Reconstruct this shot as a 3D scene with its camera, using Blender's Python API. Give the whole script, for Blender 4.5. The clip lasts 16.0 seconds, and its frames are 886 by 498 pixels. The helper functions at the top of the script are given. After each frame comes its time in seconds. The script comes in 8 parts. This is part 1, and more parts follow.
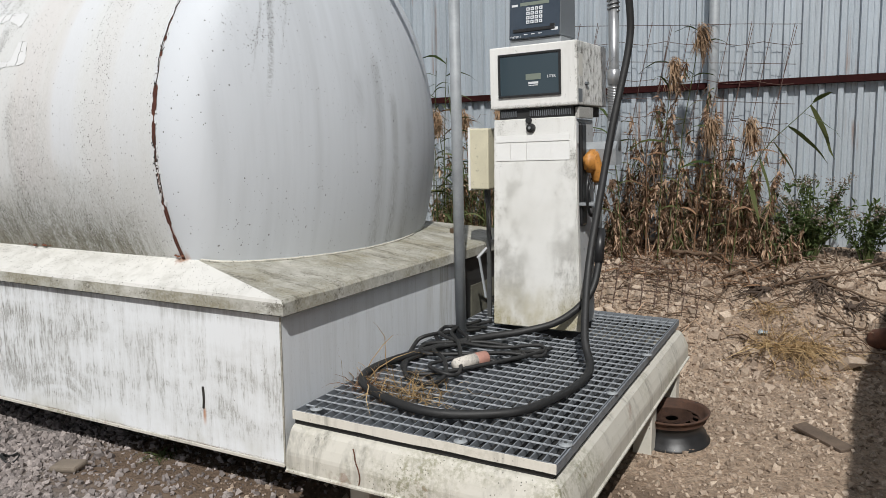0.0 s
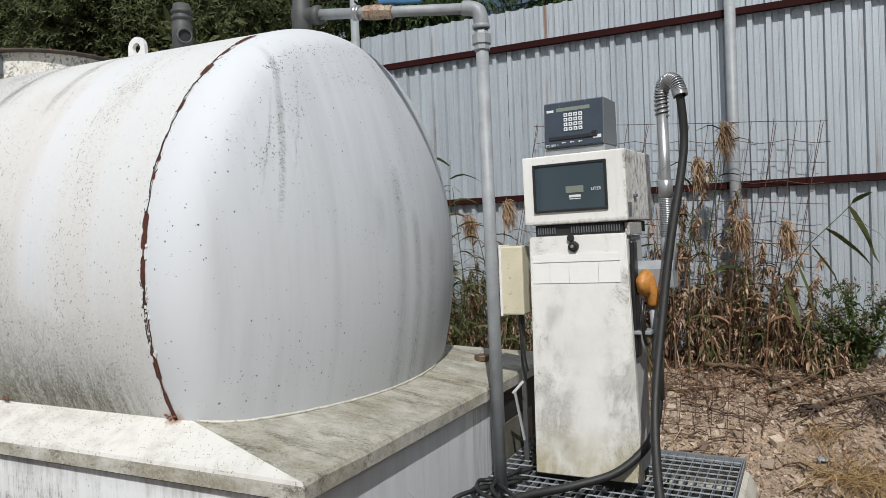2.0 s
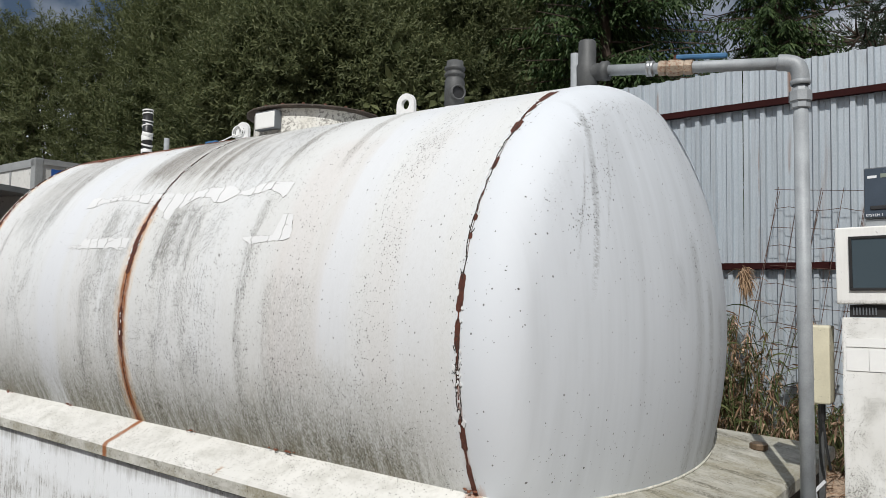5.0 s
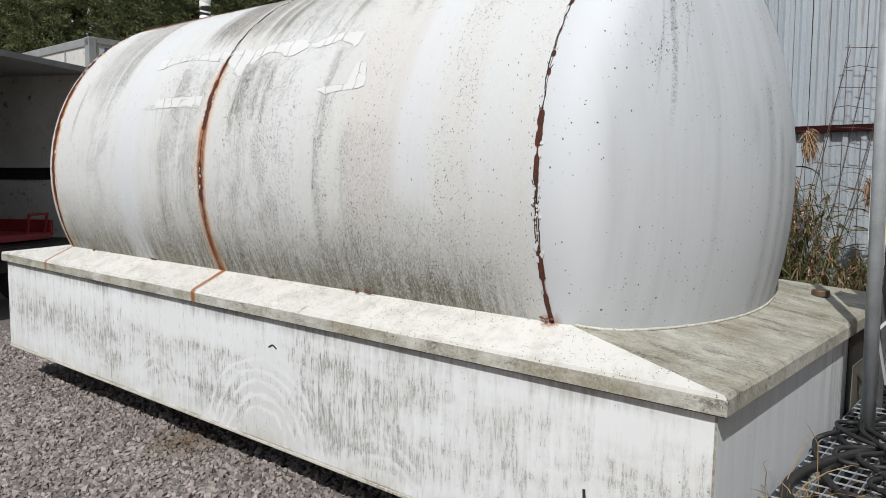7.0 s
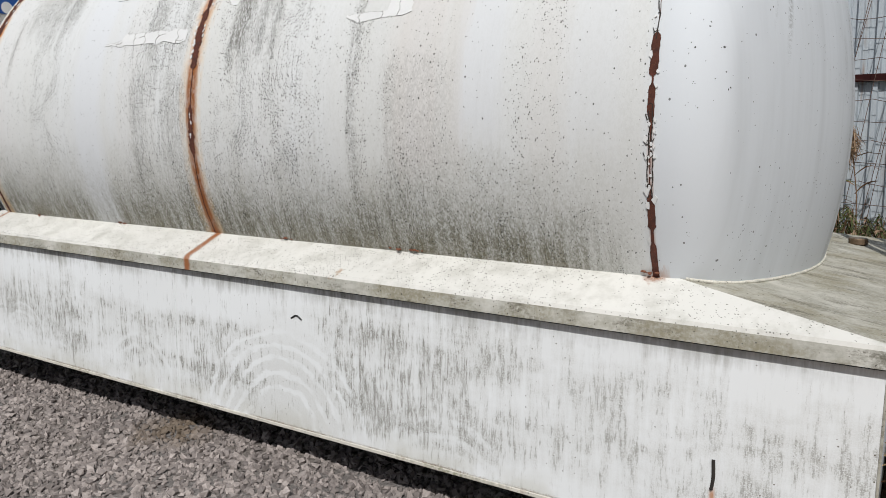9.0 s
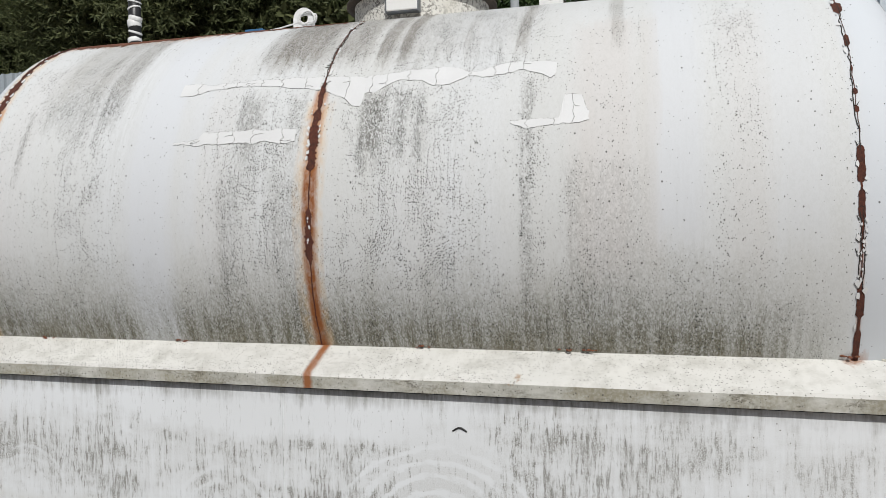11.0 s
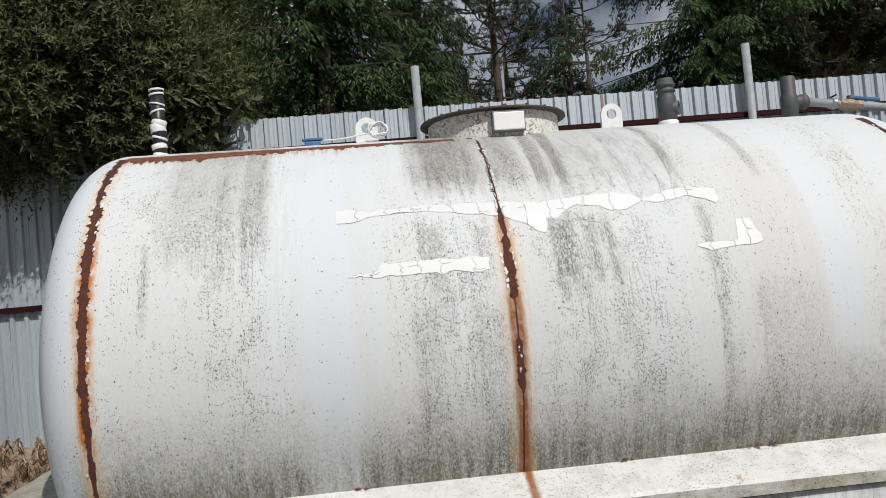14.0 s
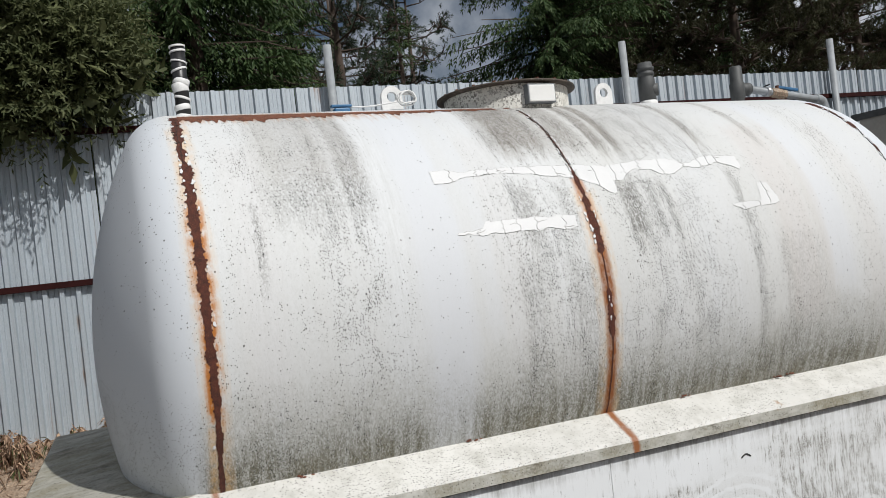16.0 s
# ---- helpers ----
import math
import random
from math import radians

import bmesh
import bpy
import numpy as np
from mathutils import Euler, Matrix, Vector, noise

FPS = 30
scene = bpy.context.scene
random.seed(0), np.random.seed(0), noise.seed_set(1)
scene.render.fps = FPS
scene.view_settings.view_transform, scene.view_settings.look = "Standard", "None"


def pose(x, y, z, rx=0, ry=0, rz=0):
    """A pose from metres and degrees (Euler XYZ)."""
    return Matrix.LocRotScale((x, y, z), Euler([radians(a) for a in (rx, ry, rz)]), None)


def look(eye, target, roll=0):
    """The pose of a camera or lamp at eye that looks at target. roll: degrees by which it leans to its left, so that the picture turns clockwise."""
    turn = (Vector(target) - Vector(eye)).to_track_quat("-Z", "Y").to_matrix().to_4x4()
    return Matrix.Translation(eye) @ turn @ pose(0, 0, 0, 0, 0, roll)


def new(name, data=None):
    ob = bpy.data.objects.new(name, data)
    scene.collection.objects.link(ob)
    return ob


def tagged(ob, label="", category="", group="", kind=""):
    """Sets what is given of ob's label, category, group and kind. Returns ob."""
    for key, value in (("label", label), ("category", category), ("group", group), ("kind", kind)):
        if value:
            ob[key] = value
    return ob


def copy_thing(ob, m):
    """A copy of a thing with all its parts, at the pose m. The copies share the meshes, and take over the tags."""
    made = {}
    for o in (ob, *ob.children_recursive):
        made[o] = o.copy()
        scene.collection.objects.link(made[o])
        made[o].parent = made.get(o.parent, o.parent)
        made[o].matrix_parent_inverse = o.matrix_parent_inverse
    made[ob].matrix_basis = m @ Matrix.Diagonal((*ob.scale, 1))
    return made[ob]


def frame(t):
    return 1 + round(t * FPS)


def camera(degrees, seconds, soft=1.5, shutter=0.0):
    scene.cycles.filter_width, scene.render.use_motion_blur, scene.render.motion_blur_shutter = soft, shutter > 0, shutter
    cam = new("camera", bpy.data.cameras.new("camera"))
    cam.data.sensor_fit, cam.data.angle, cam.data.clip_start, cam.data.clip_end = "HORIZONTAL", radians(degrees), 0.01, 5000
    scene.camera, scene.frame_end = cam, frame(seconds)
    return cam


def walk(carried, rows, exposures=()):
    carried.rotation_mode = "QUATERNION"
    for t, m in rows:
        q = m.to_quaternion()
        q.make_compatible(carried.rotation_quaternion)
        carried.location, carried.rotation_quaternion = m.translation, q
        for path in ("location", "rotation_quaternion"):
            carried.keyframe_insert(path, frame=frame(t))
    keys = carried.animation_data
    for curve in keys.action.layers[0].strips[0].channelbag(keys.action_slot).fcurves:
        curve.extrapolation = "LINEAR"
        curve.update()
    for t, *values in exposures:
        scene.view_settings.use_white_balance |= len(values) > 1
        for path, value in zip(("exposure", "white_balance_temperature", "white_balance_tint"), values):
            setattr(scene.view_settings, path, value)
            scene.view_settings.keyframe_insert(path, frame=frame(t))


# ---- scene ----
cam = camera(60.2, 16.0, 0.75)
METRES, EYE, TILT, LEAN, TURN = 8.0, 1.6, 0.0, 0.0, 29.4
ROWS = [
    (0.0, 0.0, 0.0, 0.0, -0.15, -7.64, 1.15),
    (0.5, 0.0057, 0.0196, 0.0031, -0.71, -6.31, 1.33),
    (1.0, 0.0007, 0.0381, 0.0092, -1.54, -4.74, 1.64),
    (1.5, -0.0174, 0.0585, 0.0171, -2.12, -3.03, 2.03),
    (2.0, -0.0324, 0.0728, 0.0221, -1.95, -1.12, 2.3),
    (2.5, -0.0475, 0.0874, 0.0261, -0.72, 0.8, 2.14),
    (3.0, -0.0629, 0.1049, 0.0329, 1.3, 2.53, 1.57),
    (3.5, -0.0762, 0.1156, 0.0337, 3.5, 3.77, 0.78),
    (4.0, -0.0892, 0.1134, 0.0325, 5.68, 4.31, 0.12),
    (6.5, -0.1282, 0.0786, 0.0154, 12.54, -2.2, -0.45),
    (7.0, -0.1271, 0.0812, 0.0058, 12.3, -5.23, -0.19),
    (7.5, -0.1313, 0.0817, -0.0028, 11.74, -7.92, 0.12),
    (8.0, -0.1494, 0.0905, -0.011, 10.38, -9.48, 0.46),
    (10.5, -0.37, 0.1408, 0.001, -8.71, -2.17, 0.79),
    (11.0, -0.4203, 0.1366, -0.0001, -12.63, -0.82, 1.42),
    (11.5, -0.463, 0.1344, 0.0073, -16.37, 0.52, 2.19),
    (12.0, -0.5082, 0.1504, 0.0223, -20.2, 2.29, 2.62),
    (12.5, -0.5513, 0.1669, 0.0356, -23.8, 3.15, 2.83),
    (13.0, -0.5934, 0.1804, 0.0484, -27.15, 3.03, 3.48),
    (13.5, -0.6267, 0.2045, 0.0511, -30.47, 2.62, 4.33),
    (14.0, -0.6639, 0.2339, 0.054, -33.91, 2.07, 5.25),
    (14.5, -0.7046, 0.2615, 0.0516, -37.47, 1.58, 5.91),
    (15.0, -0.7372, 0.2873, 0.0527, -41.31, 1.08, 6.34),
    (15.5, -0.7695, 0.3176, 0.0526, -45.56, 0.57, 6.45),
    (16.0, -0.8065, 0.3411, 0.051, -50.08, 0.07, 6.56),
]
EXPOSURES = [(0.0, 0.0), (8.0, 0.0), (10.3, -0.2), (11.5, -0.18), (13.0, -0.1), (16.0, -0.1)]
walk(cam, [(t, pose(0, 0, EYE, TILT, LEAN, TURN) @ pose(METRES * x, METRES * y, METRES * z, 90 + pitch, roll, yaw)) for t, x, y, z, yaw, pitch, roll in ROWS], EXPOSURES)

# ---------------------------------------------------------------- light
SUN_AZ, SUN_EL = 26.0, 47.0      # degrees: azimuth from -y towards +x, elevation
world = bpy.data.worlds.new("world")
scene.world = world
world.use_nodes = True
_nt = world.node_tree
_sky = _nt.nodes.new("ShaderNodeTexSky")
_sky.sky_type, _sky.sun_disc = "NISHITA", False
_sky.sun_elevation, _sky.sun_rotation = radians(SUN_EL), radians(180 - SUN_AZ)
_sky.air_density, _sky.dust_density, _sky.ozone_density = 1.0, 1.5, 1.0
_nt.nodes["Background"].inputs["Strength"].default_value = 0.0365
_co = _nt.nodes.new("ShaderNodeTexCoord")
_cl = _nt.nodes.new("ShaderNodeTexNoise")
_cl.inputs["Scale"].default_value, _cl.inputs["Detail"].default_value = 5.0, 7.0
_cr = _nt.nodes.new("ShaderNodeMapRange")
_cr.inputs["From Min"].default_value, _cr.inputs["From Max"].default_value = 0.41, 0.60
_cm = _nt.nodes.new("ShaderNodeMixRGB")
_cm.inputs[2].default_value = (15.0, 15.8, 17.0, 1.0)
_nt.links.new(_co.outputs["Generated"], _cl.inputs["Vector"])
_nt.links.new(_cl.outputs["Fac"], _cr.inputs["Value"])
_nt.links.new(_cr.outputs[0], _cm.inputs[0])
_nt.links.new(_sky.outputs[0], _cm.inputs[1])
_nt.links.new(_cm.outputs[0], _nt.nodes["Background"].inputs["Color"])
_sun = bpy.data.lights.new("sun", "SUN")
_sun.energy, _sun.angle, _sun.color = 3.85, radians(0.53), (0.985, 0.97, 0.94)
_sd = Vector((math.sin(radians(SUN_AZ)) * math.cos(radians(SUN_EL)), -math.cos(radians(SUN_AZ)) * math.cos(radians(SUN_EL)), math.sin(radians(SUN_EL))))
sun = new("sun", _sun)
sun.matrix_world = look(_sd * 60, (0, 0, 0))


# ---------------------------------------------------------------- materials
class Nodes:
    """A small helper to chain shader nodes."""

    def __init__(self, name):
        self.m = bpy.data.materials.new(name)
        self.m.use_nodes = True
        self.t = self.m.node_tree
        self.b = self.t.nodes["Principled BSDF"]

    def n(self, kind, **kw):
        node = self.t.nodes.new("ShaderNode" + kind)
        for k, v in kw.items():
            setattr(node, k, v)
        return node

    def put(self, socket, v):
        if hasattr(v, "node"):
            self.t.links.new(v, socket)
        else:
            socket.default_value = v

    def math(self, op, a, b=0.0, c=0.0, clamp=False):
        x = self.n("Math", operation=op, use_clamp=clamp)
        for i, v in enumerate((a, b, c)):
            self.put(x.inputs[i], v)
        return x.outputs[0]

    def coords(self):
        return self.n("TexCoord").outputs["Object"]

    def pos(self):
        return self.n("NewGeometry").outputs["Position"]

    def scale(self, vec, s):
        x = self.n("Mapping")
        self.put(x.inputs["Vector"], vec)
        x.inputs["Scale"].default_value = s if hasattr(s, "__len__") else (s, s, s)
        return x.outputs[0]

    def noise(self, vec, scale, detail=3.0, rough=0.55, dist=0.0):
        x = self.n("TexNoise")
        self.put(x.inputs["Vector"], vec)
        x.inputs["Scale"].default_value, x.inputs["Detail"].default_value = scale, detail
        x.inputs["Roughness"].default_value, x.inputs["Distortion"].default_value = rough, dist
        return x.outputs["Fac"]

    def voro(self, vec, scale, feature="F1"):
        x = self.n("TexVoronoi", feature=feature)
        self.put(x.inputs["Vector"], vec)
        x.inputs["Scale"].default_value = scale
        return x.outputs["Distance"]

    def cells(self, vec, scale):
        """A random value for each small cell: crumbs of dirt."""
        x = self.n("TexVoronoi", voronoi_dimensions="2D")
        self.put(x.inputs["Vector"], vec)
        x.inputs["Scale"].default_value = scale
        c = self.n("SeparateColor")
        self.put(c.inputs[0], x.outputs["Color"])
        return c.outputs[0]

    def dots(self, vec, scale, share, radius):
        """1 inside round spots; share is the part of the cells that hold one."""
        x = self.n("TexVoronoi", voronoi_dimensions="2D")
        self.put(x.inputs["Vector"], vec)
        x.inputs["Scale"].default_value = scale
        c = self.n("SeparateColor")
        self.put(c.inputs[0], x.outputs["Color"])
        r = self.math("MULTIPLY", self.ramp(self.math("POWER", c.outputs[1], 1.6), 0, 1, 0.3, 1.0), radius)
        return self.math("MULTIPLY", self.math("LESS_THAN", c.outputs[0], share), self.ramp(x.outputs["Distance"], r, self.math("MULTIPLY", r, 0.7)))

    def ramp(self, v, lo, hi, a=0.0, b=1.0):
        x = self.n("MapRange", clamp=True)
        for k, val in zip(("Value", "From Min", "From Max", "To Min", "To Max"), (v, lo, hi, a, b)):
            self.put(x.inputs[k], val)
        return x.outputs[0]

    def mix(self, f, a, b):
        x = self.n("MixRGB")
        self.put(x.inputs[0], f)
        for i, v in ((1, a), (2, b)):
            self.put(x.inputs[i], v if hasattr(v, "node") else (*v, 1.0))
        return x.outputs[0]

    def bump(self, h, strength=0.3, distance=0.01):
        x = self.n("Bump")
        x.inputs["Strength"].default_value, x.inputs["Distance"].default_value = strength, distance
        self.put(x.inputs["Height"], h)
        self.put(self.b.inputs["Normal"], x.outputs[0])

    def done(self, color=None, rough=0.6, metal=0.0, spec=None):
        if color is not None:
            self.put(self.b.inputs["Base Color"], color if hasattr(color, "node") else (*color, 1.0))
        self.put(self.b.inputs["Roughness"], rough)
        self.put(self.b.inputs["Metallic"], metal)
        if spec is not None:
            self.put(self.b.inputs["Specular IOR Level"], spec)
        return self.m


def simple(name, c, rough=0.6, metal=0.0, vary=0.25, scale=6.0, bump=0.15, spots=0.0, spot_col=(0.05, 0.045, 0.035), rnd=0.0):
    """A plain surface with two scales of variation and fine relief."""
    k = Nodes(name)
    v = k.coords()
    big, fine = k.noise(v, scale, 4), k.noise(v, scale * 14, 3, 0.6)
    dark = tuple(x * (1 - vary) for x in c)
    lite = tuple(min(1, x * (1 + vary * 0.5)) for x in c)
    col = k.mix(k.ramp(k.math("ADD", k.math("MULTIPLY", big, 0.65), k.math("MULTIPLY", fine, 0.35)), 0.32, 0.68), dark, lite)
    if rnd:
        r = k.n("ObjectInfo").outputs["Random"]
        col = k.mix(k.ramp(r, 0, 1, 0, rnd), col, tuple(x * 0.45 for x in c))
    if spots:
        s = k.ramp(k.noise(v, scale * 5, 5, 0.7), 0.62 - spots * 0.2, 0.74 - spots * 0.2)
        col = k.mix(k.math("MULTIPLY", s, 0.8), col, spot_col)
    k.bump(fine, bump, 0.004)
    return k.done(col, k.ramp(big, 0.2, 0.8, rough - 0.08, rough + 0.08), metal)


def painted(name, base, grime=0.5, algae=0.3, speck=0.5, rust=0.0):
    """Old white paint on steel with run-off streaks, algae and small black specks."""
    k = Nodes(name)
    v = k.coords()
    st = k.noise(k.scale(v, (9, 9, 0.7)), 1.0, 5, 0.6)
    st2 = k.noise(k.scale(v, (45, 45, 3.0)), 1.0, 4, 0.65)
    big = k.noise(v, 1.3, 3)
    fine = k.noise(v, 60, 4, 0.65)
    col = k.mix(k.ramp(big, 0.3, 0.7), tuple(x * 0.93 for x in base), base)
    g = k.math("MULTIPLY", k.ramp(st, 0.48, 0.72), k.ramp(st2, 0.38, 0.62), clamp=True)
    col = k.mix(k.math("MULTIPLY", g, grime), col, (0.16, 0.155, 0.135))
    a = k.math("MULTIPLY", k.ramp(k.noise(v, 2.6, 4), 0.5, 0.68), k.ramp(fine, 0.42, 0.6))
    col = k.mix(k.math("MULTIPLY", a, algae), col, (0.22, 0.215, 0.13))
    sp = k.math("MULTIPLY", k.ramp(k.voro(v, 55), 0.16, 0.1), k.ramp(k.noise(v, 3.1, 3), 0.5, 0.62))
    col = k.mix(k.math("MULTIPLY", sp, speck), col, (0.05, 0.045, 0.04))
    if rust:
        r = k.math("MULTIPLY", k.ramp(k.noise(v, 5.0, 6, 0.7), 0.62, 0.68), rust)
        col = k.mix(r, col, (0.19, 0.062, 0.025))
    k.bump(k.math("ADD", k.math("MULTIPLY", fine, 0.5), big), 0.12, 0.006)
    return k.done(col, k.ramp(st, 0.3, 0.7, 0.38, 0.6), 0.0)


def end_panel():
    """End panel white, tinted cool for its shade, with brown run-off stains and moss rising from the foot."""
    k = Nodes("end_panel_paint")
    v = k.coords()
    xyz = k.n("SeparateXYZ")
    k.put(xyz.inputs[0], v)
    big, fine = k.noise(v, 1.6, 4), k.noise(v, 90, 4, 0.7)
    runs = k.noise(k.scale(v, (26, 26, 1.6)), 1.0, 5, 0.68)
    thin = k.noise(k.scale(v, (90, 90, 5)), 1.0, 4, 0.65)
    col = k.mix(k.ramp(big, 0.3, 0.7), (0.67, 0.70, 0.735), (0.73, 0.76, 0.795))
    back = k.ramp(k.math("ADD", xyz.outputs["Y"], k.math("MULTIPLY", k.math("SUBTRACT", big, 0.5), 0.8)), -0.1, 0.6)
    g = k.math("MULTIPLY", k.ramp(runs, 0.42, 0.62), k.ramp(thin, 0.35, 0.58, 0.3, 1.0))
    col = k.mix(k.math("MULTIPLY", g, k.ramp(back, 0, 1, 0.14, 0.95)), col, (0.21, 0.19, 0.13))
    foot = k.math("MULTIPLY", k.ramp(k.math("ADD", xyz.outputs["Z"], k.math("MULTIPLY", runs, 0.25)), 0.36, 0.14), k.ramp(fine, 0.32, 0.6, 0.3, 1.0))
    col = k.mix(k.math("MULTIPLY", foot, 0.6), col, (0.27, 0.25, 0.14))
    sp = k.ramp(k.noise(v, 150, 3, 0.7), 0.34, 0.30)
    col = k.mix(k.math("MULTIPLY", sp, 0.6), col, (0.08, 0.075, 0.06))
    k.bump(k.math("ADD", k.math("MULTIPLY", fine, 0.3), big), 0.1, 0.006)
    return k.done(col, k.ramp(runs, 0.3, 0.7, 0.42, 0.6))


def box_paint():
    """White panel paint with speckled drip dirt in patches, wiped arcs and a few knocks."""
    k = Nodes("old_white_box_paint")
    v = k.coords()
    xyz = k.n("SeparateXYZ")
    k.put(xyz.inputs[0], v)
    u, h = xyz.outputs["X"], xyz.outputs["Z"]
    drip = k.noise(k.scale(v, (95, 95, 13)), 1.0, 4, 0.7)
    drip2 = k.noise(k.scale(v, (30, 30, 3.0)), 1.0, 4, 0.65)
    patch = k.noise(k.scale(v, (2.3, 2.3, 4.6)), 1.0, 5, 0.68)
    gran = k.noise(v, 190, 3, 0.7)
    big = k.noise(v, 1.2, 3)
    col = k.mix(k.ramp(big, 0.3, 0.7), (0.725, 0.742, 0.752), (0.775, 0.797, 0.815))
    # where the dirt has settled: mid height, thick at the left and round the middle, thin to the right
    mid = k.math("MULTIPLY", k.ramp(h, -0.05, 0.16), k.ramp(h, 0.66, 0.40))
    right = k.ramp(u, 1.35, 2.1)
    place = k.math("ADD", k.math("MULTIPLY", mid, 0.13), k.math("ADD", k.math("MULTIPLY", k.math("MULTIPLY", k.ramp(u, 0.75, 1.0), k.ramp(u, 1.75, 1.3)), 0.05), k.math("MULTIPLY", right, 0.0)))
    place = k.math("SUBTRACT", place, k.math("MULTIPLY", k.math("MULTIPLY", k.ramp(h, 0.42, 0.52), k.math("MULTIPLY", k.ramp(u, -0.95, -0.7), k.ramp(u, 0.5, 0.3))), 0.16))
    body = k.math("ADD", k.math("ADD", k.math("MULTIPLY", patch, 0.6), k.math("MULTIPLY", drip2, 0.4)), place)
    film = k.math("MULTIPLY", k.ramp(body, 0.52, 0.70), k.ramp(gran, 0.34, 0.6, 0.35, 1.0))
    edge = k.math("ADD", body, k.math("MULTIPLY", k.math("SUBTRACT", drip, 0.5), 0.55))
    core = k.math("MULTIPLY", k.ramp(edge, 0.64, 0.73), k.ramp(k.math("ADD", k.math("MULTIPLY", gran, 0.55), k.math("MULTIPLY", drip, 0.45)), 0.44, 0.56))
    thin = k.math("MULTIPLY", k.math("MULTIPLY", k.ramp(drip, 0.55, 0.66), k.ramp(drip2, 0.42, 0.6)), k.ramp(gran, 0.38, 0.56))
    # eave: drip dirt along the top edge, deepened for the fascia's shadow strip
    eave = k.math("MULTIPLY", k.ramp(k.math("ADD", h, k.math("MULTIPLY", k.math("SUBTRACT", drip2, 0.5), 0.16)), 0.575, 0.655), k.ramp(k.math("ADD", patch, k.math("MULTIPLY", drip, 0.5)), 0.58, 0.82))
    dirt = k.math("MULTIPLY", k.ramp(u, 1.0, 1.9, 1.0, 0.68), k.math("MAXIMUM", k.math("MAXIMUM", core, k.math("MULTIPLY", thin, 0.85)), k.math("MULTIPLY", eave, 0.95)))
    # arcs wiped clean by hand
    wiped = None
    for uc, hc, r0, r1, turns, s in ((0.56, -0.02, 0.13, 0.56, 92.0, 1.0), (-0.42, 0.06, 0.10, 0.34, 105.0, 0.7), (-1.5, 0.12, 0.08, 0.3, 110.0, 0.6), (1.42, -0.10, 0.16, 0.42, 95.0, 0.6), (2.55, 0.05, 0.2, 0.5, 90.0, 0.35)):
        du, dh = k.math("SUBTRACT", u, uc), k.math("SUBTRACT", h, hc)
        r = k.math("SQRT", k.math("ADD", k.math("MULTIPLY", du, du), k.math("MULTIPLY", k.math("MULTIPLY", dh, dh), 1.2)))
        ring = k.math("SINE", k.math("MULTIPLY", k.math("ADD", r, k.math("MULTIPLY", patch, 0.16)), turns))
        span = k.math("MULTIPLY", k.ramp(r, r0, r0 + 0.04), k.ramp(r, r1, r1 - 0.08))
        x = k.math("MULTIPLY", k.math("MULTIPLY", k.ramp(ring, 0.05, 0.75), span), k.math("MULTIPLY", k.ramp(k.noise(v, 5.5, 4, 0.65), 0.36, 0.52), s))
        wiped = x if wiped is None else k.math("MAXIMUM", wiped, x)
    keep = k.math("SUBTRACT", 1.0, k.math("MULTIPLY", wiped, 0.88))
    haze = k.math("MULTIPLY", k.ramp(k.math("SQRT", k.math("ADD", k.math("POWER", k.math("SUBTRACT", u, 0.6), 2.0), k.math("MULTIPLY", k.math("MULTIPLY", h, h), 1.2))), 0.62, 0.3), k.ramp(gran, 0.34, 0.6, 0.4, 1.0))
    film = k.math("MAXIMUM", film, k.math("MULTIPLY", haze, 0.8))
    col = k.mix(k.math("MULTIPLY", k.math("MULTIPLY", film, keep), 0.5), col, (0.41, 0.403, 0.372))
    col = k.mix(k.math("MULTIPLY", k.math("MULTIPLY", dirt, keep), 0.8), col, (0.14, 0.132, 0.108))
    al = k.math("MULTIPLY", k.ramp(h, 0.12, 0.0), k.ramp(k.noise(v, 5, 4), 0.40, 0.6))
    col = k.mix(k.math("MULTIPLY", al, 0.4), col, (0.36, 0.34, 0.24))
    lipline = k.math("MULTIPLY", k.ramp(k.math("ADD", h, k.math("MULTIPLY", k.math("SUBTRACT", gran, 0.5), 0.04)), 0.02, 0.008), k.ramp(patch, 0.4, 0.55))
    col = k.mix(lipline, col, (0.16, 0.10, 0.06))
    sp = k.math("MULTIPLY", k.ramp(k.voro(v, 34), 0.1, 0.06), k.ramp(k.noise(v, 4, 2), 0.52, 0.62))
    col = k.mix(sp, col, (0.09, 0.07, 0.055))
    run = k.math("MULTIPLY", k.ramp(k.math("ABSOLUTE", k.math("SUBTRACT", u, 2.419)), 0.012, 0.003), k.math("MULTIPLY", k.ramp(h, 0.10, 0.15), k.ramp(h, 0.20, 0.17)))
    col = k.mix(k.math("MULTIPLY", run, 0.8), col, (0.42, 0.16, 0.04))
    k.bump(k.math("ADD", k.math("MULTIPLY", gran, 0.3), big), 0.1, 0.006)
    return k.done(col, k.ramp(drip2, 0.3, 0.7, 0.42, 0.6))


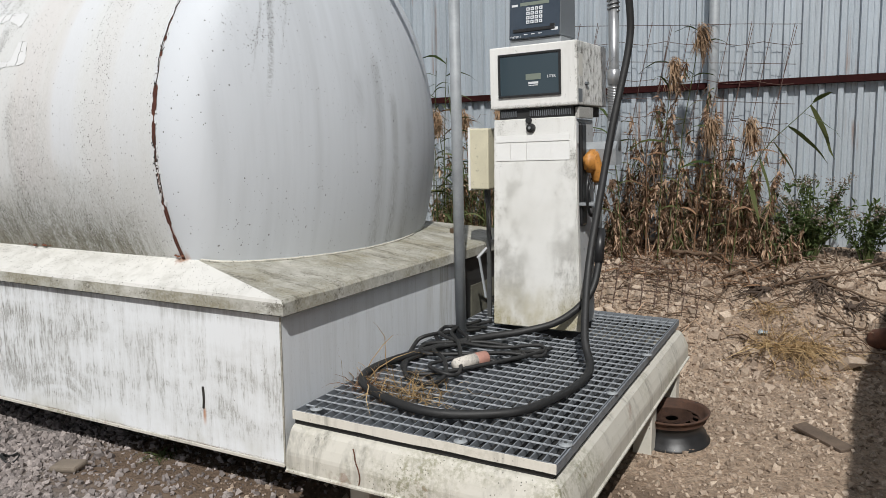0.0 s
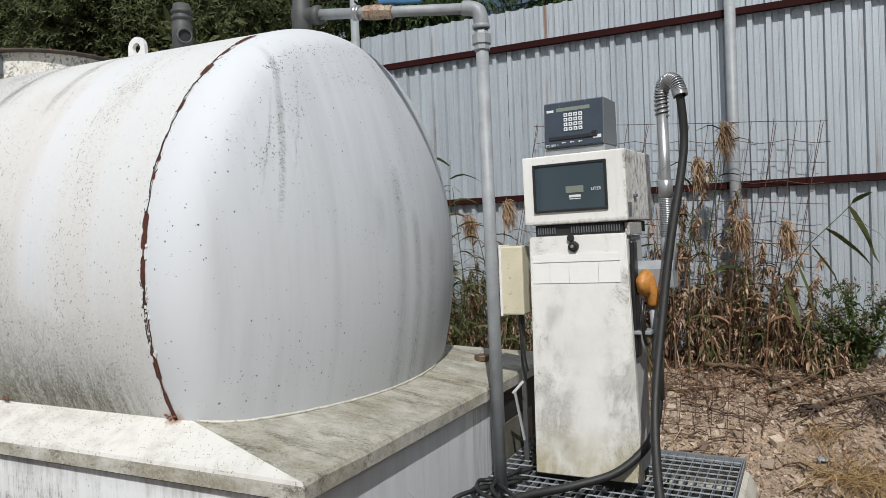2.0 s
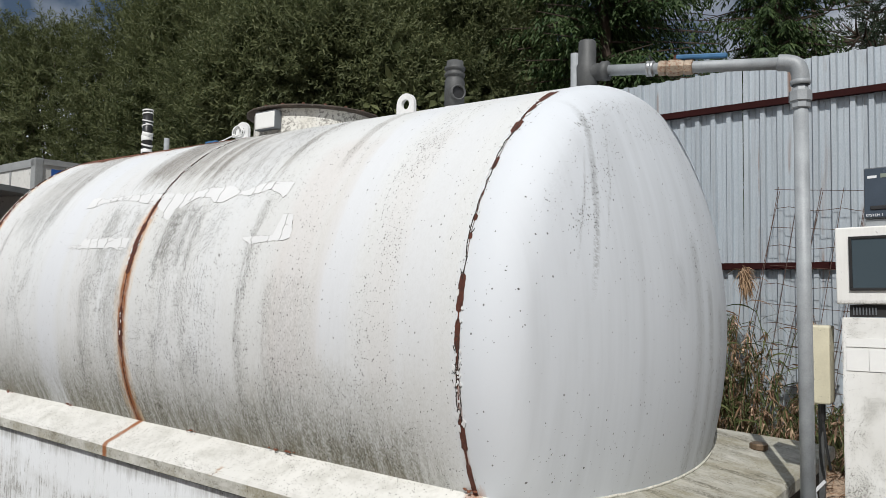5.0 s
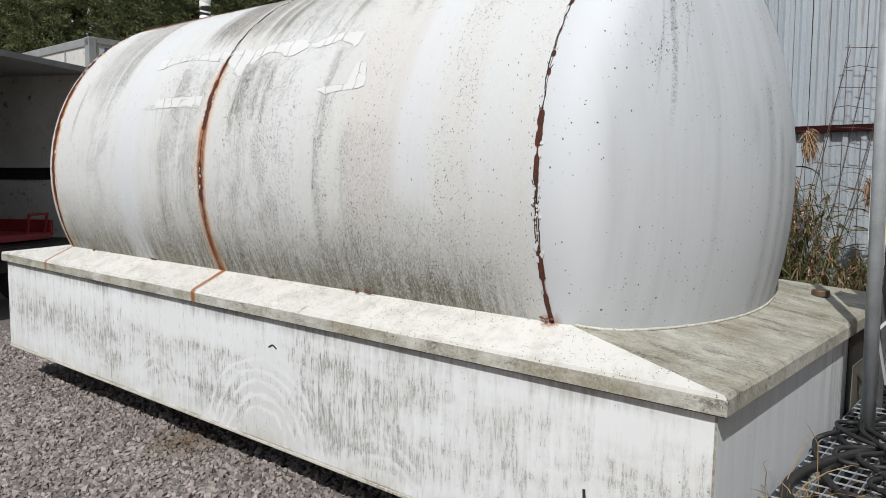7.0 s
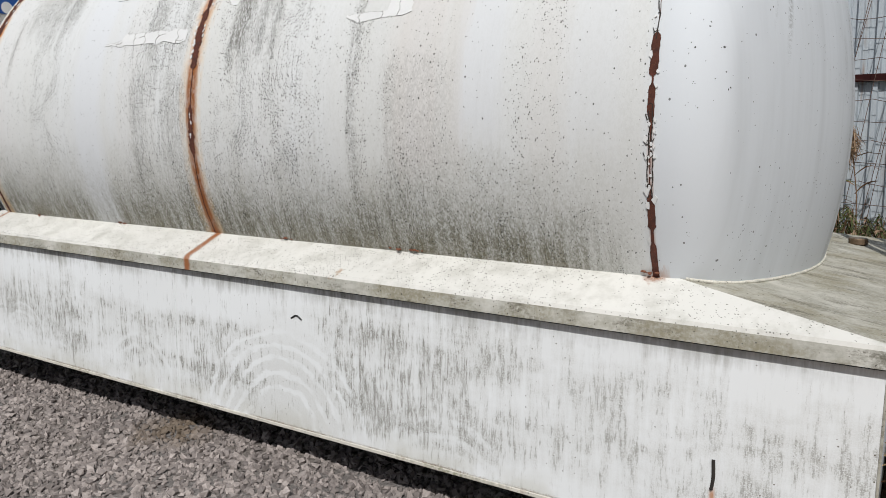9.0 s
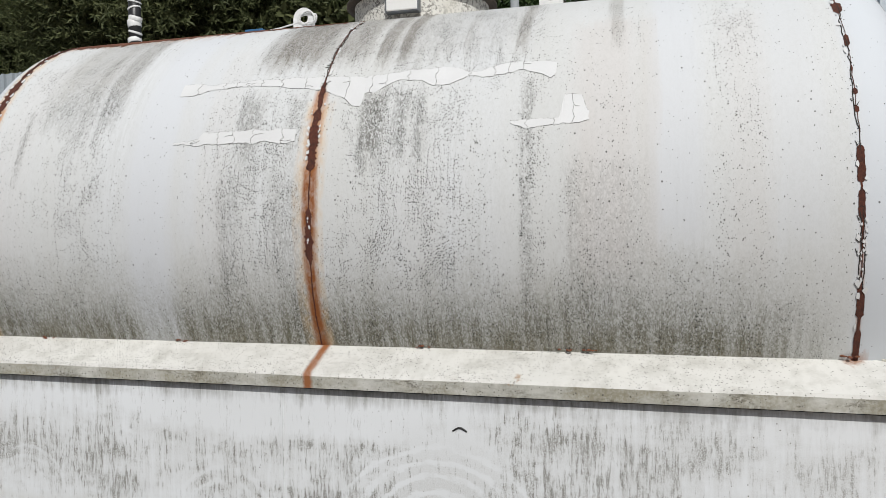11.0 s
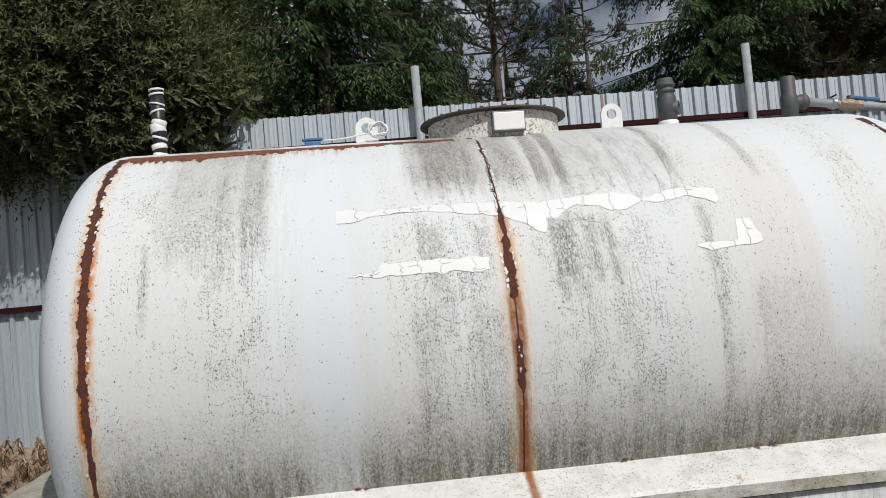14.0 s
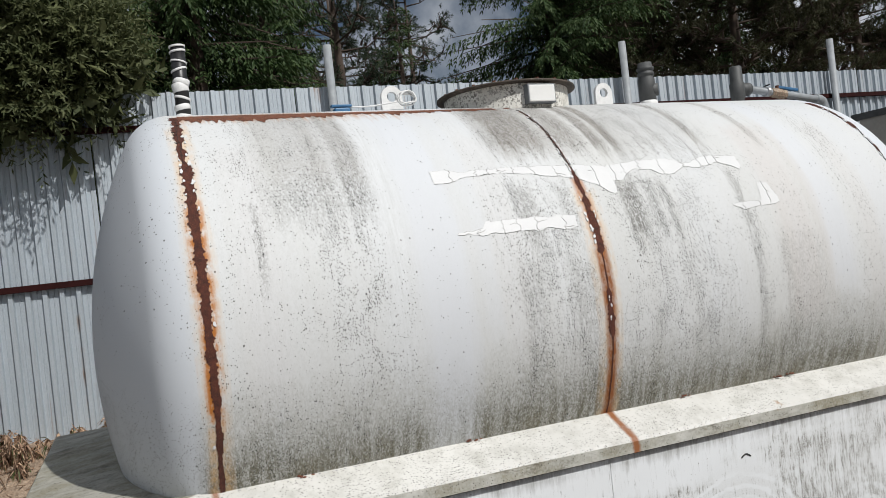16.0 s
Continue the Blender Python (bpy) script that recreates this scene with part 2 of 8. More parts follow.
def ledge_paint(name, base, moss, speck):
    """Cover plate paint: lichen specks, moss film, and rust runs below the tank seams."""
    k = Nodes(name)
    v = k.coords()
    xyz = k.n("SeparateXYZ")
    k.put(xyz.inputs[0], v)
    u = xyz.outputs["X"]
    big, mid, fine = k.noise(v, 1.4, 4), k.noise(v, 7, 4, 0.65), k.noise(v, 80, 4, 0.7)
    run = k.noise(k.scale(v, (7.0, 16, 16)) if moss > 0.5 else k.scale(v, (9, 6, 6)), 1.0, 6, 0.7)
    spot = k.math("MULTIPLY", k.ramp(k.noise(v, 3.3, 5, 0.7), 0.66, 0.7), k.ramp(run, 0.4, 0.55))
    col = k.mix(k.ramp(big, 0.35, 0.65), tuple(x * 0.9 for x in base), base)
    m = k.math("MULTIPLY", k.ramp(k.math("ADD", k.math("MULTIPLY", mid, 0.5), k.math("MULTIPLY", run, 0.5)), 0.5 - moss * 0.16, 0.66 - moss * 0.12), k.ramp(fine, 0.3, 0.6, 0.45, 1.0))
    col = k.mix(k.math("MULTIPLY", m, 0.35 + 0.5 * moss), col, (0.205, 0.195, 0.15))
    if moss > 0.5:
        olive = k.math("MULTIPLY", k.ramp(k.noise(k.scale(v, (2.4, 3.4, 3.4)), 1.0, 5, 0.68), 0.46, 0.6), k.ramp(fine, 0.3, 0.62, 0.35, 1.0))
        col = k.mix(k.math("MULTIPLY", olive, 0.6), col, (0.225, 0.195, 0.11))
        crust = k.math("MULTIPLY", k.ramp(k.noise(k.scale(v, (3.0, 9, 9)), 1.0, 6, 0.74), 0.53, 0.64), k.ramp(fine, 0.36, 0.52))
        col = k.mix(k.math("MULTIPLY", crust, 0.85), col, (0.10, 0.09, 0.065))
    flat = k.n("CombineXYZ")
    k.put(flat.inputs[0], k.math("ADD", u, k.math("MULTIPLY", xyz.outputs["Y"], 0.77)))
    k.put(flat.inputs[1], k.math("ADD", xyz.outputs["Z"], k.math("MULTIPLY", xyz.outputs["Y"], 0.63)))
    dens = k.math("MULTIPLY", k.ramp(k.noise(v, 2.6, 4, 0.65), 0.38, 0.62, 0.05, 0.5 * speck), k.ramp(u, 1.3, 2.0, 1.0, 0.25))
    sp = k.math("MAXIMUM", k.dots(flat.outputs[0], 58, k.math("MULTIPLY", dens, 0.6), 0.24), k.dots(flat.outputs[0], 105, dens, 0.36))
    col = k.mix(k.math("MULTIPLY", sp, 0.85), col, (0.06, 0.055, 0.045))
    for u0, half, s in ((0.0, 0.028, 1.0), (-1.86, 0.018, 0.9)):
        d = k.math("ABSOLUTE", k.math("SUBTRACT", k.math("ADD", u, k.math("MULTIPLY", k.math("SUBTRACT", mid, 0.5), half * 1.6)), u0))
        col = k.mix(k.math("MULTIPLY", k.math("MULTIPLY", k.ramp(d, half, half * 0.35), k.ramp(run, 0.25, 0.5, 0.6, 1.0)), s), col, (0.27, 0.10, 0.035))
    # rust splashed on the plate at the foot of the end seam
    du, dy = k.math("SUBTRACT", u, 2.15), k.math("ADD", xyz.outputs["Y"], 1.115)
    d = k.math("SQRT", k.math("ADD", k.math("MULTIPLY", du, du), k.math("MULTIPLY", k.math("MULTIPLY", dy, dy), 0.6)))
    d = k.math("ADD", d, k.math("MULTIPLY", k.math("SUBTRACT", k.noise(v, 55, 4, 0.7), 0.5), 0.07))
    col = k.mix(k.math("MULTIPLY", k.ramp(d, 0.045, 0.015), 0.9), col, (0.30, 0.11, 0.035))
    col = k.mix(k.math("MULTIPLY", spot, 0.8), col, (0.30, 0.16, 0.06))
    k.bump(k.math("ADD", k.math("MULTIPLY", fine, 0.5), mid), 0.15, 0.005)
    return k.done(col, k.ramp(mid, 0.3, 0.7, 0.5, 0.7))


M_BOX = box_paint()
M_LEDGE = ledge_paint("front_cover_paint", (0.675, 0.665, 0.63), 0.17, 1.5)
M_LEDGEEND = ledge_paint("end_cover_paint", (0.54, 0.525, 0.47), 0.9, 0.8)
M_FASCIA = ledge_paint("fascia_paint", (0.60, 0.595, 0.55), 0.7, 0.45)
M_SKIRT = painted("skirt_paint", (0.60, 0.578, 0.515), grime=0.85, algae=0.8, speck=1.0, rust=0.4)
M_EDGE = painted("edge_angle_paint", (0.72, 0.69, 0.62), grime=0.6, algae=0.3, speck=1.0, rust=0.9)
def cabinet_paint():
    """Dispenser door paint: smeared grime, fine black mould specks, yellowed foot."""
    k = Nodes("dispenser_paint")
    v = k.coords()
    xyz = k.n("SeparateXYZ")
    k.put(xyz.inputs[0], v)
    h = xyz.outputs["Z"]
    big, mid, fine = k.noise(v, 2.2, 4), k.noise(k.scale(v, (1, 1, 0.6)), 9, 5, 0.65), k.noise(v, 210, 3, 0.7)
    col = k.mix(k.ramp(big, 0.35, 0.65), (0.70, 0.695, 0.665), (0.82, 0.82, 0.80))
    low = k.ramp(h, 0.95, 0.25)
    area = k.ramp(k.math("ADD", k.math("ADD", k.math("MULTIPLY", mid, 0.6), k.math("MULTIPLY", big, 0.4)), k.math("MULTIPLY", low, 0.10)), 0.46, 0.60)
    edge = k.ramp(k.math("ABSOLUTE", k.math("SUBTRACT", k.math("ADD", xyz.outputs["X"], k.math("MULTIPLY", k.math("SUBTRACT", mid, 0.5), 0.12)), 0.05)), 0.03, 0.12)
    area = k.math("MULTIPLY", area, k.ramp(edge, 0, 1, 0.25, 1.0))
    col = k.mix(k.math("MULTIPLY", area, k.ramp(fine, 0.35, 0.6, 0.08, 0.42)), col, (0.36, 0.345, 0.29))
    sp = k.math("LESS_THAN", fine, k.math("ADD", k.math("MULTIPLY", area, 0.13), 0.335))
    col = k.mix(k.math("MULTIPLY", sp, 0.9), col, (0.11, 0.105, 0.09))
    foot = k.math("MULTIPLY", k.ramp(h, 0.32, 0.05), k.ramp(mid, 0.3, 0.55))
    col = k.mix(k.math("MULTIPLY", foot, 0.75), col, (0.40, 0.35, 0.20))
    k.bump(k.math("ADD", fine, big), 0.08, 0.004)
    return k.done(col, k.ramp(mid, 0.3, 0.7, 0.4, 0.6))


M_CAB = cabinet_paint()
M_ENDPANEL = end_panel()


def head_paint():
    """Cream white head paint: grey film, black chips and stripped patches on its weather side."""
    k = Nodes("dispenser_head_paint")
    v = k.coords()
    xyz = k.n("SeparateXYZ")
    k.put(xyz.inputs[0], v)
    big, mid, fine = k.noise(v, 3.0, 4), k.noise(k.scale(v, (1, 1, 0.55)), 30, 5, 0.7), k.noise(v, 160, 3, 0.7)
    runs = k.noise(k.scale(v, (40, 40, 4)), 1.0, 4, 0.65)
    col = k.mix(k.ramp(big, 0.3, 0.7), (0.74, 0.735, 0.705), (0.83, 0.825, 0.80))
    side = k.ramp(xyz.outputs["X"], 0.25, 0.26)
    col = k.mix(k.math("MULTIPLY", k.ramp(runs, 0.48, 0.7), k.ramp(side, 0, 1, 0.12, 0.5)), col, (0.33, 0.31, 0.26))
    chips = k.math("MULTIPLY", k.ramp(k.math("ADD", mid, k.math("MULTIPLY", side, 0.045)), 0.655, 0.675), k.ramp(side, 0, 1, 0.35, 1.0))
    col = k.mix(k.math("MULTIPLY", chips, 0.85), col, (0.09, 0.085, 0.075))
    rim = k.math("MAXIMUM", k.ramp(k.math("ADD", xyz.outputs["Z"], k.math("MULTIPLY", mid, 0.03)), 1.295, 1.272), k.math("MULTIPLY", k.ramp(k.math("ABSOLUTE", k.math("SUBTRACT", xyz.outputs["X"], 0.258)), 0.012, 0.003), k.ramp(mid, 0.45, 0.6)))
    col = k.mix(k.math("MULTIPLY", k.math("MULTIPLY", rim, k.ramp(fine, 0.35, 0.6, 0.3, 1.0)), 0.8), col, (0.10, 0.09, 0.07))
    k.bump(fine, 0.08, 0.003)
    return k.done(col, k.ramp(mid, 0.3, 0.7, 0.4, 0.6))


M_HEADCASE = head_paint()
M_RUST = simple("rust", (0.12, 0.05, 0.03), 0.85, 0.0, 0.55, 25, 0.6)
M_RED = simple("oxide_red_rail", (0.03, 0.0065, 0.0062), 0.7, 0.0, 0.35, 8, 0.2)
M_RED.node_tree.nodes["Principled BSDF"].inputs["Specular IOR Level"].default_value = 0.12
M_ZINC = simple("zinc_pipe", (0.31, 0.33, 0.345), 0.55, 0.08, 0.25, 12, 0.1)
M_ZINCDARK = simple("cast_pipe_fitting", (0.085, 0.088, 0.088), 0.6, 0.2, 0.35, 14, 0.2)
M_GRATE = simple("galvanised_grating", (0.24, 0.26, 0.285), 0.55, 0.2, 0.35, 18, 0.1)
M_ROD = simple("bright_galvanised_rod", (0.50, 0.53, 0.56), 0.45, 0.3, 0.3, 18, 0.1)
M_BLACK = simple("black_rubber", (0.018, 0.018, 0.018), 0.55, 0.0, 0.4, 20, 0.25)
M_BLACKPL = simple("black_plastic", (0.02, 0.02, 0.021), 0.4, 0.0, 0.3, 20, 0.1)
M_CHROME = simple("bright_steel_tube", (0.42, 0.43, 0.44), 0.32, 0.65, 0.25, 15, 0.05)
# near-black: plain dark steel, also put into gaps to stand for their shade
M_DARKGAP = simple("dark_steel_gap", (0.03, 0.03, 0.03), 0.7, 0.2, 0.4, 10, 0.1)
M_CREAM = simple("cream_enamel", (0.60, 0.56, 0.42), 0.45, 0.0, 0.12, 8, 0.08, spots=0.1)
M_LABEL = simple("white_label", (0.80, 0.80, 0.78), 0.5, 0.0, 0.05, 6, 0.03)
M_BLUEBLACK = simple("terminal_case", (0.05, 0.066, 0.088), 0.24, 0.0, 0.15, 10, 0.05)
M_GREYCASE = simple("terminal_side", (0.16, 0.175, 0.19), 0.45, 0.1, 0.15, 10, 0.05)
M_LCD = simple("lcd", (0.20, 0.23, 0.19), 0.3, 0.0, 0.1, 10, 0.02)
M_ORANGE = simple("orange_cover", (0.52, 0.23, 0.05), 0.5, 0.0, 0.3, 18, 0.15, spots=0.25)
M_BRASS = simple("old_brass", (0.16, 0.11, 0.07), 0.5, 0.4, 0.35, 20, 0.2)
M_BLUE = simple("blue_handle", (0.04, 0.14, 0.28), 0.5, 0.0, 0.3, 20, 0.1)
M_TAPE = simple("white_tape", (0.75, 0.75, 0.74), 0.5, 0.0, 0.12, 30, 0.2)
M_KEY = simple("key_white", (0.70, 0.72, 0.74), 0.45, 0.0, 0.1, 30, 0.02)
# bluish base lifted so the pane's colour carries some sky reflection
M_GLASS = Nodes("display_glass").done((0.045, 0.066, 0.08), 0.06)
M_HATCH = painted("hatch_paint", (0.66, 0.64, 0.58), grime=0.6, algae=0.4, speck=0.9, rust=0.5)


def fence_material():
    k = Nodes("galvanised_sheet")
    v = k.pos()
    a = k.noise(k.scale(v, (3.0, 3.0, 0.5)), 1.0, 4)
    sp = k.voro(k.scale(v, (1, 1, 0.6)), 90)
    st = k.noise(k.scale(v, (28, 28, 0.8)), 1.0, 4, 0.6)
    rnd = k.n("ObjectInfo").outputs["Random"]
    col = k.mix(k.ramp(a, 0.3, 0.7), (0.36, 0.41, 0.455), (0.49, 0.545, 0.595))
    col = k.mix(k.ramp(rnd, 0, 1, 0, 0.4), col, (0.49, 0.53, 0.56))
    col = k.mix(k.ramp(sp, 0.2, 0.7, 0, 0.18), col, (0.70, 0.73, 0.75))
    col = k.mix(k.ramp(st, 0.5, 0.72, 0, 0.5), col, (0.27, 0.285, 0.30))
    z = k.n("SeparateXYZ")
    k.put(z.inputs[0], v)
    rs = k.math("MULTIPLY", k.ramp(k.noise(k.scale(v, (14, 14, 0.35)), 1.0, 3), 0.62, 0.72), k.ramp(k.noise(v, 2.2, 2), 0.48, 0.6))
    col = k.mix(k.math("MULTIPLY", rs, 0.8), col, (0.25, 0.13, 0.07))
    k.bump(a, 0.1, 0.01)
    return k.done(col, k.ramp(st, 0.3, 0.7, 0.46, 0.58), 0.42)


M_FENCE = fence_material()


def ground_material():
    k = Nodes("ground")
    v = k.pos()
    xyz = k.n("SeparateXYZ")
    k.put(xyz.inputs[0], v)
    big, mid, fine = k.noise(v, 0.9, 4), k.noise(v, 7, 5, 0.65), k.noise(v, 70, 4, 0.7)
    st = k.voro(v, 34)
    dirt = k.mix(k.ramp(mid, 0.3, 0.7), (0.25, 0.172, 0.116), (0.47, 0.345, 0.245))
    for sc, amt in ((24, 0.35), (55, 0.45), (110, 0.4)):
        vt = k.n("TexVoronoi")
        k.put(vt.inputs["Vector"], v)
        vt.inputs["Scale"].default_value = sc
        tone = k.n("SeparateColor")
        k.put(tone.inputs[0], vt.outputs["Color"])
        dirt = k.mix(k.math("MULTIPLY", k.ramp(tone.outputs[0], 0.55, 1.0), amt), dirt, (0.52, 0.41, 0.31))
        dirt = k.mix(k.math("MULTIPLY", k.ramp(tone.outputs[1], 0.6, 1.0), amt), dirt, (0.10, 0.07, 0.048))
    grav = k.mix(k.ramp(fine, 0.3, 0.7), (0.10, 0.09, 0.085), (0.24, 0.22, 0.21))
    f = k.ramp(k.math("ADD", xyz.outputs["X"], k.math("MULTIPLY", big, 1.2)), -2.3, -1.5)
    yy = k.math("ADD", xyz.outputs["Y"], k.math("MULTIPLY", k.math("SUBTRACT", mid, 0.5), 0.5))
    f = k.math("MAXIMUM", f, k.ramp(yy, 5.4, 6.0))
    col = k.mix(f, grav, dirt)
    soil = k.math("MULTIPLY", k.ramp(xyz.outputs["X"], -3.8, -3.2), k.math("MULTIPLY", k.ramp(yy, 1.9, 2.2), k.ramp(yy, 3.6, 3.2)))
    col = k.mix(soil, col, (0.145, 0.098, 0.066))
    col = k.mix(k.ramp(big, 0.45, 0.7, 0, 0.4), col, (0.17, 0.128, 0.092))
    k.bump(k.math("ADD", k.math("MULTIPLY", st, 0.7), fine), 0.7, 0.02)
    return k.done(col, 0.92)


M_GROUND = ground_material()


def stone_material(name, a, b, stain=None):
    k = Nodes(name)
    v = k.pos()
    r = k.n("NewGeometry").outputs["Random Per Island"]
    col = k.mix(r, a, b)
    col = k.mix(k.ramp(k.noise(v, 80, 4, 0.65), 0.35, 0.7, 0, 0.45), col, tuple(x * 0.5 for x in a))
    if stain:
        x, y, reach = stain
        d = k.n("VectorMath", operation="DISTANCE")
        k.put(d.inputs[0], v)
        d.inputs[1].default_value = (x, y, 0.1)
        f = k.ramp(k.math("ADD", d.outputs["Value"], k.math("MULTIPLY", k.math("SUBTRACT", k.noise(v, 9, 4, 0.7), 0.5), reach * 1.6)), reach, reach * 0.3)
        col = k.mix(k.math("MULTIPLY", f, 0.75), col, (0.12, 0.085, 0.05))
    k.bump(k.noise(v, 160, 3), 0.3, 0.003)
    return k.done(col, 0.9)


M_GRAVEL = stone_material("gravel_stone", (0.165, 0.143, 0.135), (0.42, 0.368, 0.345), (-5.25, 2.36, 0.3))
M_RUBBLE = stone_material("rubble_stone", (0.20, 0.145, 0.105), (0.60, 0.485, 0.38))


def leaf_material(name, a, b, trans=0.25, rough=0.55):
    k = Nodes(name)
    r = k.n("NewGeometry").outputs["Random Per Island"]
    col = k.mix(r, a, b)
    col = k.mix(k.ramp(k.noise(k.pos(), 0.8, 3), 0.35, 0.7, 0, 0.5), col, tuple(x * 0.6 for x in a))
    k.done(col, rough, 0.0, 0.2)
    tr = k.n("BsdfTranslucent")
    k.put(tr.inputs["Color"], col)
    mx = k.n("MixShader")
    mx.inputs[0].default_value = trans
    out = k.t.nodes["Material Output"]
    k.t.links.new(k.b.outputs[0], mx.inputs[1])
    k.t.links.new(tr.outputs[0], mx.inputs[2])
    k.t.links.new(mx.outputs[0], out.inputs["Surface"])
    return k.m


M_WILLOW = leaf_material("willow_leaf", (0.058, 0.075, 0.030), (0.18, 0.197, 0.092), 0.36)
M_SPRUCE = leaf_material("spruce_needles", (0.028, 0.058, 0.020), (0.092, 0.134, 0.050), 0.22)
M_PINEBROWN = leaf_material("old_pine_needles", (0.030, 0.034, 0.016), (0.085, 0.085, 0.042), 0.15)
M_PINE = leaf_material("pine_needles", (0.03, 0.05, 0.03), (0.07, 0.095, 0.06), 0.15)
M_BARK = simple("bark", (0.07, 0.05, 0.038), 0.9, 0.0, 0.4, 10, 0.6)
M_REEDGREEN = leaf_material("reed_green", (0.06, 0.09, 0.03), (0.14, 0.15, 0.06))
M_REEDDRY = leaf_material("reed_dry", (0.10, 0.056, 0.033), (0.43, 0.26, 0.155), 0.3, 0.8)
M_STRAW = leaf_material("straw", (0.30, 0.19, 0.085), (0.72, 0.53, 0.29), 0.25, 0.8)
M_WEED = leaf_material("weed_leaf", (0.065, 0.105, 0.035), (0.15, 0.19, 0.075))
M_TWIG = simple("twig", (0.13, 0.085, 0.055), 0.9, 0.0, 0.4, 12, 0.3)
M_WIRE = simple("rusty_wire", (0.11, 0.065, 0.05), 0.75, 0.2, 0.4, 20, 0.1)


# ---------------------------------------------------------------- mesh tools
def mesh_of(bm, smooth=False):
    me = bpy.data.meshes.new("mesh")
    bm.to_mesh(me)
    bm.free()
    if smooth:
        me.polygons.foreach_set("use_smooth", [True] * len(me.polygons))
    return me


def pydata(verts, faces, smooth=False):
    me = bpy.data.meshes.new("mesh")
    me.from_pydata([tuple(v) for v in verts], [], [tuple(f) for f in faces])
    if smooth:
        me.polygons.foreach_set("use_smooth", [True] * len(me.polygons))
    return me


def thing(name, m, label, category, group="", kind=""):
    ob = new(name)
    ob.empty_display_size = 0.1
    ob.matrix_world = m
    return tagged(ob, label, category, group, kind)


def part(name, bm, material, parent, label="", smooth=False, m=None):
    me = bm if isinstance(bm, bpy.types.Mesh) else mesh_of(bm, smooth)
    if not me.materials:
        me.materials.append(material)
    ob = new(name, me)
    ob.parent = parent
    if m is not None:
        ob.matrix_basis = m
    return tagged(ob, label)


def solid(name, bm, material, m, label, category, group="", kind="", smooth=False):
    me = bm if isinstance(bm, bpy.types.Mesh) else mesh_of(bm, smooth)
    me.materials.append(material)
    ob = new(name, me)
    ob.matrix_world = m
    return tagged(ob, label, category, group, kind)


def box(x0, x1, y0, y1, z0, z1, bev=0.0, bm=None, seg=2):
    own = bmesh.new()
    vs = [own.verts.new((x, y, z)) for z in (z0, z1) for y in (y0, y1) for x in (x0, x1)]
    for f in ((0, 2, 3, 1), (4, 5, 7, 6), (0, 1, 5, 4), (2, 6, 7, 3), (0, 4, 6, 2), (1, 3, 7, 5)):
        own.faces.new([vs[i] for i in f])
    if bev:
        bmesh.ops.bevel(own, geom=own.edges[:], offset=bev, segments=seg, affect="EDGES", profile=0.5)
    return merge(bm, own)


def merge(bm, own):
    if bm is None:
        return own
    me = bpy.data.meshes.new("tmp")
    own.to_mesh(me)
    own.free()
    bm.from_mesh(me)
    bpy.data.meshes.remove(me)
    return bm


def tube(points, r, seg=12, bm=None, caps=True, radii=None):
    """A round bar along points."""
    own = bmesh.new()
    pts = [Vector(p) for p in points]
    rings, side = [], None
    for i, p in enumerate(pts):
        d = (pts[min(i + 1, len(pts) - 1)] - pts[max(i - 1, 0)]).normalized()
        if side is None:
            side = d.orthogonal().normalized()
        side = (side - d * side.dot(d)).normalized()
        up = d.cross(side)
        rr = radii[i] if radii else r
        rings.append([own.verts.new(p + (side * math.cos(a) + up * math.sin(a)) * rr) for a in (2 * math.pi * j / seg for j in range(seg))])
    for a, b in zip(rings, rings[1:]):
        for j in range(seg):
            own.faces.new((a[j], a[(j + 1) % seg], b[(j + 1) % seg], b[j]))
    if caps:
        own.faces.new(rings[0][::-1])
        own.faces.new(rings[-1])
    return merge(bm, own)


def lathe(profile, seg=24, axis="z", bm=None, a0=0.0, a1=2 * math.pi):
    """Turn (radius, height) pairs about an axis."""
    own = bmesh.new()
    full = abs(a1 - a0 - 2 * math.pi) < 1e-6
    n = seg if full else seg + 1
    rows = []
    for r, h in profile:
        row = []
        for j in range(n):
            a = a0 + (a1 - a0) * j / seg
            c, s = r * math.cos(a), r * math.sin(a)
            row.append(own.verts.new({"z": (c, s, h), "x": (h, c, s), "y": (s, h, c)}[axis]))
        rows.append(row)
    for a, b in zip(rows, rows[1:]):
        for j in range(seg):
            k = (j + 1) % n
            own.faces.new((a[j], a[k], b[k], b[j]))
    bmesh.ops.remove_doubles(own, verts=own.verts[:], dist=1e-5)
    bmesh.ops.recalc_face_normals(own, faces=own.faces[:])
    return merge(bm, own)


def curve_pts(ctrl, n=10):
    """Points along a Catmull-Rom curve."""
    c = [Vector(p) for p in ctrl]
    c = [c[0] * 2 - c[1]] + c + [c[-1] * 2 - c[-2]]
    out = []
    for i in range(1, len(c) - 2):
        for j in range(n):
            t = j / n
            a, b, d, e = c[i - 1], c[i], c[i + 1], c[i + 2]
            out.append(0.5 * (2 * b + (d - a) * t + (2 * a - 5 * b + 4 * d - e) * t * t + (3 * b - a - 3 * d + e) * t ** 3))
    out.append(c[-2])
    return out


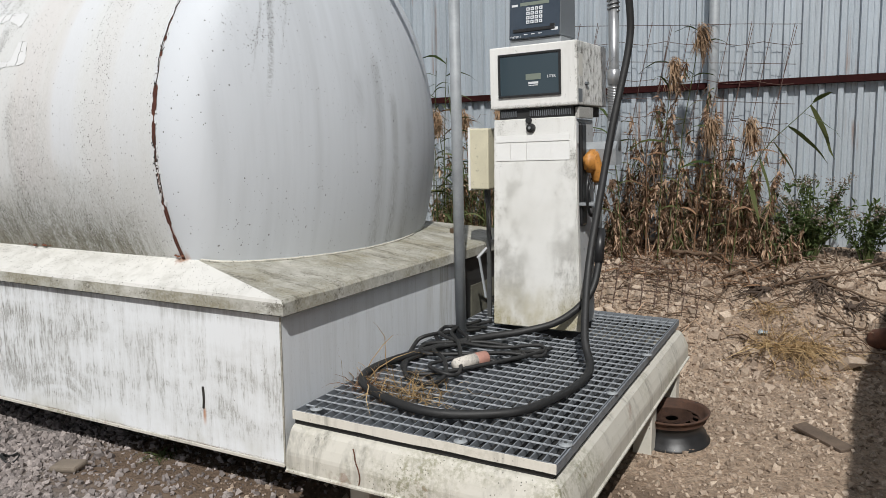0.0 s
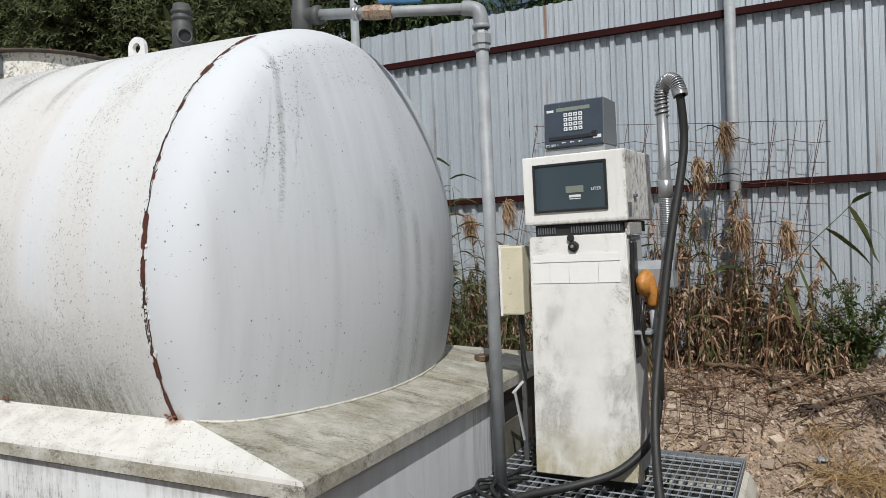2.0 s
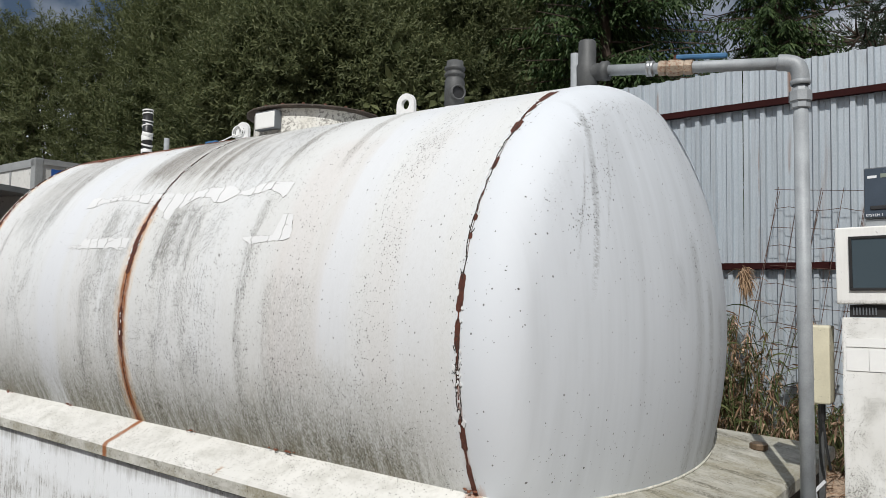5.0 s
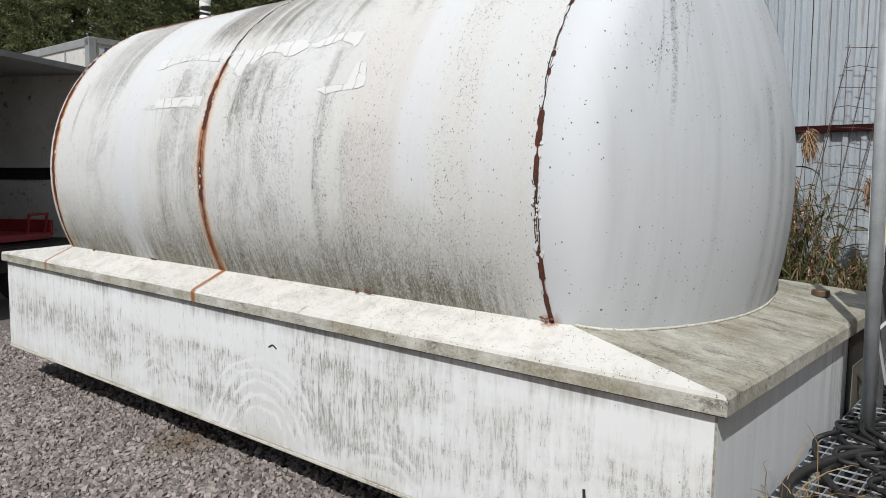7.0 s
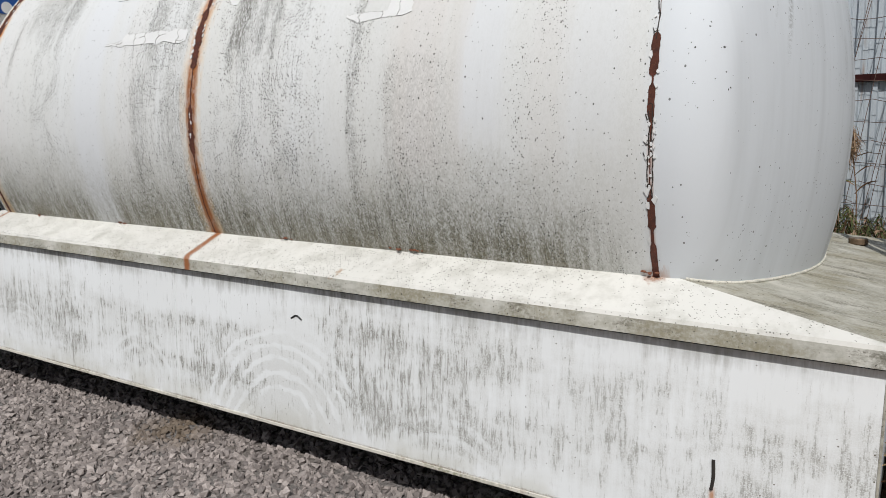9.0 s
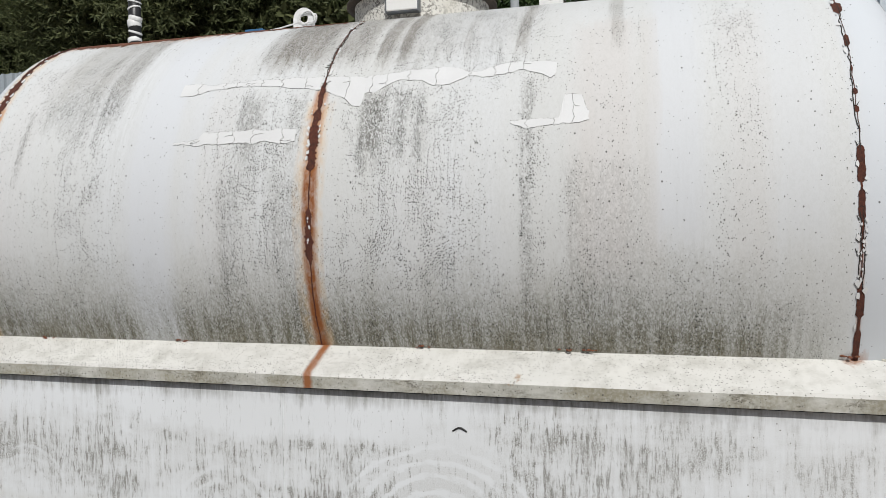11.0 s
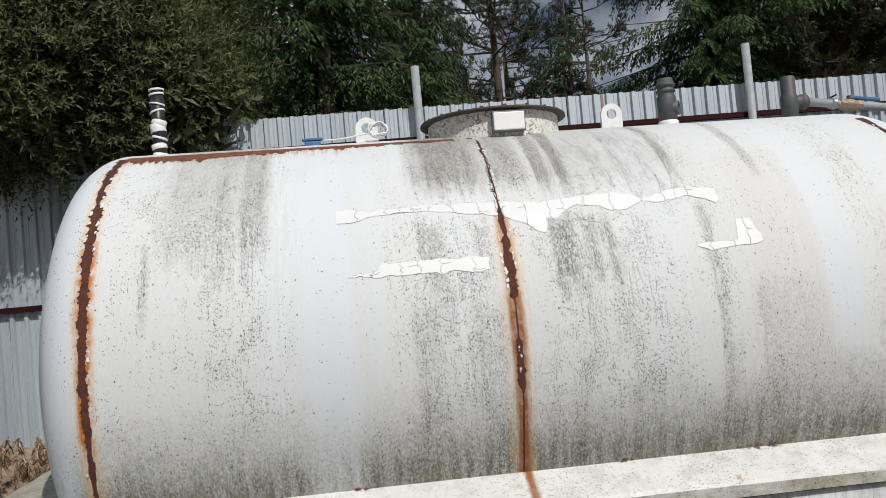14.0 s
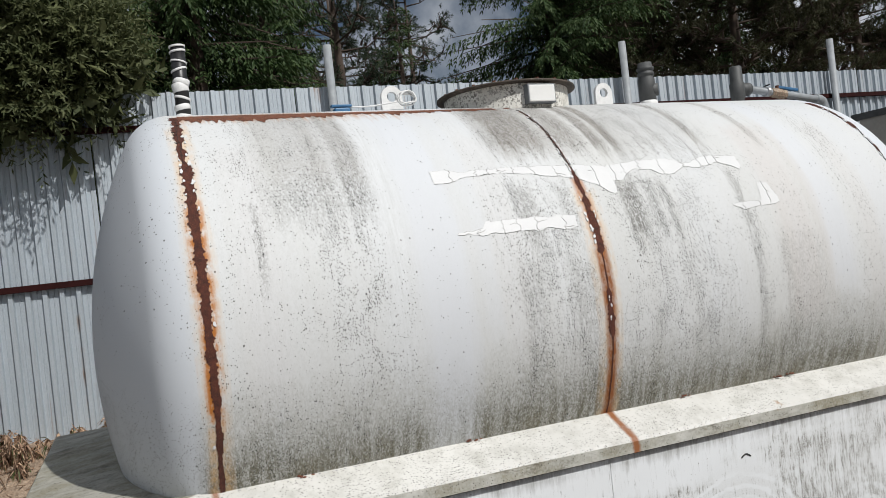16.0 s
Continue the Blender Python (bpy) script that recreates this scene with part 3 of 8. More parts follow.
def prism(outline, depth, axis="y", bm=None):
    """A flat outline pushed through a thickness along an axis."""
    own = bmesh.new()
    place = {"y": lambda a, b, d: (a, d, b), "x": lambda a, b, d: (d, a, b), "z": lambda a, b, d: (a, b, d)}[axis]
    lo = [own.verts.new(place(a, b, depth[0])) for a, b in outline]
    hi = [own.verts.new(place(a, b, depth[1])) for a, b in outline]
    n = len(outline)
    own.faces.new(lo)
    own.faces.new(hi[::-1])
    for i in range(n):
        own.faces.new((lo[i], hi[i], hi[(i + 1) % n], lo[(i + 1) % n]))
    bmesh.ops.recalc_face_normals(own, faces=own.faces[:])
    return merge(bm, own)


def leaves(pos, axis, normal, length, width, fold=0.25):
    """Many folded blades as one mesh: arrays of places, directions, normals, lengths and widths."""
    pos, axis, normal = (np.asarray(a, float) for a in (pos, axis, normal))
    n = len(pos)
    axis = axis / np.linalg.norm(axis, axis=1, keepdims=True)
    side = np.cross(axis, normal)
    side /= np.linalg.norm(side, axis=1, keepdims=True) + 1e-9
    up = np.cross(side, axis)
    L, W = np.broadcast_to(length, n)[:, None], np.broadcast_to(width, n)[:, None]
    v = np.empty((n, 4, 3))
    v[:, 0] = pos
    v[:, 1] = pos + axis * L * 0.45 + side * W * 0.5 + up * W * fold
    v[:, 2] = pos + axis * L - up * L * 0.12
    v[:, 3] = pos + axis * L * 0.45 - side * W * 0.5 + up * W * fold
    me = bpy.data.meshes.new("mesh")
    me.vertices.add(4 * n)
    me.vertices.foreach_set("co", v.reshape(-1))
    k = np.arange(n)[:, None] * 4
    loops = (k + np.array([0, 1, 2, 0, 2, 3])).reshape(-1)
    me.loops.add(6 * n)
    me.loops.foreach_set("vertex_index", loops.astype(np.int32))
    me.polygons.add(2 * n)
    me.polygons.foreach_set("loop_start", np.arange(0, 6 * n, 3, dtype=np.int32))
    me.update(calc_edges=True)
    return me


def stones(pos, size, rng):
    """Many broken stones as one mesh."""
    base = np.array([(1, 0, -.3), (-.5, .87, -.3), (-.5, -.87, -.3), (.55, .6, .55), (-.85, .1, .5), (.35, -.75, .5), (0, 0, .85), (0.1, 0.1, -.7)])
    tri = np.array([(0, 3, 1), (1, 3, 4), (1, 4, 2), (2, 4, 5), (2, 5, 0), (0, 5, 3), (3, 6, 4), (4, 6, 5), (5, 6, 3), (0, 1, 7), (1, 2, 7), (2, 0, 7)])
    n = len(pos)
    q = rng.normal(size=(n, 3, 3))
    u, _, w = np.linalg.svd(q)
    rot = u @ w
    sc = size[:, None] * rng.uniform(0.55, 1.25, (n, 3))
    v = (base[None] * rng.uniform(0.7, 1.3, (n, 8, 1)) + rng.normal(0, 0.12, (n, 8, 3))) * sc[:, None, :]
    v = np.einsum("nij,nkj->nki", rot, v) + pos[:, None, :]
    me = bpy.data.meshes.new("mesh")
    me.vertices.add(8 * n)
    me.vertices.foreach_set("co", v.reshape(-1))
    me.loops.add(36 * n)
    me.loops.foreach_set("vertex_index", (np.arange(n)[:, None] * 8 + tri.reshape(-1)).reshape(-1).astype(np.int32))
    me.polygons.add(12 * n)
    me.polygons.foreach_set("loop_start", np.arange(0, 36 * n, 3, dtype=np.int32))
    me.update(calc_edges=True)
    me.shade_flat()
    return me


def stems(paths, r0, r1, seg=4):
    """Many thin tapered stalks as one mesh, each a list of points."""
    vs, fs = [], []
    for p in paths:
        p = [Vector(q) for q in p]
        d = (p[-1] - p[0]).normalized()
        a = d.orthogonal().normalized()
        b = d.cross(a)
        k0 = len(vs)
        for i, q in enumerate(p):
            r = r0 + (r1 - r0) * i / (len(p) - 1)
            for j in range(seg):
                t = 2 * math.pi * j / seg
                vs.append(q + (a * math.cos(t) + b * math.sin(t)) * r)
        for i in range(len(p) - 1):
            for j in range(seg):
                k = k0 + i * seg
                fs.append((k + j, k + (j + 1) % seg, k + seg + (j + 1) % seg, k + seg + j))
    return pydata(vs, fs)


def smooth01(a, b, x):
    t = min(1.0, max(0.0, (x - a) / (b - a)))
    return t * t * (3 - 2 * t)


# ---------------------------------------------------------------- setting
def height(x, y):
    """The ground: flat yard in front, a rubble bank up to the fence."""
    h = 0.66 * smooth01(5.2, 7.2, y) + 0.09 * (1 - smooth01(-2.4, -1.6, x)) * (1 - smooth01(2.5, 4.5, y))
    if x > -2.4:
        h += 0.05 * noise.noise((x * 0.9, y * 0.9, 0.3)) * smooth01(3.5, 5.5, y)
    h += 0.035 * noise.noise((x * 1.7, y * 1.7, 5.0)) + 0.012 * noise.noise((x * 6, y * 6, 1.0))
    return h


def build_ground():
    def axis_steps(lo, hi, step):
        near = list(np.arange(lo, hi + step / 2, step))
        out, s, v = [], step * 2, lo
        while v > -900:
            v -= s
            s *= 1.7
            out.append(v)
        pre, s, v = out[::-1], step * 2, near[-1]
        post = []
        while v < 900:
            v += s
            s *= 1.7
            post.append(v)
        return pre + near + post
    xs, ys = axis_steps(-10.0, 2.5, 0.08), axis_steps(-1.5, 8.0, 0.08)
    vs = [(x, y, height(x, y)) for y in ys for x in xs]
    w = len(xs)
    fs = [(j * w + i, j * w + i + 1, (j + 1) * w + i + 1, (j + 1) * w + i) for j in range(len(ys) - 1) for i in range(w - 1)]
    solid("ground", pydata(vs, fs, True), M_GROUND, Matrix(), "grey gravel yard turning to brown stony dirt by the fence", "ground", kind="structure")


build_ground()

FENCE_Y = 7.32


def build_fence():
    fence = thing("fence", pose(0, FENCE_Y, 0), "tall corrugated galvanised sheet fence with red rails", "fence", kind="structure")
    pitch, depth = 0.145, 0.034
    per = 7
    wid = pitch * per

    def sheet(z0, z1):
        prof = []
        for i in range(per):
            x = i * pitch
            prof += [(x, 0), (x + 0.011, depth), (x + 0.05, depth), (x + 0.061, 0), (x + 0.098, 0), (x + 0.101, 0.005), (x + 0.107, 0.005), (x + 0.11, 0)]
        prof.append((wid, 0))
        bm = bmesh.new()
        lo = [bm.verts.new((x, -y, z0)) for x, y in prof]
        hi = [bm.verts.new((x, -y, z1)) for x, y in prof]
        for i in range(len(prof) - 1):
            bm.faces.new((lo[i], lo[i + 1], hi[i + 1], hi[i]))
        return mesh_of(bm)
    low, high = sheet(0.25, 2.08), sheet(2.10, 3.9)
    low.materials.append(M_FENCE)
    high.materials.append(M_FENCE)
    n0, n1 = -16, 9
    for i in range(n0, n1):
        for me in (low, high):
            part("sheet", me, M_FENCE, fence, m=pose(i * wid - 0.3, random.uniform(-0.003, 0.003), 0, 0, random.uniform(-0.15, 0.15), 0))
    for z in (2.09, 3.54):
        bm = box(n0 * wid, n1 * wid, -0.075, -0.032, z - 0.03, z + 0.03, 0.004)
        part("rail", bm, M_RED, fence, "dark red painted steel rail")
    for x in (-16.5, -12.65, -8.83, -5.0, -1.28, 2.15, 5.9):
        bm = tube([(x, -0.125, 0.0), (x, -0.125, 4.32)], 0.045, 16)
        part("post", bm, M_ZINC, fence, "grey steel tube post", smooth=True)


build_fence()

# ---------------------------------------------------------------- tank and its base
TANK = pose(-5.0, 3.478, 1.661, 0, 0.613, 1.751)
BASE = pose(-5.0, 3.58, 1.664, 0, 0.911, 1.65)
R, SEAM_L, SEAM_M, SEAM_R = 1.164, -1.832, -0.018, 2.155


def tank_material():
    """Old white paint in ring-wise bands, with run-off dirt, a darkened underside, lichen specks and rust halos along
    the seams.
    """
    k = Nodes("old_tank_paint")
    v = k.coords()
    xyz = k.n("SeparateXYZ")
    k.put(xyz.inputs[0], v)
    u = xyz.outputs["X"]
    th = k.math("MULTIPLY", k.math("ARCTAN2", xyz.outputs["Z"], k.math("MULTIPLY", xyz.outputs["Y"], -1.0)), 57.2958)
    arc = k.math("MULTIPLY", th, R / 57.2958)
    c = k.n("CombineXYZ")
    k.put(c.inputs[0], u)
    k.put(c.inputs[1], arc)
    w = c.outputs[0]
    bands = k.noise(k.scale(w, (2.3, 0.2, 1)), 1.0, 4, 0.6)
    streak = k.noise(k.scale(w, (26, 1.5, 1)), 1.0, 5, 0.65)
    streak2 = k.noise(k.scale(w, (75, 3.5, 1)), 1.0, 4, 0.65)
    wob = k.noise(w, 3.2, 4, 0.6)
    fine = k.noise(v, 85, 4, 0.7)
    gran = k.math("ADD", k.math("MULTIPLY", k.cells(k.scale(w, (1, 0.45, 1)), 190), 0.5), k.math("MULTIPLY", k.cells(k.scale(w, (1, 0.6, 1)), 320), 0.5))
    mott0 = k.noise(k.scale(w, (38, 14, 1)), 1.0, 3, 0.7)
    big = k.noise(v, 1.1, 3)

    def band(u0, half, lo, hi, soft=8.0, edge=0.5):
        """1 near u0 and between two heights in degrees, with ragged borders."""
        uu = k.math("ABSOLUTE", k.math("SUBTRACT", k.math("ADD", u, k.math("MULTIPLY", k.math("SUBTRACT", streak, 0.5), half * 1.2)), u0))
        a = k.ramp(uu, half, half * edge)
        tt = k.math("ADD", th, k.math("MULTIPLY", k.math("SUBTRACT", k.math("ADD", k.math("MULTIPLY", streak, 0.6), k.math("MULTIPLY", mott0, 0.4)), 0.5), soft * 2.2))
        b = k.math("MULTIPLY", k.ramp(tt, lo, lo + soft), k.ramp(tt, hi, hi - soft * 0.5))
        return k.math("MULTIPLY", a, b)

    tt = k.math("ADD", th, k.math("MULTIPLY", k.math("SUBTRACT", k.math("ADD", k.math("MULTIPLY", streak, 0.6), k.math("MULTIPLY", mott0, 0.4)), 0.5), 20.0))
    uj = k.ramp(k.math("ADD", u, k.math("MULTIPLY", k.math("SUBTRACT", streak, 0.5), 0.09)), -2.0, 2.8)

    def zone(lo, hi, *items):
        """Stains (place, half width, strength) along the tank, all between two heights in degrees."""
        pts = sorted({round(p, 4) for u0, half, s in items for p in (u0 - half, u0 - half * 0.45, u0 + half * 0.45, u0 + half)})
        node = k.n("ValToRGB")
        el = node.color_ramp.elements
        for i, p in enumerate(pts):
            x = (p + 2.0) / 4.8
            e = el[i] if i < 2 else el.new(x)
            e.position = x
        for e in el:
            p = e.position * 4.8 - 2.0
            val = max(s * min(1.0, max(0.0, (half - abs(p - u0)) / (half * 0.55))) for u0, half, s in items)
            e.color = (val, val, val, 1.0)
        k.put(node.inputs[0], uj)
        return k.math("MULTIPLY", node.outputs[0], k.math("MULTIPLY", k.ramp(tt, lo, lo + 8), k.ramp(tt, hi, hi - 4)))

    def top(*zones):
        out = zones[0]
        for x in zones[1:]:
            out = k.math("MAXIMUM", out, x)
        return out
    col = k.mix(k.ramp(bands, 0.36, 0.64), (0.60, 0.605, 0.592), (0.655, 0.67, 0.68))
    head = k.math("MAXIMUM", k.ramp(u, 2.12, 2.2), k.ramp(u, -1.87, -1.93))
    clean = top(zone(-8, 125, (-0.83, 0.17, 1.0), (-0.62, 0.06, 0.5), (1.52, 0.12, 0.8), (1.95, 0.12, 0.5)), zone(-45, 2, (-0.83, 0.17, 1.0)))
    col = k.mix(clean, col, (0.625, 0.643, 0.667))
    col = k.mix(k.math("MULTIPLY", head, 0.8), col, (0.608, 0.637, 0.672))
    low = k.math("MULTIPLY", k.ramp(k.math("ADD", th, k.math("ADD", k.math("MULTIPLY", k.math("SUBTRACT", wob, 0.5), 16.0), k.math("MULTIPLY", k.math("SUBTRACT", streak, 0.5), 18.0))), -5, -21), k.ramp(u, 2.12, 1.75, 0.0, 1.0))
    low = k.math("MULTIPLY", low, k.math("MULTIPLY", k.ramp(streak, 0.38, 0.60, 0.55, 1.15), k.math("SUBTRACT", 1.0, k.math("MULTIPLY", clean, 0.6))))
    dirt = top(
        zone(38, 118, (-0.22, 0.23, 1.0), (0.07, 0.12, 0.8), (-1.5, 0.03, 0.5)),
        zone(37, 118, (0.23, 0.045, 0.9), (0.33, 0.05, 1.0), (0.5, 0.5, 0.3), (0.62, 0.03, 0.5), (0.88, 0.035, 0.75), (1.28, 0.035, 0.45)),
        zone(23, 100, (-1.36, 0.24, 0.45), (-1.14, 0.09, 0.66), (-1.28, 0.07, 0.55), (2.38, 0.03, 0.7), (2.45, 0.03, 0.4)),
        zone(10, 33, (0.25, 0.07, 0.95), (0.37, 0.045, 0.8), (0.46, 0.03, 0.6), (-0.35, 0.07, 0.6), (-0.12, 0.05, 0.4), (0.93, 0.03, 0.6), (-1.6, 0.02, 0.6)),
        zone(-24, 14, (1.25, 0.2, 0.2), (1.12, 0.035, 0.3), (-0.13, 0.12, 0.35), (-0.42, 0.08, 0.3), (0.93, 0.03, 0.45)))
    spray = top(
        zone(-14, 34, (-0.3, 0.26, 0.85), (0.42, 0.36, 1.0), (-1.22, 0.16, 0.75), (0.95, 0.07, 0.8), (1.75, 0.14, 0.3)),
        zone(30, 68, (0.62, 0.42, 0.75), (-1.22, 0.16, 0.75), (-1.5, 0.2, 0.5), (1.75, 0.14, 0.45)))
    mott = k.noise(k.scale(w, (60, 26, 1)), 1.0, 3, 0.7)
    grain = k.ramp(k.math("ADD", k.math("MULTIPLY", streak, 0.25), k.math("MULTIPLY", gran, 0.75)), 0.34, 0.62, k.ramp(th, 33, 42, 0.06, 0.5), 1.0)
    beige = zone(-15, 52, (1.24, 0.17, 0.8), (1.42, 0.05, 0.5), (1.78, 0.1, 0.35), (-1.62, 0.12, 0.3), (-0.5, 0.1, 0.25))
    col = k.mix(k.math("MULTIPLY", beige, 0.34), col, (0.56, 0.49, 0.45))
    col = k.mix(k.math("MULTIPLY", k.math("MULTIPLY", dirt, grain), 0.93), col, k.mix(k.ramp(th, 32, 40), (0.105, 0.10, 0.09), (0.20, 0.177, 0.15)))
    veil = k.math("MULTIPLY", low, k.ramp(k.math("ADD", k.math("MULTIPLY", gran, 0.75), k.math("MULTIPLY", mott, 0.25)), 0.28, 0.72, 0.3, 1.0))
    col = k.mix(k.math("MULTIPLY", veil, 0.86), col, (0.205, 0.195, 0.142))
    # grime deepened towards the underside, which also paints in the shade there
    low_shade = k.math("MULTIPLY", low, k.ramp(k.math("ADD", th, k.math("ADD", k.math("MULTIPLY", k.math("SUBTRACT", wob, 0.5), 12.0), k.math("MULTIPLY", k.math("SUBTRACT", streak, 0.5), 14.0))), -13, -24))
    col = k.mix(k.math("MULTIPLY", k.math("MULTIPLY", low_shade, k.ramp(gran, 0.25, 0.7, 0.2, 1.0)), 0.9), col, (0.088, 0.084, 0.055))
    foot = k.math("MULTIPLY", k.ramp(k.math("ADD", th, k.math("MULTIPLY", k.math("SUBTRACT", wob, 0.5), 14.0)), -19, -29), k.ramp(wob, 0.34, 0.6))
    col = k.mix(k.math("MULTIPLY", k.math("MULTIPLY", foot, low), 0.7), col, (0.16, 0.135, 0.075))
    g = k.math("MULTIPLY", k.ramp(bands, 0.50, 0.68), k.ramp(streak2, 0.4, 0.66))
    col = k.mix(k.math("MULTIPLY", g, 0.2), col, (0.33, 0.33, 0.30))
    col = k.mix(k.math("MULTIPLY", k.ramp(k.math("ADD", k.math("MULTIPLY", mott, 0.5), k.math("MULTIPLY", gran, 0.5)), 0.40, 0.70), k.math("SUBTRACT", 0.15, k.math("MULTIPLY", clean, 0.11))), col, (0.36, 0.36, 0.335))
    col = k.mix(k.math("MULTIPLY", head, 0.9), col, (0.608, 0.637, 0.672))
    # streaks that run down the dished end
    y, z = xyz.outputs["Y"], xyz.outputs["Z"]
    hs = k.noise(k.scale(v, (0.01, 30, 1.4)), 1.0, 5, 0.65)
    hw = k.math("ADD", y, k.math("MULTIPLY", k.math("SUBTRACT", hs, 0.5), 0.05))
    run = None
    for y0, y1, wd, z0, z1, s in ((-0.60, -0.80, 0.022, 0.15, 1.0, 1.0), (-0.50, -0.70, 0.010, 0.35, 0.95, 0.6), (-0.68, -0.87, 0.010, 0.25, 0.8, 0.6), (-0.20, -0.22, 0.07, 0.05, 0.4, 0.5), (-0.03, -0.05, 0.07, -0.7, 0.5, 0.8), (0.12, 0.12, 0.06, -0.75, 0.3, 0.95), (0.3, 0.3, 0.08, -0.75, 0.2, 0.7)):
        mid_y = k.ramp(z, z1, z0, y0, y1)
        a = k.ramp(k.math("ABSOLUTE", k.math("SUBTRACT", hw, mid_y)), wd, wd * 0.2)
        b = k.math("MULTIPLY", k.ramp(z, z0, z0 + 0.15), k.ramp(z, z1, z1 - 0.1))
        x = k.math("MULTIPLY", k.math("MULTIPLY", a, b), s)
        run = x if run is None else k.math("MAXIMUM", run, x)
    run = k.math("MULTIPLY", run, k.math("GREATER_THAN", u, SEAM_R + 0.02))
    broad = k.noise(k.scale(v, (0.01, 6.5, 0.6)), 1.0, 4, 0.6)
    soft = k.math("MULTIPLY", k.math("MULTIPLY", k.math("ADD", k.ramp(broad, 0.46, 0.66), k.math("MULTIPLY", k.ramp(hs, 0.5, 0.72), 0.25)), k.ramp(u, 2.24, 2.42)), 0.17)
    col = k.mix(k.math("MAXIMUM", soft, k.math("MULTIPLY", run, k.math("MULTIPLY", grain, 0.6))), col, (0.27, 0.28, 0.285))
    # lichen specks, thick below and beside the dirt
    patch = k.noise(k.scale(w, (2.6, 1.3, 1)), 1.0, 5, 0.62)
    dens = k.math("MULTIPLY", k.ramp(patch, 0.44, 0.68, 0.015, 0.4), k.ramp(u, 0.75, 1.3, 1.0, 0.4))
    dens = k.math("ADD", dens, k.math("ADD", k.math("MULTIPLY", low, 0.25), k.math("MULTIPLY", k.math("MAXIMUM", dirt, spray), 0.8)))
    dens = k.math("SUBTRACT", dens, k.math("MULTIPLY", clean, 0.7))
    dens = k.math("MULTIPLY", k.math("MULTIPLY", k.math("MAXIMUM", dens, 0.02), k.math("MAXIMUM", k.ramp(head, 0, 1, 1.0, 0.32), k.math("MULTIPLY", run, 2.2))), k.math("ADD", k.ramp(streak, 0.42, 0.62, 0.15, 0.8), k.ramp(streak2, 0.45, 0.62, 0.05, 0.7)))
    dens = k.math("MULTIPLY", dens, k.ramp(k.noise(k.scale(w, (11, 5, 1)), 1.0, 4, 0.68), 0.40, 0.62, 0.12, 1.55))
    face = k.n("CombineXYZ")
    k.put(face.inputs[0], xyz.outputs["Y"])
    k.put(face.inputs[1], xyz.outputs["Z"])
    jit = k.scale(k.mix(k.math("GREATER_THAN", u, SEAM_R + 0.15), w, face.outputs[0]), (1, 0.8, 1))
    sp = None
    for sc, gain, rad in ((46, 0.28, 0.21), (76, 0.9, 0.30), (128, 1.0, 0.39)):
        s1 = k.dots(jit, sc, k.math("MULTIPLY", dens, gain), rad)
        sp = s1 if sp is None else k.math("MAXIMUM", sp, s1)
    sp = k.math("MAXIMUM", sp, k.dots(jit, 195, k.math("ADD", k.math("MULTIPLY", dens, 0.55), k.math("MULTIPLY", low, k.ramp(streak2, 0.36, 0.62, 0.1, 0.6))), 0.40))
    col = k.mix(k.math("MULTIPLY", sp, 0.95), col, (0.04, 0.04, 0.036))
    sp2 = k.dots(jit, 24, k.ramp(patch, 0.42, 0.6, 0.02, 0.2), 0.1)
    col = k.mix(k.math("MULTIPLY", sp2, k.ramp(head, 0, 1, 0.9, 0.8)), col, (0.05, 0.047, 0.043))
    # rust halos
    flare = k.noise(k.scale(w, (24, 15, 1)), 1.0, 4, 0.68)
    for u0, half, lo, hi, s, tint in ((SEAM_L, 0.062, -40, 62, 0.5, (0.66, 0.40, 0.16)), (SEAM_M, 0.08, -40, 30, 0.5, (0.64, 0.42, 0.20)), (SEAM_L, 0.046, -14, 34, 1.0, (0.42, 0.15, 0.03)), (SEAM_M, 0.044, -40, 15, 1.0, (0.25, 0.085, 0.026)), (SEAM_M, 0.042, 10, 34, 0.85, (0.42, 0.17, 0.06)), (SEAM_R, 0.012, -40, 0, 0.5, (0.36, 0.13, 0.05)), (SEAM_R, 0.05, -40, -26, 0.85, (0.40, 0.16, 0.045))):
        h = k.math("MULTIPLY", band(u0, half, lo, hi, 5.0, 0.4), k.ramp(flare, 0.36, 0.56, 0.65 if u0 == SEAM_M and s > 0.8 else 0.12, 1.0))
        col = k.mix(k.math("MULTIPLY", h, s), col, tint)
    rt = k.math("MULTIPLY", k.math("MULTIPLY", k.ramp(k.math("SUBTRACT", th, k.math("MULTIPLY", k.math("SUBTRACT", streak, 0.5), 14.0)), 62, 67), k.ramp(th, 76, 72)), k.math("MULTIPLY", k.ramp(u, -0.55, -0.75), k.math("GREATER_THAN", u, SEAM_L)))
    col = k.mix(k.math("MULTIPLY", rt, k.ramp(streak2, 0.42, 0.6, 0.0, 0.75)), col, (0.46, 0.23, 0.10))
    k.bump(k.math("ADD", k.math("ADD", k.math("MULTIPLY", fine, 0.25), big), k.math("MULTIPLY", sp, 0.12)), 0.14, 0.008)
    return k.done(col, k.ramp(big, 0.3, 0.7, 0.55, 0.7), 0.0, 0.3)


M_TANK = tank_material()


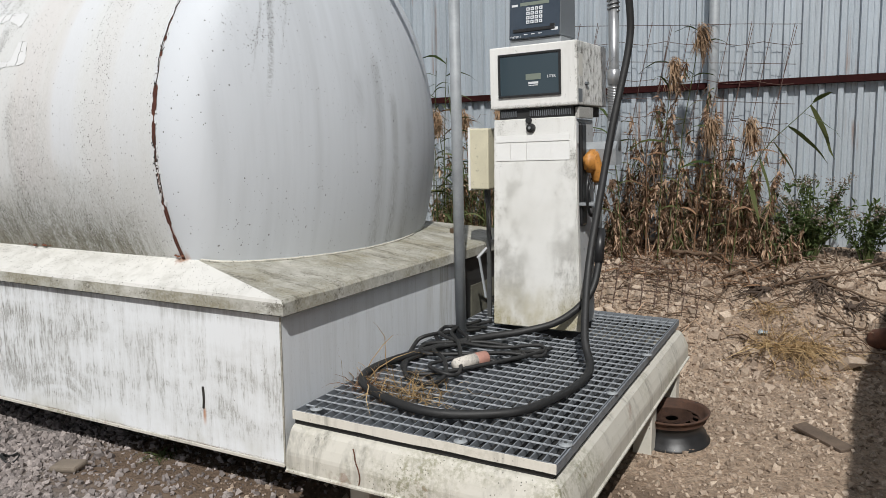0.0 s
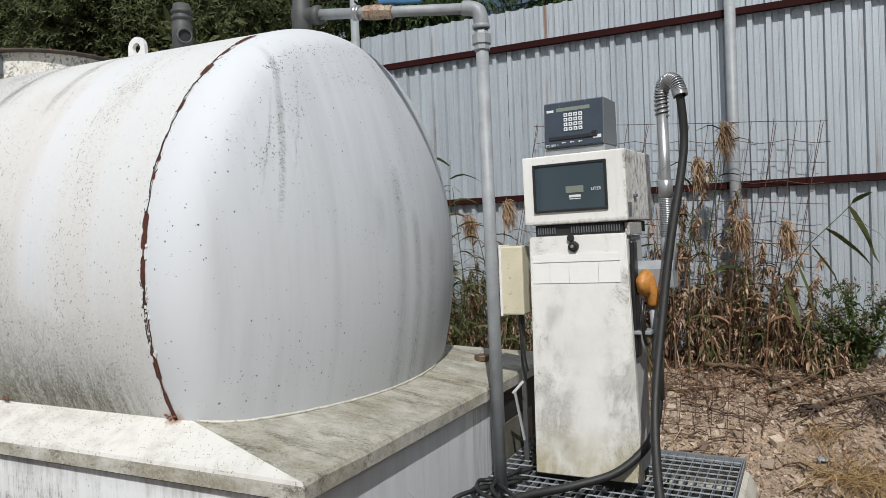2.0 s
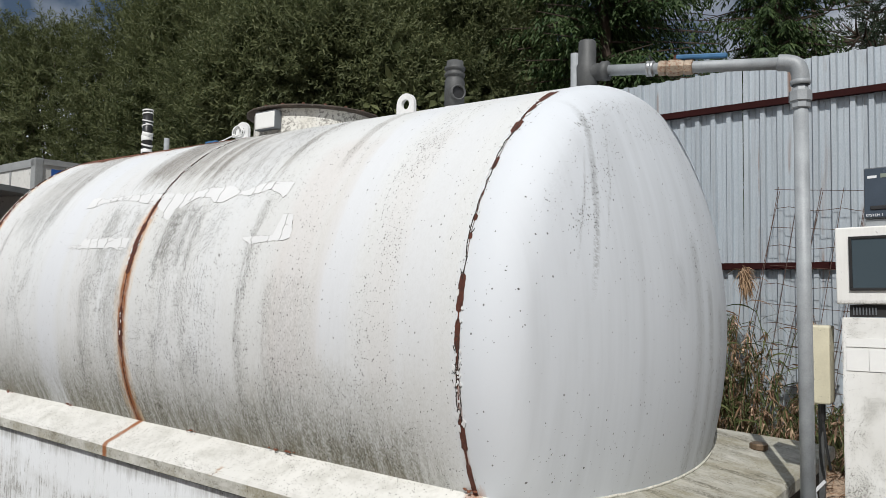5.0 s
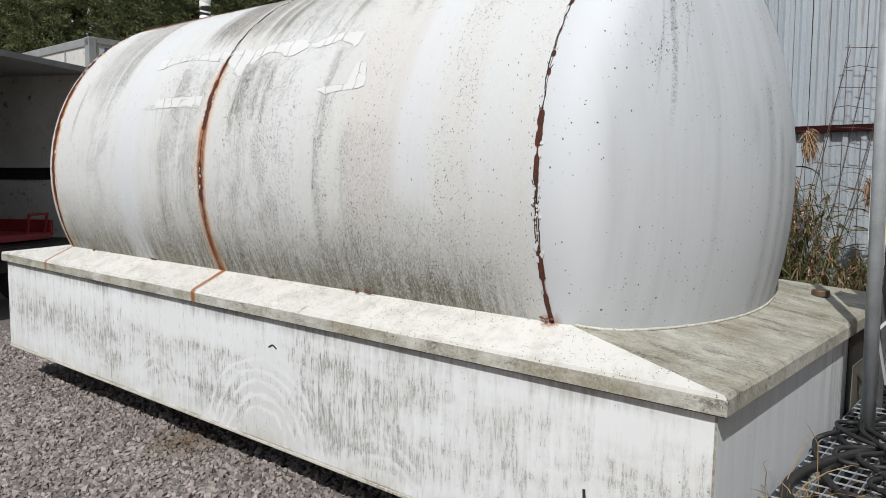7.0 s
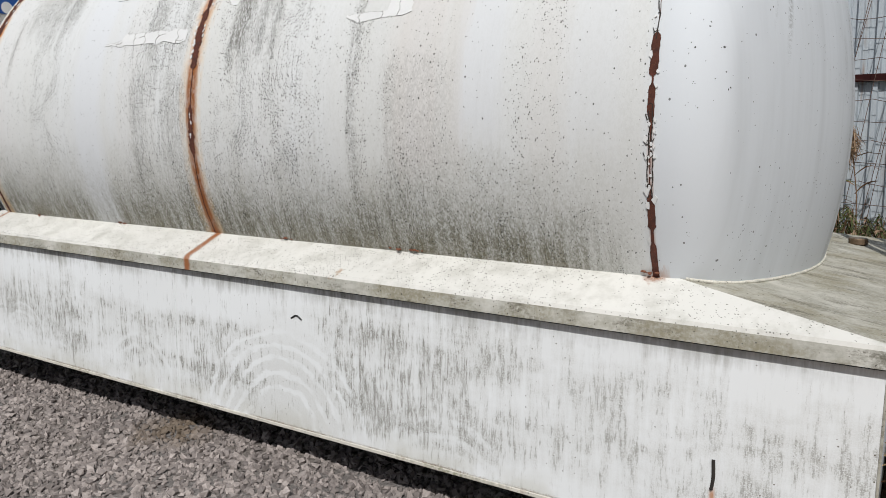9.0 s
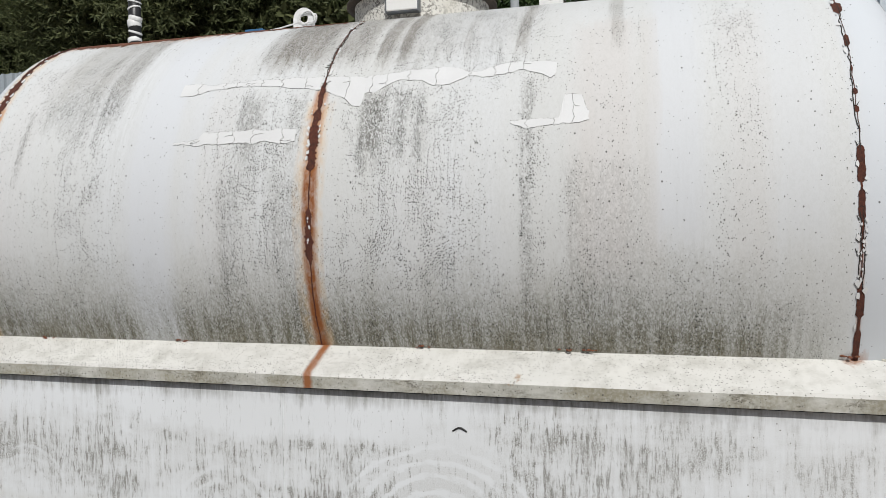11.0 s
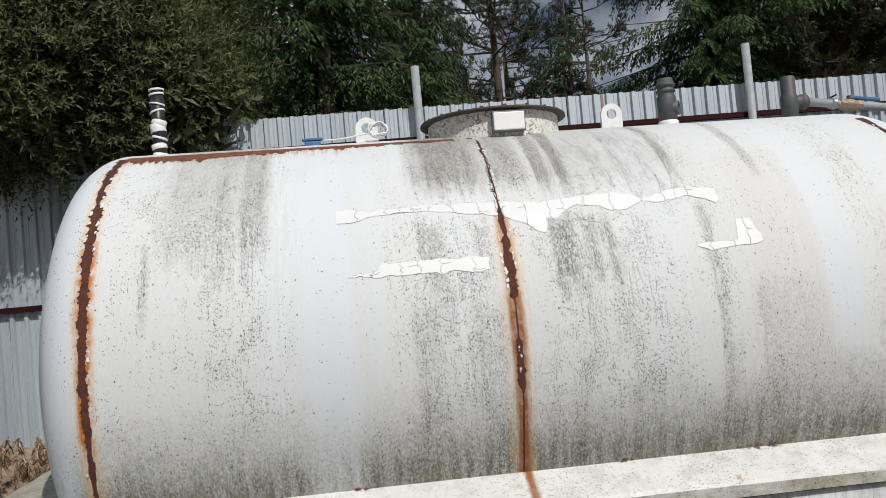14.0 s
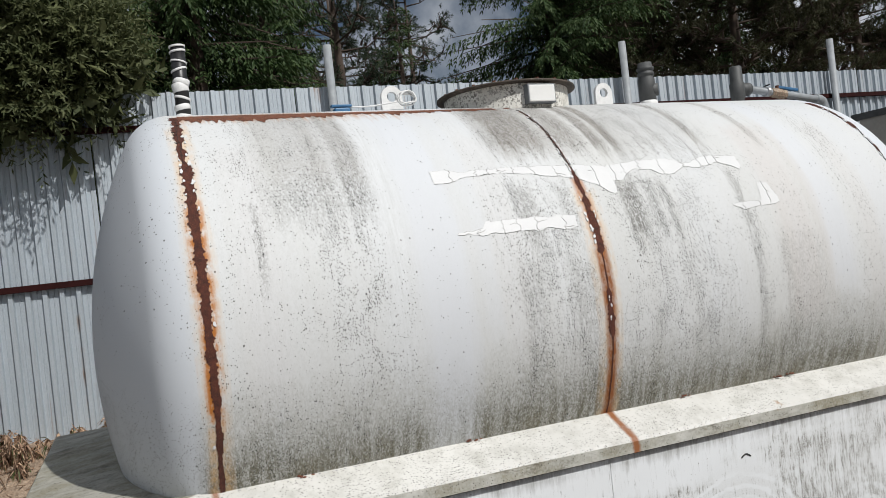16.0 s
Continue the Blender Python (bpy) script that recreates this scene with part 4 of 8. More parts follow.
def build_tank():
    tank = thing("fuel_tank", TANK, "large horizontal white steel fuel tank with rusty seams", "fuel tank")
    bm = lathe([(R, SEAM_L), (R, SEAM_L * 0.5), (R, SEAM_M), (R, SEAM_R * 0.5), (R, SEAM_R)], 128, "x")
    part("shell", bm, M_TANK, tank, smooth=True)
    kr, cr = 0.233, 2.328
    depth = cr - math.sqrt((cr - kr) ** 2 - (R - kr) ** 2)
    ang = math.asin((R - kr) / (cr - kr))
    for sgn, at, lip in ((1, SEAM_R, 0.035), (-1, SEAM_L, 0.004)):
        prof = [(R, 0.0), (R, lip)]
        for i in range(1, 11):
            a = (math.pi / 2 - ang) * i / 10
            prof.append((R - kr + kr * math.cos(a), lip + kr * math.sin(a)))
        cx = lip + depth - cr
        for i in range(1, 25):
            a = ang * (1 - i / 24)
            prof.append((max(cr * math.sin(a), 1e-4), cx + cr * math.cos(a)))
        bm = lathe([(r, at + sgn * h) for r, h in prof], 128, "x")
        part("head", bm, M_TANK, tank, smooth=True)
    return tank


tank = build_tank()

# base box with a hipped cover plate
U0, U1, VB, W_TOP, W_BOT = -2.605, 2.87, 1.306, -0.69, -1.35
L0, L1, LV = -2.64, 2.91, 1.335


M_CRACKBLACK = simple("gouge_black", (0.03, 0.025, 0.022), 0.9, 0.0, 0.4, 30, 0.4)
M_PLATE = simple("dull_green_plate", (0.16, 0.155, 0.12), 0.7, 0.0, 0.4, 9, 0.2, spots=0.3)


def build_base():
    base = thing("tank_base", BASE @ pose(0, 0, W_BOT), "long white steel containment box under the tank with streaks", "tank base")
    z = -W_BOT
    t = 0.012
    part("front_panel", box(U0, U1, -VB, -VB + t, 0, W_TOP + z), M_BOX, base)
    part("back_panel", box(U0, U1, VB - t, VB, 0, W_TOP + z), M_BOX, base)
    part("end_panel", box(U1 - t, U1, -VB + t + 0.001, VB - t - 0.001, 0, W_TOP + z), M_ENDPANEL, base, "bluish white end panel")
    part("end_panel", box(U0, U0 + t, -VB + t + 0.001, VB - t - 0.001, 0, W_TOP + z), M_BOX, base)
    # black sheet proud of the panel, painting in the dark void behind the pipe
    part("void_sheet", box(U1 - 0.02, U1 + 0.004, 0.41, VB - 0.05, 0.02, W_TOP + z - 0.006), M_DARKGAP, base, "black sheet on the end panel for the shaded void below the cover")
    part("grey_green_plate", box(U1 + 0.005, U1 + 0.011, 0.50, 0.95, 0.02, 0.47, 0.002), M_PLATE, base, "grey-green steel plate over the black sheet")
    for y in (-VB - 0.006, VB - 0.006):
        part("bottom_lip", box(U0, U1 - 0.002, y, y + 0.0055, -0.004, 0.012, 0.002, seg=1), M_SKIRT, base, "chipped bottom lip")
    part("corner_bead", tube([(U1 - 0.002, -VB + 0.001, 0.002), (U1 - 0.002, -VB + 0.001, W_TOP + z - 0.005)], 0.0045, 6), M_LEDGEEND, base)
    # cover: fascia all round and four sloping planes that rise to the tank
    w0, w1, w2 = W_TOP + z, -0.628 + z, -0.518 + z
    out = [(L0, -LV), (L1, -LV), (L1, LV), (L0, LV)]
    inn = [(SEAM_L, -1.10), (SEAM_R, -1.10), (SEAM_R, 0.86), (SEAM_L, 0.86)]
    for i in range(4):
        j = (i + 1) % 4
        ends = i % 2
        n = 40
        p, q, r, s = (Vector((*v, h)) for v, h in ((out[i], w1), (out[j], w1), (inn[j], w2), (inn[i], w2)))
        bm = bmesh.new()
        rows = []
        for kk in range(n + 1):
            t = kk / n
            a, b = p.lerp(q, t), s.lerp(r, t)
            sag = Vector((0, 0, 0.004 * noise.noise((t * 9, i, 0))))
            lip = (b - a).normalized() * 0.012
            rows.append([bm.verts.new(x) for x in (a + Vector((0, 0, w0 - w1)), a + Vector((0, 0, -0.01)) + sag, a + lip + sag + Vector((0, 0, 0.002)), a.lerp(b, 0.5) + sag, b)])
        for x, y in zip(rows, rows[1:]):
            for m in range(4):
                bm.faces.new((x[m], y[m], y[m + 1], x[m + 1]))
        bmesh.ops.recalc_face_normals(bm, faces=bm.faces[:])
        me = mesh_of(bm)
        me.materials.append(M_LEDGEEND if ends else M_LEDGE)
        me.materials.append(M_FASCIA)
        for f in me.polygons:
            f.material_index = 1 if f.index % 4 == 0 else 0
        part("cover_plate", me, M_LEDGE, base, "mossy grey sloping end cover plate" if ends else "pale sloping cover plate with lichen and rust runs")
    # underside sheet of the cover, in the same near-black as the gaps
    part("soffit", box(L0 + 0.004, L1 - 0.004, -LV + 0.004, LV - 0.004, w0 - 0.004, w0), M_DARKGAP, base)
    # dirt marks knocked into the front panel
    part("gouge", tube(curve_pts([(2.418, -VB - 0.001, 0.285), (2.421, -VB - 0.002, 0.23), (2.416, -VB - 0.001, 0.185)], 4), 0.006, 6, radii=None), M_CRACKBLACK, base, "black gouge in the panel with a rusty foot")
    part("panel_joint", box(-0.137, -0.128, -VB - 0.003, -VB + 0.001, 0.02, W_TOP + z - 0.01, 0.002, seg=1), M_BOX, base, "thin painted upright joint in the panel")
    part("scratch", tube(curve_pts([(0.63, -VB - 0.001, 0.505), (0.66, -VB - 0.002, 0.52), (0.69, -VB - 0.001, 0.505)], 4), 0.004, 5), M_DARKGAP, base)
    return base


build_base()


# tank details ---------------------------------------------------------------
def on_tank(u, deg, r=R):
    a = radians(deg)
    return Vector((u, -r * math.cos(a), r * math.sin(a)))


def rough(x, seed):
    return noise.noise((x, seed, 0)) + 0.5 * noise.noise((x * 2.3, seed, 4)) + 0.3 * noise.noise((x * 5.1, seed, 8))


def rust_band(u0, lo, hi, width, seed, jag=1.0):
    """A ribbon of flaked rust along a ring seam; width(d) is its half width by height in degrees."""
    bm = bmesh.new()
    step = 0.22
    prev = None
    for i in range(int((hi - lo) / step) + 1):
        d = lo + i * step
        w = width(d) * max(0.25, 1 + 0.45 * jag * rough(d * 0.23, seed))
        off = 0.006 * rough(d * 0.07, seed + 5) + 0.002 * rough(d * 0.5, seed + 7)
        a = bm.verts.new(on_tank(u0 + off - w * max(0.3, 1 + 0.5 * jag * rough(d * 0.45, seed + 9) + (0.35 * jag if noise.noise((d * 1.7, seed, 21)) > 0.15 else 0)), d, R + 0.0022))
        b = bm.verts.new(on_tank(u0 + off + w * max(0.3, 1 + 0.5 * jag * rough(d * 0.45, seed + 13) + (0.35 * jag if noise.noise((d * 1.7, seed, 27)) > 0.15 else 0)), d, R + 0.0022))
        if prev:
            bm.faces.new((prev[0], prev[1], b, a))
        prev = (a, b)
    return bm


def steps(*pairs):
    """A function that runs straight between (degrees, half width) pairs."""
    xs, ys = [p[0] for p in pairs], [p[1] for p in pairs]
    return lambda d: float(np.interp(d, xs, ys))


def paint_rag(cols, seed, lines):
    """Remains of a white paint layer: columns (u, low, high) with cracks between some of them."""
    bm = bmesh.new()
    pts = []
    for (ua, la, ha), (ub, lb, hb) in zip(cols, cols[1:]):
        m = max(1, int((ub - ua) / 0.008))
        for i in range(m):
            t = i / m
            pts.append((ua + (ub - ua) * t, la + (lb - la) * t, ha + (hb - ha) * t))
    prev = None
    next_crack = random.uniform(0.05, 0.12)
    prev_pt = None
    for u, lo, hi in pts:
        lo += 0.55 * noise.noise((u * 14, seed, 0)) + 0.3 * noise.noise((u * 45, seed, 2))
        hi += 0.45 * noise.noise((u * 14, seed, 4)) + 0.25 * noise.noise((u * 45, seed, 6))
        if hi - lo < 0.3:
            prev = None
            continue
        if prev_pt:
            for a, b in ((prev_pt[1], lo), (prev_pt[2], hi)):
                if noise.noise((u * 23, a * 0.3, seed + 11)) < -0.12:
                    continue
                lines.append([on_tank(prev_pt[0], a, R + 0.0012), on_tank(u, b, R + 0.0012)])
        prev_pt = (u, lo, hi)
        row = [bm.verts.new(on_tank(u + 0.004 * noise.noise((u * 30, k, seed)), lo + (hi - lo) * k / 3, R + 0.0018)) for k in range(4)]
        next_crack -= 0.008
        if prev:
            for k in range(3):
                bm.faces.new((prev[k], row[k], row[k + 1], prev[k + 1]))
        if next_crack <= 0:
            next_crack = random.uniform(0.05, 0.14)
            zig = [on_tank(u - 0.003 + random.uniform(-0.011, 0.011) * (0 < q < 5), lo + (hi - lo) * q / 5, R + 0.0022) for q in range(6)]
            lines.append(zig)
            if random.random() < 0.5:
                q = random.randint(1, 4)
                s = random.choice((-1, 1)) * random.uniform(0.03, 0.05)
                mid = lo + (hi - lo) * q / 5
                lines.append([zig[q], on_tank(u + s * 0.5, mid + random.uniform(-0.4, 0.4), R + 0.0022), on_tank(u + s, mid + random.uniform(-0.8, 0.8), R + 0.0022)])
        prev = row
    bmesh.ops.recalc_face_normals(bm, faces=bm.faces[:])
    return bm


def ring_plate(w, h, hole, y0, y1, cz):
    """A lifting eye: a plate with a round top and a hole."""
    bm = bmesh.new()
    n = 20
    out, inn = [], []
    for i in range(n):
        a = 2 * math.pi * i / n
        c, s = math.cos(a), math.sin(a)
        x, z = w * c, cz + w * s
        if s < -0.01:
            k = max(abs(c), abs(s))
            x, z = w * c / k if abs(c) > 0.1 else w * c / k, 0.0 if abs(s) > abs(c) else cz + w * s / k
            z = max(0.0, cz + (cz + 0.0) * s / k)
        out.append((x, z))
        inn.append((hole * c, cz + hole * s))
    vs = {}
    for key, ring in (("o", out), ("i", inn)):
        for y in (y0, y1):
            vs[key, y] = [bm.verts.new((x, y, z)) for x, z in ring]
    for i in range(n):
        j = (i + 1) % n
        bm.faces.new((vs["o", y0][i], vs["o", y0][j], vs["i", y0][j], vs["i", y0][i]))
        bm.faces.new((vs["o", y1][i], vs["i", y1][i], vs["i", y1][j], vs["o", y1][j]))
        bm.faces.new((vs["o", y0][i], vs["o", y1][i], vs["o", y1][j], vs["o", y0][j]))
        bm.faces.new((vs["i", y0][i], vs["i", y0][j], vs["i", y1][j], vs["i", y1][i]))
    bmesh.ops.recalc_face_normals(bm, faces=bm.faces[:])
    return bm


def neck_paint():
    """White manhole paint, thick with black mould spots, rusting at the foot."""
    k = Nodes("neck_paint")
    v = k.coords()
    xyz = k.n("SeparateXYZ")
    k.put(xyz.inputs[0], v)
    big, mid, fine = k.noise(v, 5, 4), k.noise(v, 26, 4, 0.7), k.noise(v, 75, 3, 0.7)
    col = k.mix(k.ramp(big, 0.3, 0.7), (0.62, 0.60, 0.54), (0.76, 0.75, 0.71))
    spots = k.math("MULTIPLY", k.ramp(k.math("ADD", k.math("MULTIPLY", fine, 0.6), k.math("MULTIPLY", mid, 0.4)), 0.50, 0.56), k.ramp(big, 0.36, 0.6, 0.35, 1.0))
    col = k.mix(k.math("MULTIPLY", spots, 0.85), col, (0.10, 0.09, 0.075))
    col = k.mix(k.math("MULTIPLY", k.ramp(k.math("ADD", xyz.outputs["Z"], k.math("MULTIPLY", mid, 0.1)), 1.16, 1.10), 0.8), col, (0.17, 0.08, 0.045))
    k.bump(fine, 0.3, 0.003)
    return k.done(col, 0.65)


def tank_details(tank):
    label = "dark flaked rust along the ring seam"
    part("weld_seam", rust_band(SEAM_R, -29, 66, steps((-29, 0.020), (-27, 0.011), (-21.5, 0.011), (-21, 0.005), (-18.5, 0.005), (-18, 0.0135), (-13, 0.0125), (-12.6, 0.0022), (-6, 0.0018), (-0.6, 0.0045), (0, 0.0105), (4.6, 0.0105), (5.0, 0.0035), (6.2, 0.0035), (6.5, 0.0135), (12.6, 0.0125), (13.2, 0.0012), (19.4, 0.0012), (19.6, 0.0075), (20.6, 0.0075), (20.8, 0.0012), (23.2, 0.0012), (23.4, 0.009), (24.2, 0.009), (24.5, 0.0012), (28.2, 0.0015), (29, 0.005), (30, 0.001), (34.5, 0.0012), (35.2, 0.010), (37.5, 0.008), (38.0, 0.0012), (45.0, 0.001), (46.0, 0.016), (49, 0.018), (49.6, 0.003), (53, 0.004), (55, 0.012), (58, 0.010), (60, 0.018), (66, 0.024)), 1.0, 0.3), M_SEAM, tank, label)
    part("weld_seam", rust_band(SEAM_M, -27, 66, steps((-27, 0.003), (-8, 0.003), (-6, 0.015), (3, 0.013), (4, 0.003), (12, 0.003), (13, 0.019), (26, 0.019), (27, 0.006), (30, 0.013), (33, 0.012), (36, 0.003), (66, 0.003)), 2.0), M_SEAM, tank, label)
    part("weld_seam", rust_band(SEAM_L, -27, 70, steps((-27, 0.009), (-12, 0.011), (-3, 0.015), (30, 0.018), (43, 0.020), (45, 0.009), (48, 0.019), (52, 0.009), (55, 0.018), (70, 0.017)), 3.0), M_SEAM, tank, label)
    # cracked paint where the seams are still covered, with lifted white chips
    for u0, lo, hi, amp, gap, seed in ((SEAM_M, 33, 68, 0.010, 1.3, 5), (SEAM_R - 0.002, 12, 58, 0.007, 2.0, 7), (SEAM_R - 0.006, -13, 1, 0.004, 1.0, 8), (SEAM_R + 0.006, -13, 2, 0.003, 1.1, 18), (SEAM_L, 44, 70, 0.007, 1.4, 9)):
        rng = random.Random(seed)
        d, x, paths = lo, 0.0, []
        line = []
        while d < hi:
            line.append(on_tank(u0 + x, d, R + 0.0015))
            if rng.random() < (0.22 if u0 > 1 else 0.4):
                s = rng.choice((-1, 1)) * rng.uniform(0.008, 0.022)
                paths.append([on_tank(u0 + x, d, R + 0.0015), on_tank(u0 + x + s * 0.5, d + rng.uniform(-0.4, 0.3), R + 0.0015), on_tank(u0 + x + s, d + rng.uniform(-0.2, 0.9), R + 0.0015)])
            d += rng.uniform(0.3, 1.0) * gap
            x = max(-amp, min(amp, x + rng.uniform(-1, 1) * amp * 1.3))
        for a, b in zip(line, line[1:]):
            paths.append([a, b])
        part("seam_crack", stems(paths, 0.0026, 0.0014, 4), M_CRACKDARK, tank, "thin black cracks in the seam paint")
    for u0, lo, hi, wid, count, seed in ((SEAM_L, -26, 46, 0.022, 7, 1), (SEAM_M, 11, 34, 0.025, 16, 2), (SEAM_M, 34, 66, 0.012, 22, 3), (SEAM_R, -27, 60, 0.012, 30, 4), (SEAM_L, 30, 66, 0.017, 16, 21), (SEAM_R, -12.6, -0.5, 0.003, 9, 14), (SEAM_M, -6, 3, 0.004, 6, 6)):
        rng = random.Random(seed)
        bm = bmesh.new()
        for i in range(count):
            d = rng.uniform(lo, hi)
            u = u0 + rng.choice((-1, 1)) * wid * rng.uniform(0.75, 1.25)
            s = rng.uniform(0.003, 0.009) * (1.0 if wid > 0.005 else 0.6)
            n = rng.randint(4, 6)
            ring = []
            for q in range(n):
                a = 2 * math.pi * (q + rng.uniform(-0.25, 0.25)) / n
                r = s * rng.uniform(0.6, 1.3)
                ring.append((u + r * math.cos(a), d + math.degrees(1.7 * r * math.sin(a) / R)))
            top = [bm.verts.new(on_tank(a, b, R + 0.0046)) for a, b in ring]
            low = [bm.verts.new(on_tank(a, b, R + 0.0005)) for a, b in ring]
            bm.faces.new(top)
            for q in range(n):
                bm.faces.new((low[q], low[(q + 1) % n], top[(q + 1) % n], top[q]))
        bmesh.ops.recalc_face_normals(bm, faces=bm.faces[:])
        ob = part("paint_flake", bm, M_RAG, tank, "lifted white paint flakes beside the seam")
        tagged(ob, kind="stuff")
    # rusted lap along the top
    bm = bmesh.new()
    prev = None
    for i in range(230):
        u = SEAM_L + 0.02 + i * 0.0078
        body = 1.0 if u < -1.0 else 0.62 if u < -0.5 else 0.4
        wid = (5.4 + 2.4 * noise.noise((u * 4, 0.5, 0))) * body + 6.5 * max(0.0, noise.noise((u * 13, 3, 0))) * body + 3.2 * noise.noise((u * 55, 6, 0)) * body
        row = [bm.verts.new(on_tank(u + 0.002 * noise.noise((u * 90, q, 2)), 71.5 - max(0.5, wid) * q / 8, R + 0.002)) for q in range(9)]
        if prev and noise.noise((u * 6, 9, 0)) > (-0.6 if u < -0.9 else -0.25):
            for p, q, m, n in zip(prev, prev[1:], row[1:], row):
                bm.faces.new((p, q, m, n))
        prev = row
    part("lap_seam", bm, M_LAP, tank, "rusted lap seam along the top")
    # remains of white lettering paint
    rows = (
        [(-0.77, 33.6, 37.4), (-0.7, 33.4, 37.4), (-0.62, 34.6, 36.6), (-0.5, 35.4, 36.8), (-0.34, 35.2, 37.2), (-0.03, 32.6, 36.7)],
        [(0.0, 32.2, 36.6), (0.05, 30.6, 36.4), (0.1, 29.8, 36.2), (0.13, 28.0, 36.2), (0.165, 27.0, 35.6), (0.18, 27.4, 35.4), (0.19, 31.0, 35.8), (0.24, 30.6, 36.2), (0.29, 32.6, 36.4), (0.36, 34.2, 36.6), (0.45, 33.4, 36.9), (0.5, 31.6, 36.9), (0.58, 31.6, 36.8), (0.66, 33.8, 35.4), (0.72, 33.2, 35.0), (0.8, 33.6, 36.8), (0.9, 34.4, 37.0), (0.98, 32.8, 36.7), (1.02, 31.6, 36.5), (1.05, 33.5, 36.4)],
        [(-0.73, 19.9, 20.2), (-0.6, 19.4, 20.8), (-0.58, 19.3, 22.4), (-0.34, 19.5, 22.6), (-0.1, 18.8, 22.2)],
        [(0.86, 20.8, 21.6), (0.93, 19.6, 21.6), (1.06, 19.9, 21.7), (1.08, 20.3, 26.9), (1.15, 20.6, 26.9), (1.17, 20.8, 23.8), (1.19, 21.0, 22.2)],
    )
    for i, row in enumerate(rows):
        lines = []
        rag = part("old_lettering", paint_rag(row, i * 3.1, lines), M_RAG, tank, "flaking remains of white lettering paint")
        tagged(part("crack", stems(lines, 0.0010, 0.0008, 4), M_CRACK, rag, "thin dark lines along the cracked paint edges"), kind="stuff")
    # manhole
    hole = part("manhole", lathe([(0.383, 0.96), (0.383, 1.25)], 48, "z"), M_NECK, tank, "round white manhole neck with a rusty bolted lid", smooth=True, m=pose(0.169, 0.004, 0))
    part("lid", lathe([(0.0, 1.284), (0.30, 1.278), (0.40, 1.266), (0.428, 1.262), (0.43, 1.25), (0.40, 1.247), (0.30, 1.247), (0.0, 1.248)], 48, "z"), M_HATCHRUST, hole, smooth=True)
    for i in range(20):
        a = 2 * math.pi * i / 20
        part("bolt", lathe([(0.0, 1.274), (0.010, 1.273), (0.011, 1.262)], 6, "z"), M_RUST, hole, m=pose(0.405 * math.cos(a), 0.405 * math.sin(a), 0))
    jb = part("junction_box", box(-0.085, 0.085, -0.055, 0.0, 0.0, 0.098, 0.006), M_LABEL, hole, "white plate box with a dark edge", m=pose(0.012, -0.372, 1.128))
    part("plate_edge", box(-0.090, 0.090, -0.05, 0.0, -0.006, 0.104, 0.003), M_GREYCASE, jb)
    # eyes
    for u, z in ((0.905, 1.155), (-0.575, 1.155)):
        part("lifting_eye", ring_plate(0.065, 0, 0.030, -0.012, 0.012, 0.112), M_TAPE, tank, "white lifting eye", m=pose(u, 0.02, z))
    # taped vent pipe
    vent = part("vent_pipe", tube([(0, 0, 1.14), (0, 0, 1.555)], 0.038, 18), M_BLACKPL, tank, "vent pipe wrapped in dark and white tape", smooth=True, m=pose(-1.745, 0.01, 0))
    for z, h, tilt in ((1.158, 0.034, 6), (1.215, 0.030, -11), (1.272, 0.014, 16), (1.312, 0.048, -9), (1.352, 0.03, 13), (1.425, 0.012, -17), (1.468, 0.010, 12), (1.522, 0.012, -8), (1.548, 0.012, -4)):
        part("tape", lathe([(0.040, z), (0.0425, z + h * 0.1), (0.0425, z + h * 0.9), (0.040, z + h)], 20, "z"), M_TAPE, vent, smooth=True, m=pose(0, 0, z, 0, tilt, 0) @ pose(0, 0, -z))
    # breather with a side port
    br = part("breather", lathe([(0.048, 1.15), (0.048, 1.185), (0.056, 1.187), (0.056, 1.35), (0.05, 1.362), (0.05, 1.375), (0.058, 1.378), (0.058, 1.392), (0.05, 1.395), (0.05, 1.41), (0.058, 1.413), (0.058, 1.428), (0.048, 1.432), (0.046, 1.462), (0.0, 1.47)], 24, "z"), M_ZINCDARK, tank, "grey cast breather fitting", smooth=True, m=pose(1.258, 0.01, 0))
    part("port", lathe([(0.043, 0.035), (0.043, 0.072), (0.034, 0.072), (0.034, 0.03)], 20, "x"), M_ZINCDARK, br, m=pose(0, 0, 1.275, 0, 0, -35), smooth=True)
    # black disc closing the port, in place of its shaded inside
    part("port_hole", lathe([(0.0, 0.058), (0.0335, 0.058)], 20, "x"), M_BLACKPL, br, m=pose(0, 0, 1.275, 0, 0, -35))
    part("collar", lathe([(0.05, 1.14), (0.062, 1.145), (0.062, 1.196), (0.056, 1.203)], 20, "z"), M_TAPE, br, smooth=True)
    # tee for the filling pipe
    te = part("pipe_tee", lathe([(0.042, 1.13), (0.042, 1.20), (0.050, 1.21), (0.052, 1.31), (0.044, 1.325), (0.043, 1.43), (0.036, 1.438), (0.0, 1.44)], 24, "z"), M_ZINCDARK, tank, "dark cast pipe tee", smooth=True, m=pose(2.058, 0.02, 0))
    part("branch", lathe([(0.042, 0.03), (0.042, 0.075), (0.048, 0.078), (0.048, 0.11), (0.0, 0.11)], 20, "x"), M_ZINCDARK, te, smooth=True, m=pose(0, 0, 1.277, 0, 0.5, 6))


M_RAG = simple("lettering_paint", (0.68, 0.685, 0.685), 0.5, 0.0, 0.06, 8, 0.04)
M_NECK = neck_paint()
M_SEAM = simple("seam_rust", (0.10, 0.028, 0.016), 0.85, 0.0, 0.65, 45, 0.8, spots=0.25, spot_col=(0.24, 0.085, 0.03))
